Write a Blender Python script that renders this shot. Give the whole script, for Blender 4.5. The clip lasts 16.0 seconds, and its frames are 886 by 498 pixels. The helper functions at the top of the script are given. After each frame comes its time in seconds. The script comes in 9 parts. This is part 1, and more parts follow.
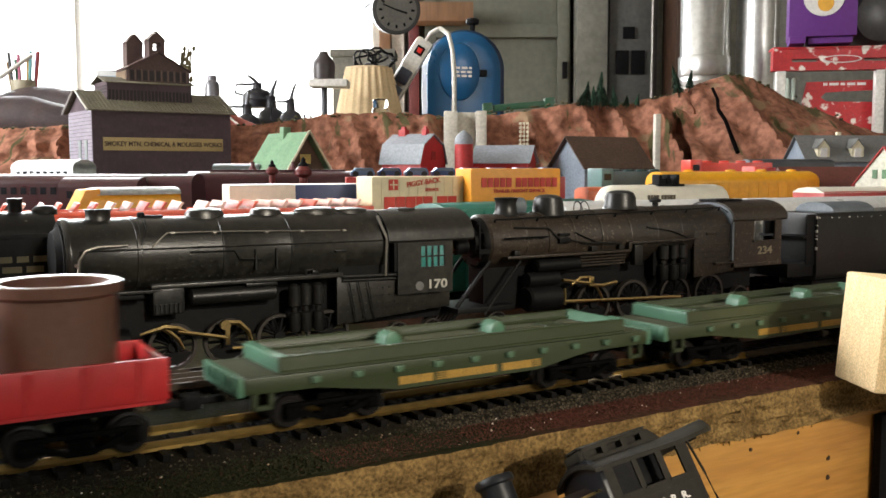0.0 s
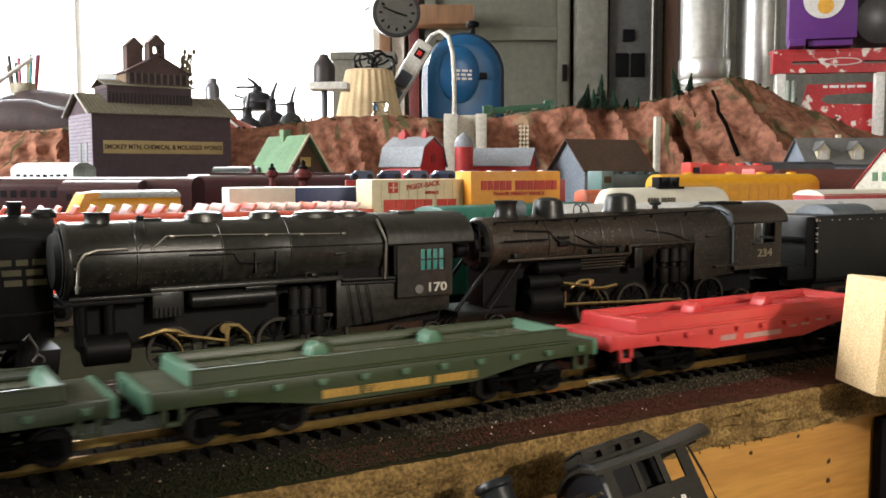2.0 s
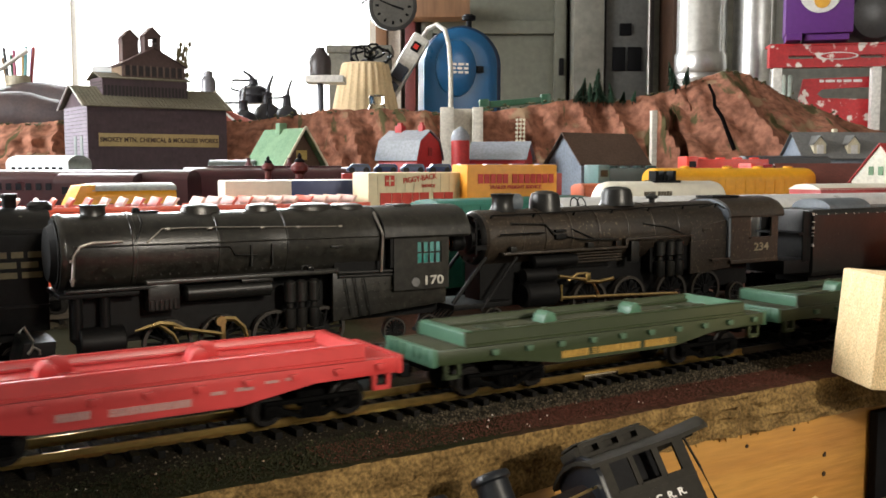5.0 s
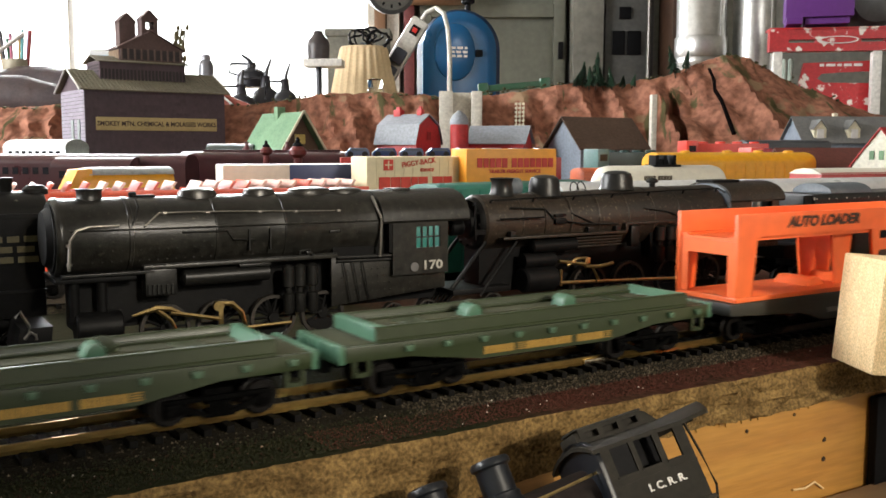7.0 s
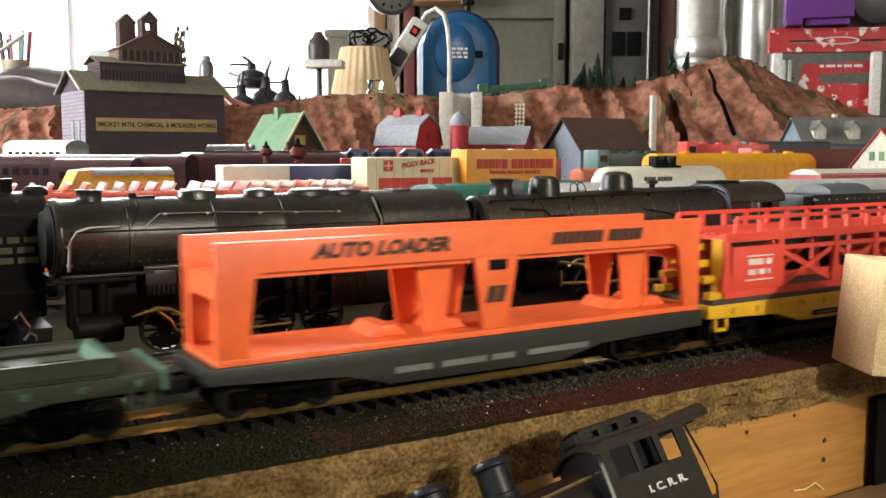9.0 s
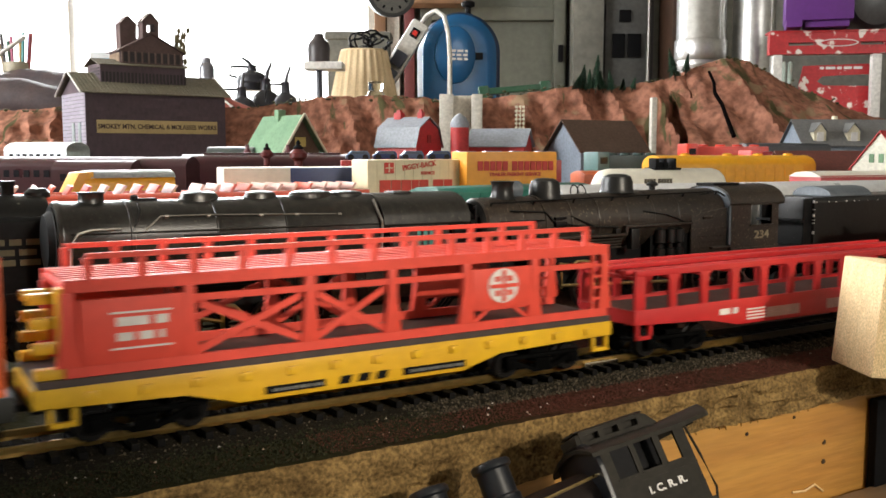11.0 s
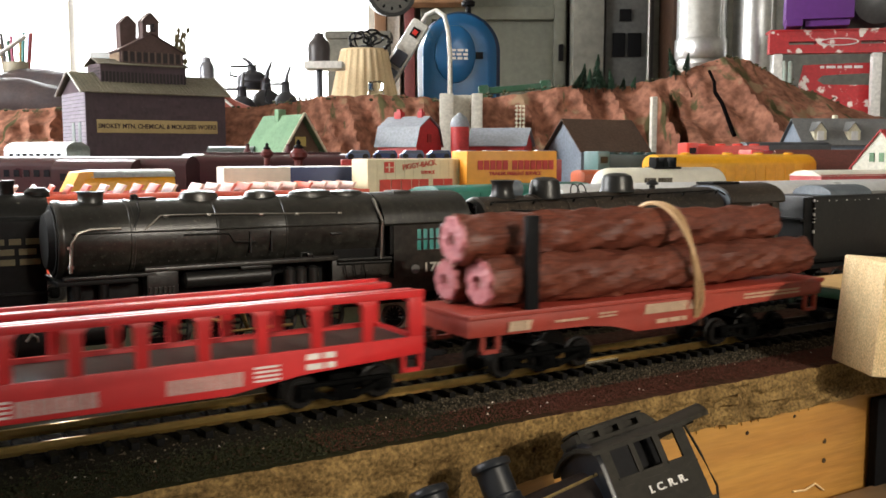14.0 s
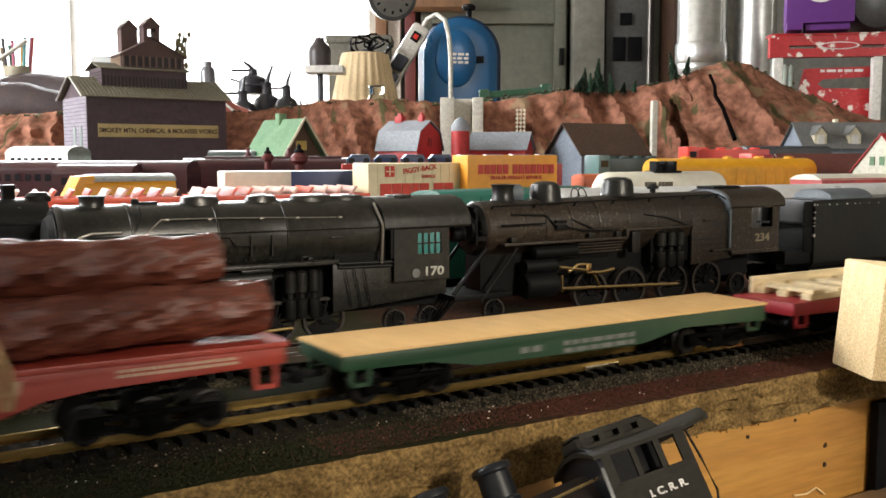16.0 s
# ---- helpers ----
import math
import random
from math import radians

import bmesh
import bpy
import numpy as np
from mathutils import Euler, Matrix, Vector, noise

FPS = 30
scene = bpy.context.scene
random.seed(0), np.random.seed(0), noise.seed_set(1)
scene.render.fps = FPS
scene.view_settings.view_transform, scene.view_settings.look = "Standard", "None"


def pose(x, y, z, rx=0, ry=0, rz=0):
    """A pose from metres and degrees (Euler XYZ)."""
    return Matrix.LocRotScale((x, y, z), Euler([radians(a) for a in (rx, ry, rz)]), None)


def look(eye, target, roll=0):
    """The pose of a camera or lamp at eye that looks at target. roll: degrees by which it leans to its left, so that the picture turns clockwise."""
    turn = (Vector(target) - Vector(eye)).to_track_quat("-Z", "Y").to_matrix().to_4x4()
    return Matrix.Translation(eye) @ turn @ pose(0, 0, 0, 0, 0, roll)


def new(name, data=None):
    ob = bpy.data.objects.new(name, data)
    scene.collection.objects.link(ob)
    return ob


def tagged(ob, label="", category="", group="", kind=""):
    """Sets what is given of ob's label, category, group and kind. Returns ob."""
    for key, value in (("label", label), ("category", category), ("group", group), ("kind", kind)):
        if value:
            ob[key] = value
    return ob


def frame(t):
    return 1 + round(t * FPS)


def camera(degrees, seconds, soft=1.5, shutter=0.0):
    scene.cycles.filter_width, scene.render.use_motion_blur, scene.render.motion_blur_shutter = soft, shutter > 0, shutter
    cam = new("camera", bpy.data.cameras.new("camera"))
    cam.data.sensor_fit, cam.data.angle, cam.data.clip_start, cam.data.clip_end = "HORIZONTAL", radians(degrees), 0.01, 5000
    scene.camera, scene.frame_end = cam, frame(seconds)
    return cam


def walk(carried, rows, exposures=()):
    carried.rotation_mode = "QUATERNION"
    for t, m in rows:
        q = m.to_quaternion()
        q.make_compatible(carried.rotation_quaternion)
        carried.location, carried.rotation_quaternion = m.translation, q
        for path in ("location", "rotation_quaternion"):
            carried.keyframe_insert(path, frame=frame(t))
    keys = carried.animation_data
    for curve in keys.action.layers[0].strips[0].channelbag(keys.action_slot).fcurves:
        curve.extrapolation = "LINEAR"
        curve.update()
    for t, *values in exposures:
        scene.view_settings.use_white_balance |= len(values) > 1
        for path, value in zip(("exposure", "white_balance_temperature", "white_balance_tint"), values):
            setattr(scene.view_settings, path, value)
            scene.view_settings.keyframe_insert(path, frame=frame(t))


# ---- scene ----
cam = camera(50.45, 16.0, soft=1.6, shutter=0.6)


def eye(x, y, z, down, left, lean):
    return pose(x, y, z, 90 - down, 0, left) @ pose(0, 0, 0, 0, 0, lean)


walk(cam, [
    (0, eye(0.0001, -0.0033, 0.0785, 4.888, 0.298, -0.106)),
    (0.5, eye(0.0001, -0.0034, 0.0786, 4.861, 0.305, -0.141)),
    (1, eye(0.0004, -0.0028, 0.0784, 4.793, 0.314, -0.170)),
    (1.5, eye(0.0003, -0.0028, 0.0782, 4.768, 0.300, -0.103)),
    (2, eye(0.0004, -0.0029, 0.0786, 4.726, 0.319, -0.148)),
    (2.5, eye(0.0004, -0.0036, 0.0784, 4.508, 0.306, -0.128)),
    (3, eye(0.0004, -0.0038, 0.0787, 4.451, 0.287, -0.166)),
    (3.5, eye(0.0006, -0.0038, 0.0788, 4.452, 0.275, -0.170)),
    (4, eye(0.0002, -0.0035, 0.0785, 4.476, 0.209, -0.126)),
    (6.5, eye(0.0001, -0.0004, 0.0781, 6.094, 0.002, 0.006)),
    (7, eye(0.0000, 0.0000, 0.0780, 6.038, -0.000, -0.000)),
    (7.5, eye(-0.0000, 0.0000, 0.0779, 6.125, -0.004, 0.014)),
    (8, eye(-0.0000, -0.0000, 0.0781, 6.051, 0.001, -0.009)),
    (8.5, eye(0.0000, -0.0001, 0.0781, 6.001, 0.001, -0.008)),
    (9, eye(0.0000, 0.0000, 0.0780, 5.987, 0.002, 0.002)),
    (11.5, eye(-0.0003, -0.0012, 0.0783, 5.859, 0.006, 0.004)),
    (12, eye(-0.0002, -0.0010, 0.0783, 5.852, 0.009, 0.006)),
    (12.5, eye(-0.0002, -0.0012, 0.0781, 5.893, 0.011, -0.020)),
    (13, eye(-0.0001, -0.0007, 0.0782, 5.899, 0.022, -0.005)),
    (13.5, eye(-0.0002, -0.0011, 0.0780, 5.841, 0.012, -0.018)),
    (14, eye(-0.0001, -0.0008, 0.0781, 5.908, 0.029, -0.044)),
    (14.5, eye(-0.0001, -0.0005, 0.0778, 5.880, 0.039, -0.023)),
    (15, eye(0.0001, -0.0006, 0.0780, 5.802, 0.053, -0.039)),
    (15.5, eye(0.0002, -0.0006, 0.0779, 5.731, 0.052, -0.025)),
    (16, eye(-0.0000, -0.0012, 0.0783, 5.677, 0.077, -0.081)),
])

# ---- light ----
world = bpy.data.worlds.new("sky")
world.use_nodes = True
scene.world = world
wn = world.node_tree.nodes
sky = wn.new("ShaderNodeTexSky")
sky.sky_type, sky.sun_disc, sky.sun_elevation, sky.sun_rotation = "NISHITA", False, radians(25), radians(135.6)
wn["Background"].inputs["Strength"].default_value = 0.12
world.node_tree.links.new(sky.outputs["Color"], wn["Background"].inputs["Color"])


def area(name, m, w, h, power, color):
    light = bpy.data.lights.new(name, "AREA")
    light.shape, light.size, light.size_y, light.energy, light.color = "RECTANGLE", w, h, power, color
    ob = new(name, light)
    ob.matrix_basis = m
    return ob


area("daylight_back_window", look((-1.05, 2.86, 0.72), (-1.0, 0.0, 0.15)), 1.5, 0.95, 84, (0.93, 0.97, 1.0))
area("daylight_side_window", look((-2.12, 0.42, 0.80), (0.1, 0.39, 0.0)), 1.3, 0.9, 104, (0.97, 0.97, 0.97))
# Unseen front fill, added to brighten the background and faces turned this way.
area("daylight_front_window", look((2.02, -1.90, 1.12), (0.30, 0.55, 0.0)), 0.8, 0.68, 28, (1.0, 0.96, 0.90))
sun = bpy.data.lights.new("sun", "SUN")
sun.energy, sun.angle, sun.color = 2.1, radians(1.2), (1.0, 0.88, 0.70)
new("sun", sun).matrix_basis = look((1.91, -2.30, 1.26), (0.05, 0.0, 0.02))

# ---- materials ----
MATS = {}


def mat(name, c, rough=0.5, metal=0.0, c2=None, scale=80, amount=0.6, bump=0.0, bscale=None, stretch=(1, 1, 1), spec=0.5, fine=0.12, wear=None):
    """Noise-mottled material: c to c2 at a coarse scale, a fine grain, optional bump and worn patches."""
    if name in MATS:
        return MATS[name]
    m = bpy.data.materials.new(name)
    m.use_nodes = True
    n, l = m.node_tree.nodes, m.node_tree.links
    b = n["Principled BSDF"]
    if c2 is None:
        c2 = tuple(v * 0.72 for v in c)
    tc, mp = n.new("ShaderNodeTexCoord"), n.new("ShaderNodeMapping")
    mp.inputs["Scale"].default_value = stretch
    info = n.new("ShaderNodeObjectInfo")
    off = n.new("ShaderNodeVectorMath")
    off.operation = "ADD"
    l.new(tc.outputs["Object"], off.inputs[0])
    l.new(info.outputs["Random"], off.inputs[1])
    l.new(off.outputs[0], mp.inputs["Vector"])

    def noise_node(s, detail=4.0):
        t = n.new("ShaderNodeTexNoise")
        t.inputs["Scale"].default_value, t.inputs["Detail"].default_value = s, detail
        l.new(mp.outputs["Vector"], t.inputs["Vector"])
        return t

    def ramp(src, lo, hi):
        r = n.new("ShaderNodeMapRange")
        r.inputs["From Min"].default_value, r.inputs["From Max"].default_value = lo, hi
        l.new(src, r.inputs["Value"])
        return r

    def mixed(fac, a, c_b, mode="MIX"):
        x = n.new("ShaderNodeMix")
        x.data_type, x.blend_type = "RGBA", mode
        if hasattr(fac, "is_linked"):
            l.new(fac, x.inputs["Factor"])
        else:
            x.inputs["Factor"].default_value = fac
        for value, slot in ((a, 6), (c_b, 7)):
            if hasattr(value, "is_linked"):
                l.new(value, x.inputs[slot])
            else:
                x.inputs[slot].default_value = (*value, 1)
        return x.outputs[2]

    big = noise_node(scale)
    r1 = ramp(big.outputs["Fac"], 0.5 - 0.28 / max(amount, 0.1) * 0.6, 0.5 + 0.28 / max(amount, 0.1) * 0.6)
    col = mixed(r1.outputs[0], c, c2)
    small = noise_node(scale * 9, 2.0)
    g = n.new("ShaderNodeMapRange")
    g.inputs["From Min"].default_value, g.inputs["From Max"].default_value = 0.3, 0.7
    g.inputs["To Min"].default_value, g.inputs["To Max"].default_value = 1 - fine * 1.5, 1 + fine
    l.new(small.outputs["Fac"], g.inputs["Value"])
    v = n.new("ShaderNodeVectorMath")
    v.operation = "SCALE"
    l.new(col, v.inputs[0])
    l.new(g.outputs[0], v.inputs["Scale"])
    out = v.outputs[0]
    if wear:
        wc, ws, wt = wear
        wnz = noise_node(ws, 6.0)
        rw = ramp(wnz.outputs["Fac"], wt, wt + 0.05)
        out = mixed(rw.outputs[0], out, wc)
    l.new(out, b.inputs["Base Color"])
    rr = n.new("ShaderNodeMapRange")
    rr.inputs["To Min"].default_value, rr.inputs["To Max"].default_value = max(0.03, rough - 0.1), min(1, rough + 0.12)
    l.new(big.outputs["Fac"], rr.inputs["Value"])
    l.new(rr.outputs[0], b.inputs["Roughness"])
    b.inputs["Metallic"].default_value = metal
    b.inputs["Specular IOR Level"].default_value = spec
    if bump:
        bn = noise_node(bscale or scale * 4, 5.0)
        bp = n.new("ShaderNodeBump")
        bp.inputs["Strength"].default_value, bp.inputs["Distance"].default_value = 1.0, bump
        l.new(bn.outputs["Fac"], bp.inputs["Height"])
        l.new(bp.outputs[0], b.inputs["Normal"])
    MATS[name] = m
    return m


def glow(name, c, strength):
    if name in MATS:
        return MATS[name]
    m = bpy.data.materials.new(name)
    m.use_nodes = True
    b = m.node_tree.nodes["Principled BSDF"]
    b.inputs["Base Color"].default_value = (*c, 1)
    b.inputs["Emission Color"].default_value = (*c, 1)
    b.inputs["Emission Strength"].default_value = strength
    MATS[name] = m
    return m


def glass(name, c=(1, 1, 1), rough=0.02):
    if name in MATS:
        return MATS[name]
    m = bpy.data.materials.new(name)
    m.use_nodes = True
    b = m.node_tree.nodes["Principled BSDF"]
    b.inputs["Base Color"].default_value = (*c, 1)
    b.inputs["Roughness"].default_value = rough
    b.inputs["Transmission Weight"].default_value = 1
    MATS[name] = m
    return m


# ---- mesh tools ----
def box(bm, x0, x1, y0, y1, z0, z1, bev=0.0, m=None):
    x0, x1, y0, y1, z0, z1 = min(x0, x1), max(x0, x1), min(y0, y1), max(y0, y1), min(z0, z1), max(z0, z1)
    vs = [bm.verts.new((x, y, z)) for x in (x0, x1) for y in (y0, y1) for z in (z0, z1)]
    fs = [bm.faces.new([vs[i] for i in q]) for q in ((0, 1, 3, 2), (4, 6, 7, 5), (0, 4, 5, 1), (2, 3, 7, 6), (0, 2, 6, 4), (1, 5, 7, 3))]
    if bev:
        es = list({e for f in fs for e in f.edges})
        r = bmesh.ops.bevel(bm, geom=es, offset=bev, segments=2, affect="EDGES", profile=0.6, clamp_overlap=True)
        vs = list({v for f in r["faces"] for v in f.verts} | {v for v in vs if v.is_valid})
    if m is not None:
        bmesh.ops.transform(bm, matrix=m, verts=[v for v in vs if v.is_valid])
    return vs


def loft(bm, rings, cap=True, closed=True):
    """Skin rings of points (equal counts)."""
    vr = [[bm.verts.new(p) for p in ring] for ring in rings]
    k = len(vr[0])
    for a, b in zip(vr, vr[1:]):
        for i in range(k if closed else k - 1):
            f = bm.faces.new((a[i], a[(i + 1) % k], b[(i + 1) % k], b[i]))
            f.smooth = k > 8
    if cap:
        bm.faces.new(vr[0][::-1])
        bm.faces.new(vr[-1])
    return vr


AX = {"x": Matrix.Rotation(radians(90), 4, "Y"), "y": Matrix.Rotation(radians(-90), 4, "X"), "z": Matrix.Identity(4)}


def pierced(bm, x0, x1, z0, z1, hx0, hx1, hz0, hz1, y0, y1):
    """An upright plate with one rectangular opening, as one piece."""
    def ring(a, b, c, d, y):
        return [bm.verts.new(p) for p in ((a, y, c), (b, y, c), (b, y, d), (a, y, d))]
    of, inf, ob, inb = ring(x0, x1, z0, z1, y0), ring(hx0, hx1, hz0, hz1, y0), ring(x0, x1, z0, z1, y1), ring(hx0, hx1, hz0, hz1, y1)
    for i in range(4):
        j = (i + 1) % 4
        for q in ((of[i], of[j], inf[j], inf[i]), (ob[j], ob[i], inb[i], inb[j]), (of[j], of[i], ob[i], ob[j]), (inf[i], inf[j], inb[j], inb[i])):
            bm.faces.new(q)


def lathe(bm, profile, axis="z", at=(0, 0, 0), seg=20, cap=True):
    """profile: (radius, height) pairs turned about an axis through at."""
    m = Matrix.Translation(at) @ AX[axis]
    loft(bm, [[m @ Vector((r * math.cos(2 * math.pi * i / seg), r * math.sin(2 * math.pi * i / seg), h)) for i in range(seg)] for r, h in profile], cap)


def rod(bm, a, b, r, seg=8):
    a, b = Vector(a), Vector(b)
    m = Matrix.Translation(a) @ (b - a).to_track_quat("Z", "Y").to_matrix().to_4x4()
    h = (b - a).length
    loft(bm, [[m @ Vector((r * math.cos(2 * math.pi * i / seg), r * math.sin(2 * math.pi * i / seg), z)) for i in range(seg)] for z in (0, h)])


def tube(bm, pts, r, seg=8):
    pts = [Vector(p) for p in pts]
    rings = []
    for i, p in enumerate(pts):
        d = (pts[min(i + 1, len(pts) - 1)] - pts[max(i - 1, 0)]).normalized()
        q = d.to_track_quat("Z", "Y").to_matrix()
        rad = r[i] if isinstance(r, (list, tuple)) else r
        rings.append([p + q @ Vector((rad * math.cos(2 * math.pi * k / seg), rad * math.sin(2 * math.pi * k / seg), 0)) for k in range(seg)])
    loft(bm, rings)


def prism(bm, outline, a, b, axis="y", bev=0.0):
    """Extrude a flat outline from a to b along an axis: 'y' outline is (x, z), 'x' outline is (y, z), 'z' outline is (x, y)."""
    def p(u, v, w):
        return {"y": (u, w, v), "x": (w, u, v), "z": (u, v, w)}[axis]
    v0 = [bm.verts.new(p(u, v, a)) for u, v in outline]
    v1 = [bm.verts.new(p(u, v, b)) for u, v in outline]
    k = len(outline)
    fs = [bm.faces.new(v0), bm.faces.new(v1[::-1])]
    for i in range(k):
        fs.append(bm.faces.new((v0[i], v0[(i + 1) % k], v1[(i + 1) % k], v1[i])))
    if bev:
        es = list({e for f in fs for e in f.edges})
        bmesh.ops.bevel(bm, geom=es, offset=bev, segments=2, affect="EDGES", profile=0.6, clamp_overlap=True)
    return v0 + v1


def mesh_from(bm, name, material):
    bmesh.ops.recalc_face_normals(bm, faces=bm.faces)
    me = bpy.data.meshes.new(name)
    bm.to_mesh(me)
    bm.free()
    me.materials.append(material)
    me.set_sharp_from_angle(angle=radians(38))
    return me


def part(name, bm, material, parent, label="", m=None):
    ob = new(name, mesh_from(bm, name, material))
    ob.parent = parent
    if m is not None:
        ob.matrix_basis = m
    return tagged(ob, label)


# The plan below is drawn with its depth shortened: it is laid out at full depth here. Things turn with
# the plan, take its length along their long side and stay upright.
DEPTH, LEAN, EYE_HEIGHT = 1.212, -0.049, 0.078
BREADTH = {"model building": 0.88, "timber block": 1.18}


def along(turn):
    """The laid-out length of one metre of the plan in that direction."""
    return math.hypot(math.cos(radians(turn)), DEPTH * math.sin(radians(turn)))


def laid(m, category="", scaled=True):
    p, turn = m.translation, math.atan2(m[1][0], m[0][0])
    at = Matrix.Translation((p.x, DEPTH * p.y + LEAN * (p.z - EYE_HEIGHT), p.z))
    if m == Matrix.Identity(4):
        return at @ Matrix.Diagonal((1, DEPTH, 1, 1))
    turned = math.atan2(DEPTH * math.sin(turn), math.cos(turn))
    out = at @ Matrix.Rotation(turned - turn, 4, "Z") @ m.to_3x3().to_4x4()
    return out @ Matrix.Diagonal((along(math.degrees(turn)), BREADTH.get(category, 1), 1, 1)) if scaled else out


def thing(name, m, label, category, group="", kind=""):
    ob = new(name)
    ob.empty_display_size = 0.01
    ob.matrix_basis = laid(m, category)
    return tagged(ob, label, category, group, kind)


def solid(name, bm, material, m, label, category, group="", kind=""):
    ob = new(name, mesh_from(bm, name, material))
    ob.matrix_basis = laid(m, category)
    return tagged(ob, label, category, group, kind)


def lettering(name, words, size, m, material, parent, depth=0.0002, stretch=1.0, label="", bold=0.0, align="CENTER", lean=0.0):
    cu = bpy.data.curves.new(name, "FONT")
    cu.body, cu.size, cu.extrude, cu.align_x, cu.align_y, cu.offset = words, size, depth, align, "CENTER", bold
    cu.resolution_u = 3
    tmp = new(name, cu)
    dg = bpy.context.evaluated_depsgraph_get()
    me = bpy.data.meshes.new_from_object(tmp.evaluated_get(dg))
    bpy.data.objects.remove(tmp)
    me.transform(Matrix(((stretch, lean, 0, 0), (0, 1, 0, 0), (0, 0, 1, 0), (0, 0, 0, 1))))
    me.materials.clear()
    me.materials.append(material)
    ob = new(name, me)
    ob.parent = parent
    ob.matrix_basis = m
    return tagged(ob, label)


FRONT = pose(0, 0, 0, 90, 0, 0)  # lettering upright on a side that faces -y


def B():
    return bmesh.new()


# ---- colours and surfaces ----
CONCRETE = mat("grey_concrete", (0.24, 0.235, 0.20), 0.85, c2=(0.17, 0.17, 0.15), scale=5, bump=0.002, bscale=60)
PLASTER = mat("aged_plaster", (0.42, 0.39, 0.33), 0.85, c2=(0.33, 0.30, 0.25), scale=3, bump=0.001, bscale=40)
FLOORM = mat("garage_floor", (0.22, 0.21, 0.20), 0.8, scale=4, bump=0.001)
WHITE_WOOD = mat("white_painted_wood", (0.75, 0.73, 0.68), 0.5, scale=20, amount=0.3)
BROWN_WOOD = mat("brown_trim_wood", (0.26, 0.14, 0.07), 0.55, c2=(0.16, 0.08, 0.04), scale=12, stretch=(1, 1, 0.1))
PINE = mat("pale_pine_end_grain", (0.80, 0.62, 0.36), 0.75, c2=(0.70, 0.50, 0.26), scale=330, stretch=(1, 1, 0.45), bump=0.0004, bscale=1300, fine=0.25)
PLY = mat("varnished_plywood", (0.50, 0.27, 0.060), 0.40, c2=(0.33, 0.145, 0.028), scale=34, stretch=(0.16, 1, 1.6), bump=0.0003, bscale=200, fine=0.1)
FIBRE = mat("torn_fibreboard", (0.28, 0.182, 0.070), 0.95, c2=(0.10, 0.061, 0.024), scale=90, bump=0.0022, bscale=330, fine=0.35, spec=0.1)
BENCH = mat("bench_wood", (0.30, 0.20, 0.11), 0.7, c2=(0.2, 0.13, 0.07), scale=10, stretch=(0.2, 1, 1))
TIE = mat("black_plastic_tie", (0.008, 0.0075, 0.007), 0.7, scale=200, bump=0.0002, spec=0.08)
BRASS_RAIL = mat("brass_rail", (0.78, 0.56, 0.20), 0.30, 1.0, c2=(0.45, 0.30, 0.10), scale=90, stretch=(0.3, 1, 1))
DARK_RAIL = mat("dark_rail_metal", (0.05, 0.038, 0.026), 0.6, 0.3, scale=90)
NICKEL = mat("bright_joiner", (0.78, 0.68, 0.5), 0.22, 1.0, scale=90)
BALLAST = mat("dark_ballast", (0.10, 0.085, 0.055), 0.9, c2=(0.025, 0.022, 0.018), scale=700, amount=1.6, fine=0.5, bump=0.0008, bscale=900, spec=0.1)
BLACK = mat("black_plastic", (0.006, 0.006, 0.007), 0.55, scale=60, fine=0.2, spec=0.10)
# Darker than BLACK: the shade under the cars is put into this colour.
TRUCKM = mat("shaded_truck_plastic", (0.003, 0.003, 0.003), 0.7, scale=60, fine=0.3, spec=0.02)
WHEELM = mat("worn_wheel_metal", (0.008, 0.007, 0.0065), 0.45, 0.1, scale=100, spec=0.15)
GREENCAR = mat("olive_green_plastic", (0.026, 0.038, 0.013), 0.42, c2=(0.021, 0.032, 0.011), scale=25, fine=0.05)
DECKOLIVE = mat("dusty_olive_deck", (0.048, 0.052, 0.024), 0.75, c2=(0.034, 0.038, 0.017), scale=30, fine=0.12)
# Teal is the olive plastic with bluish window light put into its colour.
TEAL = mat("skylit_teal_edges", (0.068, 0.165, 0.105), 0.4, c2=(0.06, 0.145, 0.09), scale=40, fine=0.05)
REDCAR = mat("coral_red_plastic", (0.54, 0.048, 0.046), 0.36, c2=(0.46, 0.036, 0.037), scale=25, fine=0.05)
WMRED = mat("bright_red_plastic", (0.50, 0.020, 0.022), 0.36, c2=(0.43, 0.017, 0.018), scale=25, fine=0.05)
RACKRED = mat("orange_red_plastic", (0.70, 0.062, 0.035), 0.52, c2=(0.62, 0.055, 0.03), scale=25, fine=0.05)
ORANGE = mat("orange_plastic", (0.88, 0.16, 0.04), 0.38, c2=(0.78, 0.13, 0.03), scale=20, fine=0.05)
YELLOW = mat("yellow_plastic", (0.70, 0.42, 0.012), 0.38, c2=(0.6, 0.32, 0.015), scale=25, fine=0.06)
OXIDE = mat("oxide_red_plastic", (0.31, 0.040, 0.024), 0.45, c2=(0.23, 0.030, 0.020), scale=25, fine=0.08)
LOGM = mat("moulded_brown_log", (0.155, 0.042, 0.023), 0.46, c2=(0.070, 0.018, 0.011), scale=120, stretch=(0.25, 1, 1), bump=0.0010, bscale=260, fine=0.25, spec=0.35)
LOGEND = mat("pink_log_end", (0.42, 0.14, 0.15), 0.45, c2=(0.27, 0.075, 0.085), scale=320, bump=0.0012, bscale=420)
RUBBER = mat("tan_rubber_band", (0.50, 0.32, 0.16), 0.6, scale=100)
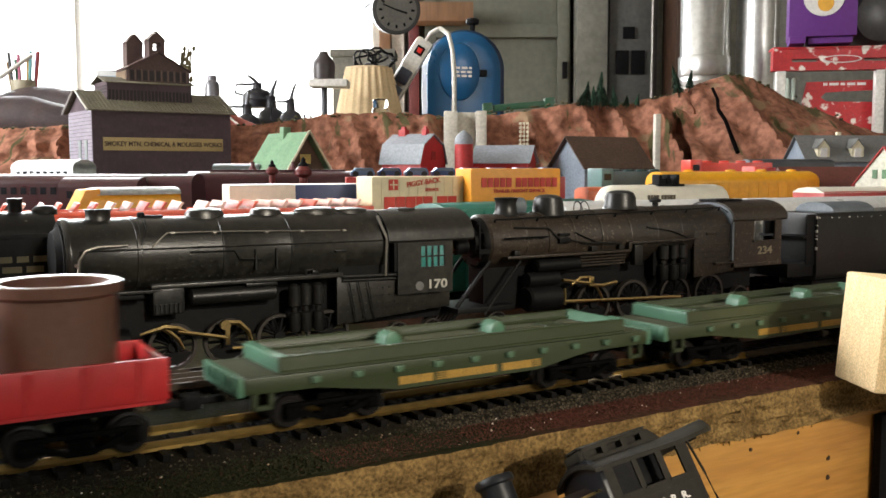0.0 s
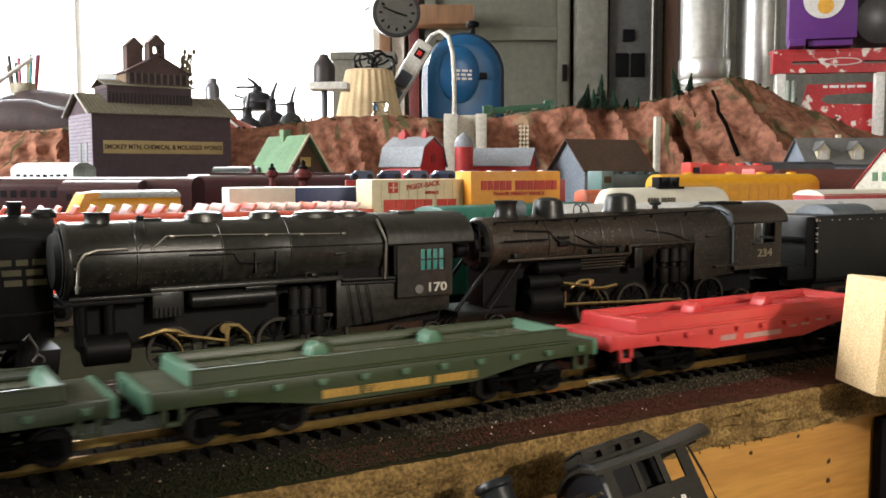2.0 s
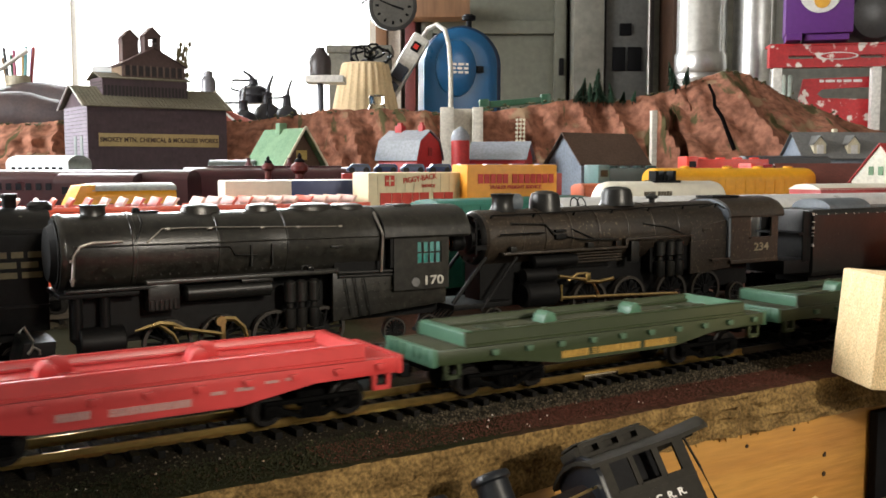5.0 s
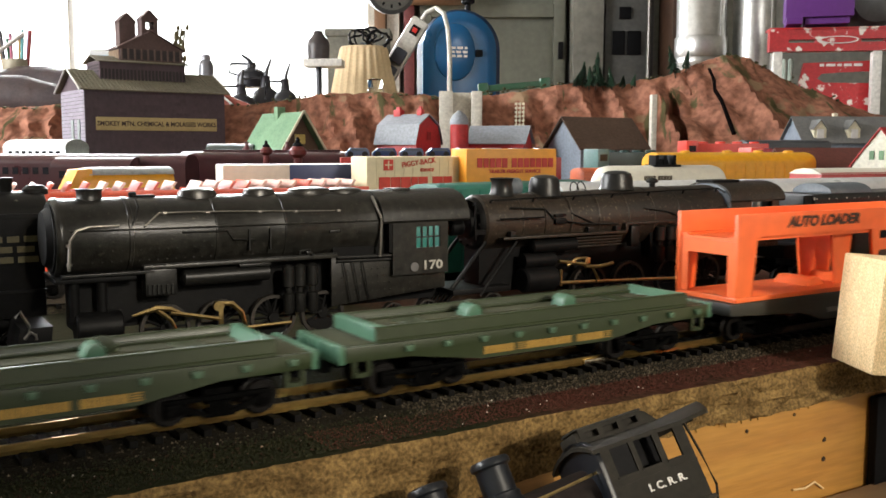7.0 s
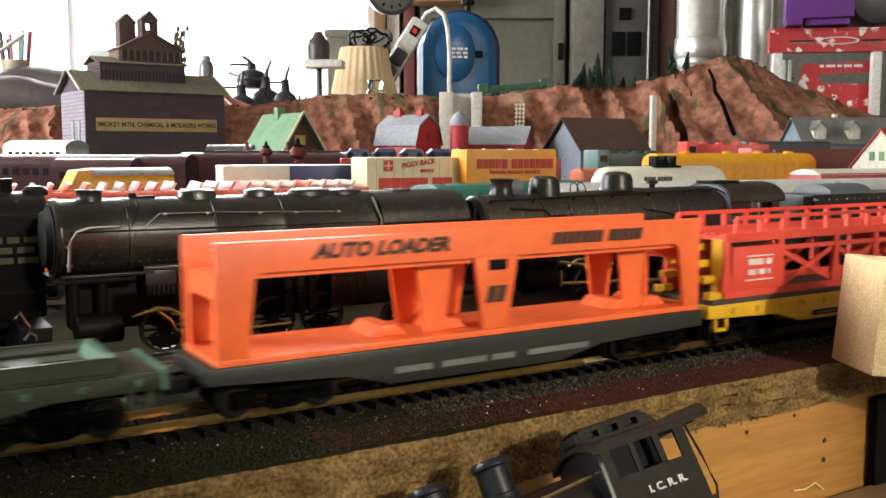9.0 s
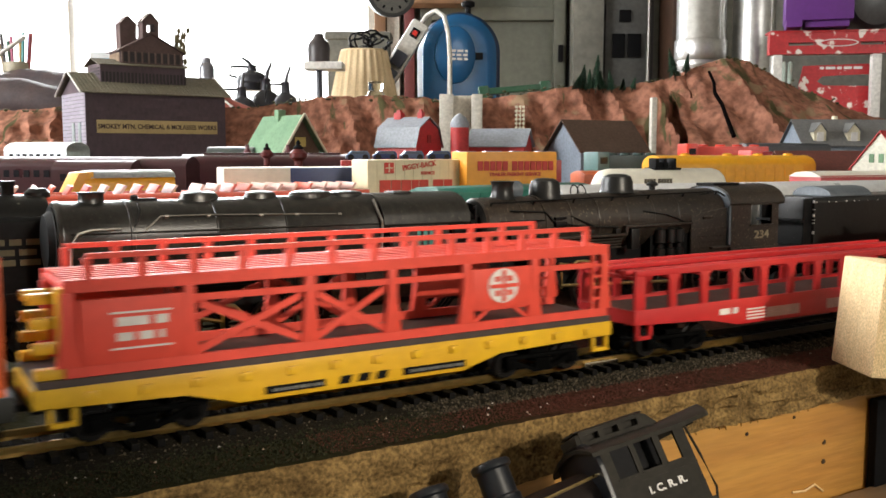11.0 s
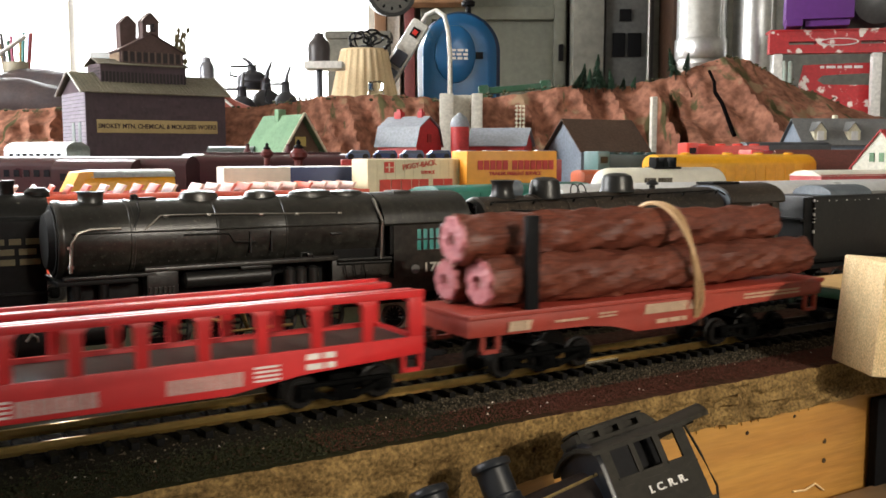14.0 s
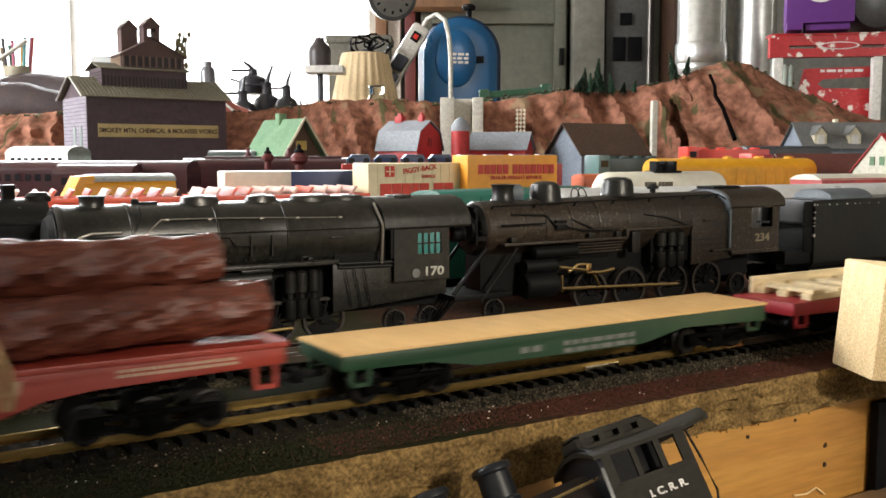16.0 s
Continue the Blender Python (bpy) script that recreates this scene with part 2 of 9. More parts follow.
TAN = mat("tan_deck", (0.62, 0.40, 0.17), 0.55, c2=(0.54, 0.33, 0.13), scale=40, stretch=(1, 0.2, 1), fine=0.06)
DKGREEN = mat("dark_green_plastic", (0.013, 0.045, 0.020), 0.42, c2=(0.010, 0.034, 0.016), scale=30, fine=0.06)
DECKBROWN = mat("dark_brown_deck", (0.055, 0.035, 0.028), 0.55, scale=40)
PIPE = mat("brown_pipe_plastic", (0.16, 0.075, 0.05), 0.35, c2=(0.12, 0.055, 0.04), scale=50, fine=0.06)
INK_WHITE = mat("white_print", (0.75, 0.73, 0.70), 0.5, scale=200, fine=0.05)
# Pockets: the same olive plastic, a duller window light in the colour.
DULLTEAL = mat("skylit_teal_pockets", (0.072, 0.140, 0.085), 0.4, scale=40, fine=0.05)
INK_PINK = mat("faded_pink_white_print", (0.52, 0.32, 0.30), 0.5, scale=200, fine=0.2)
INK_CREAM = mat("worn_cream_print", (0.50, 0.36, 0.25), 0.5, scale=200, fine=0.2)
INK_GOLD = mat("gold_print", (0.40, 0.235, 0.04), 0.5, scale=200, fine=0.2)
INK_BLACK = mat("black_print", (0.05, 0.02, 0.012), 0.5, scale=200, fine=0.05)
INK_RED = mat("red_print", (0.62, 0.04, 0.02), 0.5, scale=200, fine=0.05)
LUMBER = mat("cream_lumber", (0.72, 0.60, 0.38), 0.6, c2=(0.6, 0.47, 0.27), scale=60, stretch=(0.2, 1, 1))


def ground_mat():
    m = mat("painted_ground", (0.085, 0.028, 0.020), 0.85, c2=(0.05, 0.03, 0.018), scale=45, bump=0.0005, bscale=500, fine=0.3, spec=0.08)
    n, l = m.node_tree.nodes, m.node_tree.links
    b = n["Principled BSDF"]
    src = b.inputs["Base Color"].links[0].from_socket
    tc, nz = n.new("ShaderNodeTexCoord"), n.new("ShaderNodeTexNoise")
    nz.inputs["Scale"].default_value, nz.inputs["Detail"].default_value = 7, 5
    l.new(tc.outputs["Object"], nz.inputs["Vector"])
    sp = n.new("ShaderNodeSeparateXYZ")
    l.new(tc.outputs["Object"], sp.inputs[0])
    ad = n.new("ShaderNodeMath")
    ad.operation = "MULTIPLY_ADD"
    l.new(sp.outputs["X"], ad.inputs[0])
    ad.inputs[1].default_value = -2.2
    l.new(nz.outputs["Fac"], ad.inputs[2])
    r = n.new("ShaderNodeMapRange")
    r.inputs["From Min"].default_value, r.inputs["From Max"].default_value = 0.42, 0.56
    l.new(ad.outputs[0], r.inputs["Value"])
    x = n.new("ShaderNodeMix")
    x.data_type = "RGBA"
    l.new(r.outputs[0], x.inputs["Factor"])
    l.new(src, x.inputs[6])
    x.inputs[7].default_value = (0.020, 0.021, 0.009, 1)
    l.new(x.outputs[2], b.inputs["Base Color"])
    return m


GROUND = ground_mat()

# ---- room ----
X0, X1, Y0, Y1, ZF, ZC = -2.2, 2.6, -1.6, 2.45, -0.95, 1.6


def wall_with_hole(name, axis, at, thick, span, hole, material, label):
    """A wall across span, with one opening hole=(a0, a1, z0, z1)."""
    bm = B()
    a0, a1 = span
    pieces = [(a0, a1, ZF, ZC)] if not hole else [(a0, hole[0], ZF, ZC), (hole[1], a1, ZF, ZC), (hole[0], hole[1], ZF, hole[2]), (hole[0], hole[1], hole[3], ZC)]
    for p, q, z0, z1 in pieces:
        if axis == "y":
            box(bm, p, q, at, at + thick, z0, z1)
        else:
            box(bm, at, at + thick, p, q, z0, z1)
    return solid(name, bm, material, Matrix.Identity(4), label, "wall", kind="structure")


BACKHOLE = (-1.95, -0.205, 0.16, 1.35)
wall_with_hole("wall_north", "y", Y1, 0.15, (X0 - 0.15, X1 + 0.15), BACKHOLE, CONCRETE, "grey concrete garage wall with a wide window")
# South opening is unseen and added; its edges trim the sunbeam on the track.
wall_with_hole("wall_south", "y", Y0 - 0.15, 0.15, (X0 - 0.15, X1 + 0.15), (1.70, 2.45, 0.75, 1.50), PLASTER, "plain plastered wall with a window")
wall_with_hole("wall_west", "x", X0 - 0.15, 0.15, (Y0, Y1), (-0.25, 0.95, 0.35, 1.3), PLASTER, "plain plastered wall with a window")
wall_with_hole("wall_east", "x", X1, 0.15, (Y0, Y1), None, PLASTER, "plain plastered garage wall")
bm = B(); box(bm, X0 - 0.15, X1 + 0.15, Y0 - 0.15, Y1 + 0.15, ZF - 0.1, ZF)
solid("floor", bm, FLOORM, Matrix.Identity(4), "grey concrete garage floor", "floor", kind="structure")
bm = B(); box(bm, X0 - 0.15, X1 + 0.15, Y0 - 0.15, Y1 + 0.15, ZC, ZC + 0.1)
solid("ceiling", bm, PLASTER, Matrix.Identity(4), "plain pale garage ceiling", "ceiling", kind="structure")
bm = B(); box(bm, -7, 5, 5.0, 5.02, -3, 5)
solid("backdrop", bm, glow("overcast_glare", (0.97, 0.99, 1.0), 3.0), Matrix.Identity(4), "bright white overcast daylight outside", "sky", kind="structure")


def window(name, axis, at, a0, a1, z0, z1, mullions, label):
    w = thing(name, Matrix.Identity(4), label, "window", kind="structure")
    bm = B()
    t = 0.035

    def bar(p, q, zz0, zz1):
        box(bm, p, q, at, at + 0.05, zz0, zz1, 0.004) if axis == "y" else box(bm, at, at + 0.05, p, q, zz0, zz1, 0.004)
    bar(a0, a0 + t, z0, z1), bar(a1 - t, a1, z0, z1), bar(a0 + t, a1 - t, z0, z0 + t), bar(a0 + t, a1 - t, z1 - t, z1)
    part("window_frame", bm, WHITE_WOOD, w)
    for mx in mullions:
        bm = B()
        bar(mx - 0.003, mx + 0.003, z0 + t, z1 - t)
        part("glazing_bar", bm, WHITE_WOOD, w)
    edges = [a0 + t] + list(mullions) + [a1 - t]
    for p, q in zip(edges, edges[1:]):
        bm = B()
        box(bm, p + 0.009, q - 0.009, at + 0.022, at + 0.026, z0 + t, z1 - t) if axis == "y" else box(bm, at + 0.022, at + 0.026, p + 0.009, q - 0.009, z0 + t, z1 - t)
        ob = part("pane", bm, glass("window_glass"), w)
        ob.visible_shadow = False
    return w


window("window_1", "y", Y1 + 0.06, -1.95, -0.205, 0.16, 1.35, (-1.19,), "wide overexposed workshop window in a wooden frame")
window("window_2", "x", X0 - 0.11, -0.25, 0.95, 0.35, 1.3, (0.35,), "side window in a white frame")
# window_3 is added out of view, sized to let in only the wanted beam.
window("window_3", "y", Y0 - 0.11, 1.70, 2.45, 0.75, 1.50, (2.16,), "unseen window added behind the layout to shape the sunbeam")

# ---- layout table ----
ANG = 26.93
U, N = Vector((math.cos(radians(ANG)), math.sin(radians(ANG)), 0)), Vector((math.sin(radians(ANG)), -math.cos(radians(ANG)), 0))
RAIL = Vector((-0.11589, 0.19416, 0))


def on_track(s, off=0.0, z=0.0, turn=ANG):
    """Pose on the running track: s along it, off away from the camera's side rail's centre line."""
    p = RAIL + U * s - N * (0.00604 + off)
    return pose(p.x, p.y, z, 0, 0, turn)


GZ = -0.0060  # ground of the layout
EDGE = 0.0288  # front edge, measured from the near rail


def edge_at(s, out=0.0):
    return RAIL + U * s + N * (EDGE + out)


TRACK_POSE = on_track(0, 0.0022, 0.0006, ANG + 0.4)  # the rails lie slightly askew on the board

# fibreboard sheet with a ragged front edge
bm = B()
rng = random.Random(4)
rows = []
steps = 1600
for i in range(steps + 1):
    s = -1.9 + 4.0 * i / steps
    n1 = noise.noise((s * 30, 0, 0)) * 0.0012 + noise.noise((s * 160, 3, 0)) * 0.0009
    n2 = noise.noise((s * 25, 7, 0)) * 0.0018
    col = []
    for k in range(13):
        z = GZ - (0.0155 + 0.0090 * max(0.0, min(1.0, (0.20 - s) / 0.12))) * k / 12
        bulge = (0.0 if k == 0 else 0.0010) + noise.noise((s * 220, k * 1.7 if k else 0, 5)) * 0.0011 + (0 if k == 0 else abs(noise.noise((s * 340, k * 0.9, 9))) * -0.0024 + noise.noise((s * 90, k * 0.5, 2)) * 0.0016)
        p = edge_at(s, n1 + n2 * (k / 12) + bulge)
        col.append(bm.verts.new((p.x, p.y, z)))
    rows.append(col)
for a, b in zip(rows, rows[1:]):
    for k in range(12):
        bm.faces.new((a[k], b[k], b[k + 1], a[k + 1]))
solid("fibreboard_edge", bm, FIBRE, Matrix.Identity(4), "rough torn tan fibreboard edge of the layout", "board edge", kind="structure")
bm = B()

top = [edge_at(-1.9 + 4.0 * i / steps, noise.noise(((-1.9 + 4.0 * i / steps) * 30, 0, 0)) * 0.0012 + noise.noise(((-1.9 + 4.0 * i / steps) * 160, 3, 0)) * 0.0009 + noise.noise(((-1.9 + 4.0 * i / steps) * 220, 0, 5)) * 0.0011) for i in range(steps + 1)]
vs = [bm.verts.new((p.x, p.y, GZ)) for p in top]
back = [bm.verts.new((top[i].x - 0.0, 1.36, GZ)) for i in range(steps + 1)]
for i in range(steps):
    bm.faces.new((vs[i], vs[i + 1], back[i + 1], back[i]))
ground = solid("ground", bm, GROUND, Matrix.Identity(4), "layout ground painted reddish brown with green patches", "ground", kind="structure")

# timber fascia under the sheet
bm = B()
box(bm, -1.9, 2.1, 0.0, 0.038, -0.115, 0.0, 0.002)
solid("timber_fascia", bm, PLY, Matrix.Translation(edge_at(0, -0.003) + Vector((0, 0, GZ - 0.0158))) @ pose(0, 0, 0, 0, 0, ANG), "orange varnished timber fascia with knots", "board", kind="structure")
bm = B()
box(bm, -1.8, 1.9, 1.30, 1.36, -0.95, GZ - 0.004)
solid("table_support", bm, BENCH, Matrix.Identity(4), "wooden support of the layout table", "table support", kind="structure")


# ---- track ----
def track(name, s0, s1, label, brass_to):
    tr = thing(name, TRACK_POSE, label, "track", kind="structure")
    for y in (-0.00825, 0.00825):
        # Brass up to brass_to, a darker rail metal beyond it.
        for a, b, mt in ((s0, brass_to, BRASS_RAIL), (brass_to + 0.0004, s1, DARK_RAIL)):
            if b <= a:
                continue
            bm = B()
            prism(bm, [(y - 0.0012, -0.0026), (y + 0.0012, -0.0024), (y + 0.0004, -0.0018), (y + 0.0005, -0.0006), (y + 0.0005, 0), (y - 0.0005, 0), (y - 0.0005, -0.0006), (y - 0.0004, -0.0018)], a, b, "x")
            part("rail", bm, mt, tr, "brass rail" if mt is BRASS_RAIL else "dark rail")
    return tr


main = track("track_main", -1.9, 2.05, "brass model railway track on black ties", 0.272)
bm = B()
box(bm, 0.188, 0.204, -0.0101, -0.0066, -0.0026, -0.0007, 0.0003)
part("rail_joiner", bm, NICKEL, main, "bright metal rail joiner")
bm = B()
box(bm, -0.0011, 0.0011, -0.0152, 0.0152, -0.0046, -0.0024, 0.0003)
tie_me = mesh_from(bm, "tie", TIE)
for i in range(150):
    ob = new("tie", tie_me)
    ob.parent = main
    ob.matrix_basis = pose(-0.30 + i * 0.0066, rng.uniform(-2e-4, 2e-4), 0, 0, 0, rng.uniform(-1, 1))
bm = B()
for s in [x * 0.0066 - 1.9 for x in range(int(1.6 / 0.0066))] + [0.70 + x * 0.0066 for x in range(200)]:
    box(bm, s - 0.0011, s + 0.0011, -0.0152, 0.0152, -0.0046, -0.0024)
tagged(part("far_ties", bm, TIE, main), kind="stuff")

# ballast: low bank and loose grains
bm = B()
loft(bm, [[(s, y, z) for y, z in ((-0.0235 + 0.001 * noise.noise((s * 60, 0, 0)), GZ - 0.001), (-0.0172 + 0.001 * noise.noise((s * 90, 4, 0)), -0.0047), (0.0172, -0.0047), (0.0235, GZ - 0.001))] for s in [-1.9 + i * 0.01 for i in range(396)]], cap=False, closed=False)
solid("roadbed", bm, mat("dark_roadbed", (0.022, 0.018, 0.012), 0.95, c2=(0.012, 0.011, 0.008), scale=300, bump=0.0008, bscale=700, fine=0.4, spec=0.08), TRACK_POSE, "dark gritty roadbed under the track", "roadbed", kind="structure")


def scatter(name, count, s0, s1, y0, y1, size, material, label, seed, bank):
    """Loose angular grains lying beside the track, joined into one object."""
    r = random.Random(seed)
    verts, faces = [], []
    for i in range(count):
        s, y = r.uniform(s0, s1), r.uniform(y0, y1)
        e = r.uniform(0.5, 1.0) * size
        z = bank(y)
        base = len(verts)
        a0 = r.uniform(0, 6.28)
        for k in range(4):
            a = a0 + k * 1.571 + r.uniform(-0.4, 0.4)
            verts.append((s + e * math.cos(a), y + e * math.sin(a), z - e * 0.2))
        verts.append((s + r.uniform(-0.3, 0.3) * e, y + r.uniform(-0.3, 0.3) * e, z + e * r.uniform(0.6, 1.1)))
        faces += [(base + k, base + (k + 1) % 4, base + 4) for k in range(4)]
    me = bpy.data.meshes.new(name)
    me.from_pydata(verts, [], faces)
    me.materials.append(material)
    ob = new(name, me)
    ob.matrix_basis = laid(TRACK_POSE)
    return tagged(ob, label, "gravel", kind="stuff")


def bank_height(y):
    a = abs(y)
    return -0.0047 if a < 0.0172 else max(GZ, -0.0047 - (a - 0.0172) * 0.3)


def grain_mat(name, colours):
    m = mat(name, colours[0], 0.85, spec=0.15)
    n, l = m.node_tree.nodes, m.node_tree.links
    g, r = n.new("ShaderNodeNewGeometry"), n.new("ShaderNodeValToRGB")
    r.color_ramp.interpolation = "CONSTANT"
    r.color_ramp.elements[0].color = (*colours[0], 1)
    r.color_ramp.elements[1].position, r.color_ramp.elements[1].color = 0.45, (*colours[1], 1)
    for k, c in enumerate(colours[2:]):
        e = r.color_ramp.elements.new(0.75 + 0.15 * k)
        e.color = (*c, 1)
    l.new(g.outputs["Random Per Island"], r.inputs[0])
    l.new(r.outputs["Color"], n["Principled BSDF"].inputs["Base Color"])
    return m


GRAIN = grain_mat("ballast_grain", [(0.018, 0.016, 0.012), (0.045, 0.037, 0.024), (0.075, 0.06, 0.038), (0.12, 0.10, 0.07)])
scatter("ballast_grains", 13000, 0.11, 0.55, -0.0245, -0.0135, 0.00062, GRAIN, "dark grey and tan ballast grains beside the track", 3, bank_height)
scatter("ballast_grains", 700, -0.2, 0.11, -0.0215, -0.0140, 0.0005, GRAIN, "sparse dark ballast grains beside the track", 4, bank_height)
scatter("ballast_grains", 3000, -0.1, 0.55, -0.0140, 0.0250, 0.0006, GRAIN, "dark ballast grains between the ties", 5, bank_height)
DUST = grain_mat("pale_debris", [(0.45, 0.40, 0.33), (0.30, 0.22, 0.15), (0.60, 0.56, 0.50), (0.2, 0.12, 0.08)])
scatter("pale_specks", 70, -0.05, 0.36, -0.0415, -0.020, 0.0005, DUST, "pale specks of debris on the painted ground", 6, bank_height)
scatter("red_turf", 13000, 0.075, 0.42, -0.0415, -0.0225, 0.00032, grain_mat("red_turf_grain", [(0.085, 0.028, 0.020), (0.065, 0.022, 0.016), (0.11, 0.045, 0.030), (0.045, 0.02, 0.014)]), "fine reddish brown scatter on the ground", 7, bank_height)
scatter("green_turf", 9500, -0.14, 0.12, -0.0420, -0.0190, 0.00050, grain_mat("green_turf_grain", [(0.018, 0.020, 0.009), (0.014, 0.015, 0.007), (0.028, 0.028, 0.012), (0.036, 0.020, 0.012)]), "fine dark green scatter on the ground", 8, bank_height)
# ---- train ----
TRAIN = []
WHEELS = {}


def truck(car, x, wheels=2, base=0.026, mt=TRUCKM):
    bm = B()
    h = base / 2
    for y in (-0.0115, 0.0115):
        box(bm, x - h - 0.002, x + h + 0.002, y - 0.0010, y + 0.0010, 0.0064, 0.0078, 0.0003)
        for sg in (-1, 1):
            prism(bm, [(x + sg * h * 0.30, 0.0016), (x + sg * h * 0.30, 0.0030), (x + sg * (h - 0.001), 0.0066), (x + sg * (h + 0.001), 0.0052)], y - 0.0008, y + 0.0008, "y")
        box(bm, x - h * 0.34, x + h * 0.34, y - 0.0009, y + 0.0009, 0.0014, 0.0028, 0.0002)
        for k in range(wheels):
            wx = x - h + base * k / (wheels - 1)
            box(bm, wx - 0.0020, wx + 0.0020, y - 0.0016, y + 0.0012, 0.0032, 0.0068, 0.0005)
            lathe(bm, [(0.0010, -0.0021), (0.0011, 0.0012)], "y", (wx, y, 0.0048), 8)
        for k in (-1, 0, 1):
            lathe(bm, [(0.0011, 0.0022), (0.0013, 0.0035), (0.0011, 0.0062)], "z", (x + k * 0.0022, y - 0.0006, 0.0), 8)
    box(bm, x - 0.004, x + 0.004, -0.0105, 0.0105, 0.005, 0.0094)
    WHEELS.setdefault(car.name, [])
    tr = part("truck", bm, mt, car, "black plastic truck with sprung side frames")
    for k in range(wheels):
        wx = x - h + base * k / (wheels - 1)
        bm = B()
        for y in (-0.0083, 0.0083):
            lathe(bm, [(0.0058, -0.0014), (0.0058, -0.0009), (0.0050, -0.0006), (0.0049, 0.0014), (0.0035, 0.0014), (0.0033, 0.001), (0.001, 0.0012)] if y > 0 else [(0.001, -0.0012), (0.0033, -0.001), (0.0035, -0.0014), (0.0049, -0.0014), (0.0050, 0.0006), (0.0058, 0.0009), (0.0058, 0.0014)], "y", (0, y, 0), 16)
        rod(bm, (0, -0.009, 0), (0, 0.009, 0), 0.001)
        ws = part("wheelset", bm, WHEELM, tr, "worn metal wheelset", pose(wx, 0, 0.0049))
        WHEELS[car.name].append((ws, wx))
    return tr


def coupler(car, x, dirn):
    bm = B()
    box(bm, x, x + dirn * 0.009, -0.0015, 0.0015, 0.0085, 0.0105, 0.0003)
    box(bm, x + dirn * 0.007, x + dirn * 0.0105, -0.0035, 0.0025, 0.0075, 0.012, 0.0006)
    part("coupler", bm, BLACK, car, "black knuckle coupler")


def car_thing(name, label, off):
    ob = thing(name, on_track(0.226 + off), label, "model train car", "cars of the running train")
    TRAIN.append((ob, off))
    return ob


def blocks(bm, widths, x, z, h, y, gap=0.35, slant=0.0):
    """A line of print as one plain block a character; negative widths are blanks. Returns its end."""
    for w in widths:
        if w > 0:
            prism(bm, [(x, z - h / 2), (x + w, z - h / 2), (x + w + slant * h, z + h / 2), (x + slant * h, z + h / 2)], y, y + 0.0005, "y")
        x += abs(w) + gap * h * 0.35
    return x


def step(bm, x, y, top, w=0.006, bottom=0.0045):
    """A hanging stirrup step."""
    for a in (x - w / 2, x + w / 2 - 0.0012):
        box(bm, a, a + 0.0012, y - 0.0008, y + 0.0008, bottom, top)
    box(bm, x - w / 2, x + w / 2, y - 0.0008, y + 0.0008, bottom, bottom + 0.0013)


W = 0.0163


def bars(bm, x0, x1, z, h, rows, seed, y=-W - 0.0002, slope=0):
    """Unreadable print as plain bars."""
    r = random.Random(seed)
    for k in range(rows):
        x = x0
        zz = z - k * h * 1.7
        while x < x1:
            w = r.uniform(0.4, 1.0) * h * 3.5
            box(bm, x, min(x + w, x1), y, y + 0.0004, zz - h / 2, zz + h / 2)
            x += w + h * 0.7


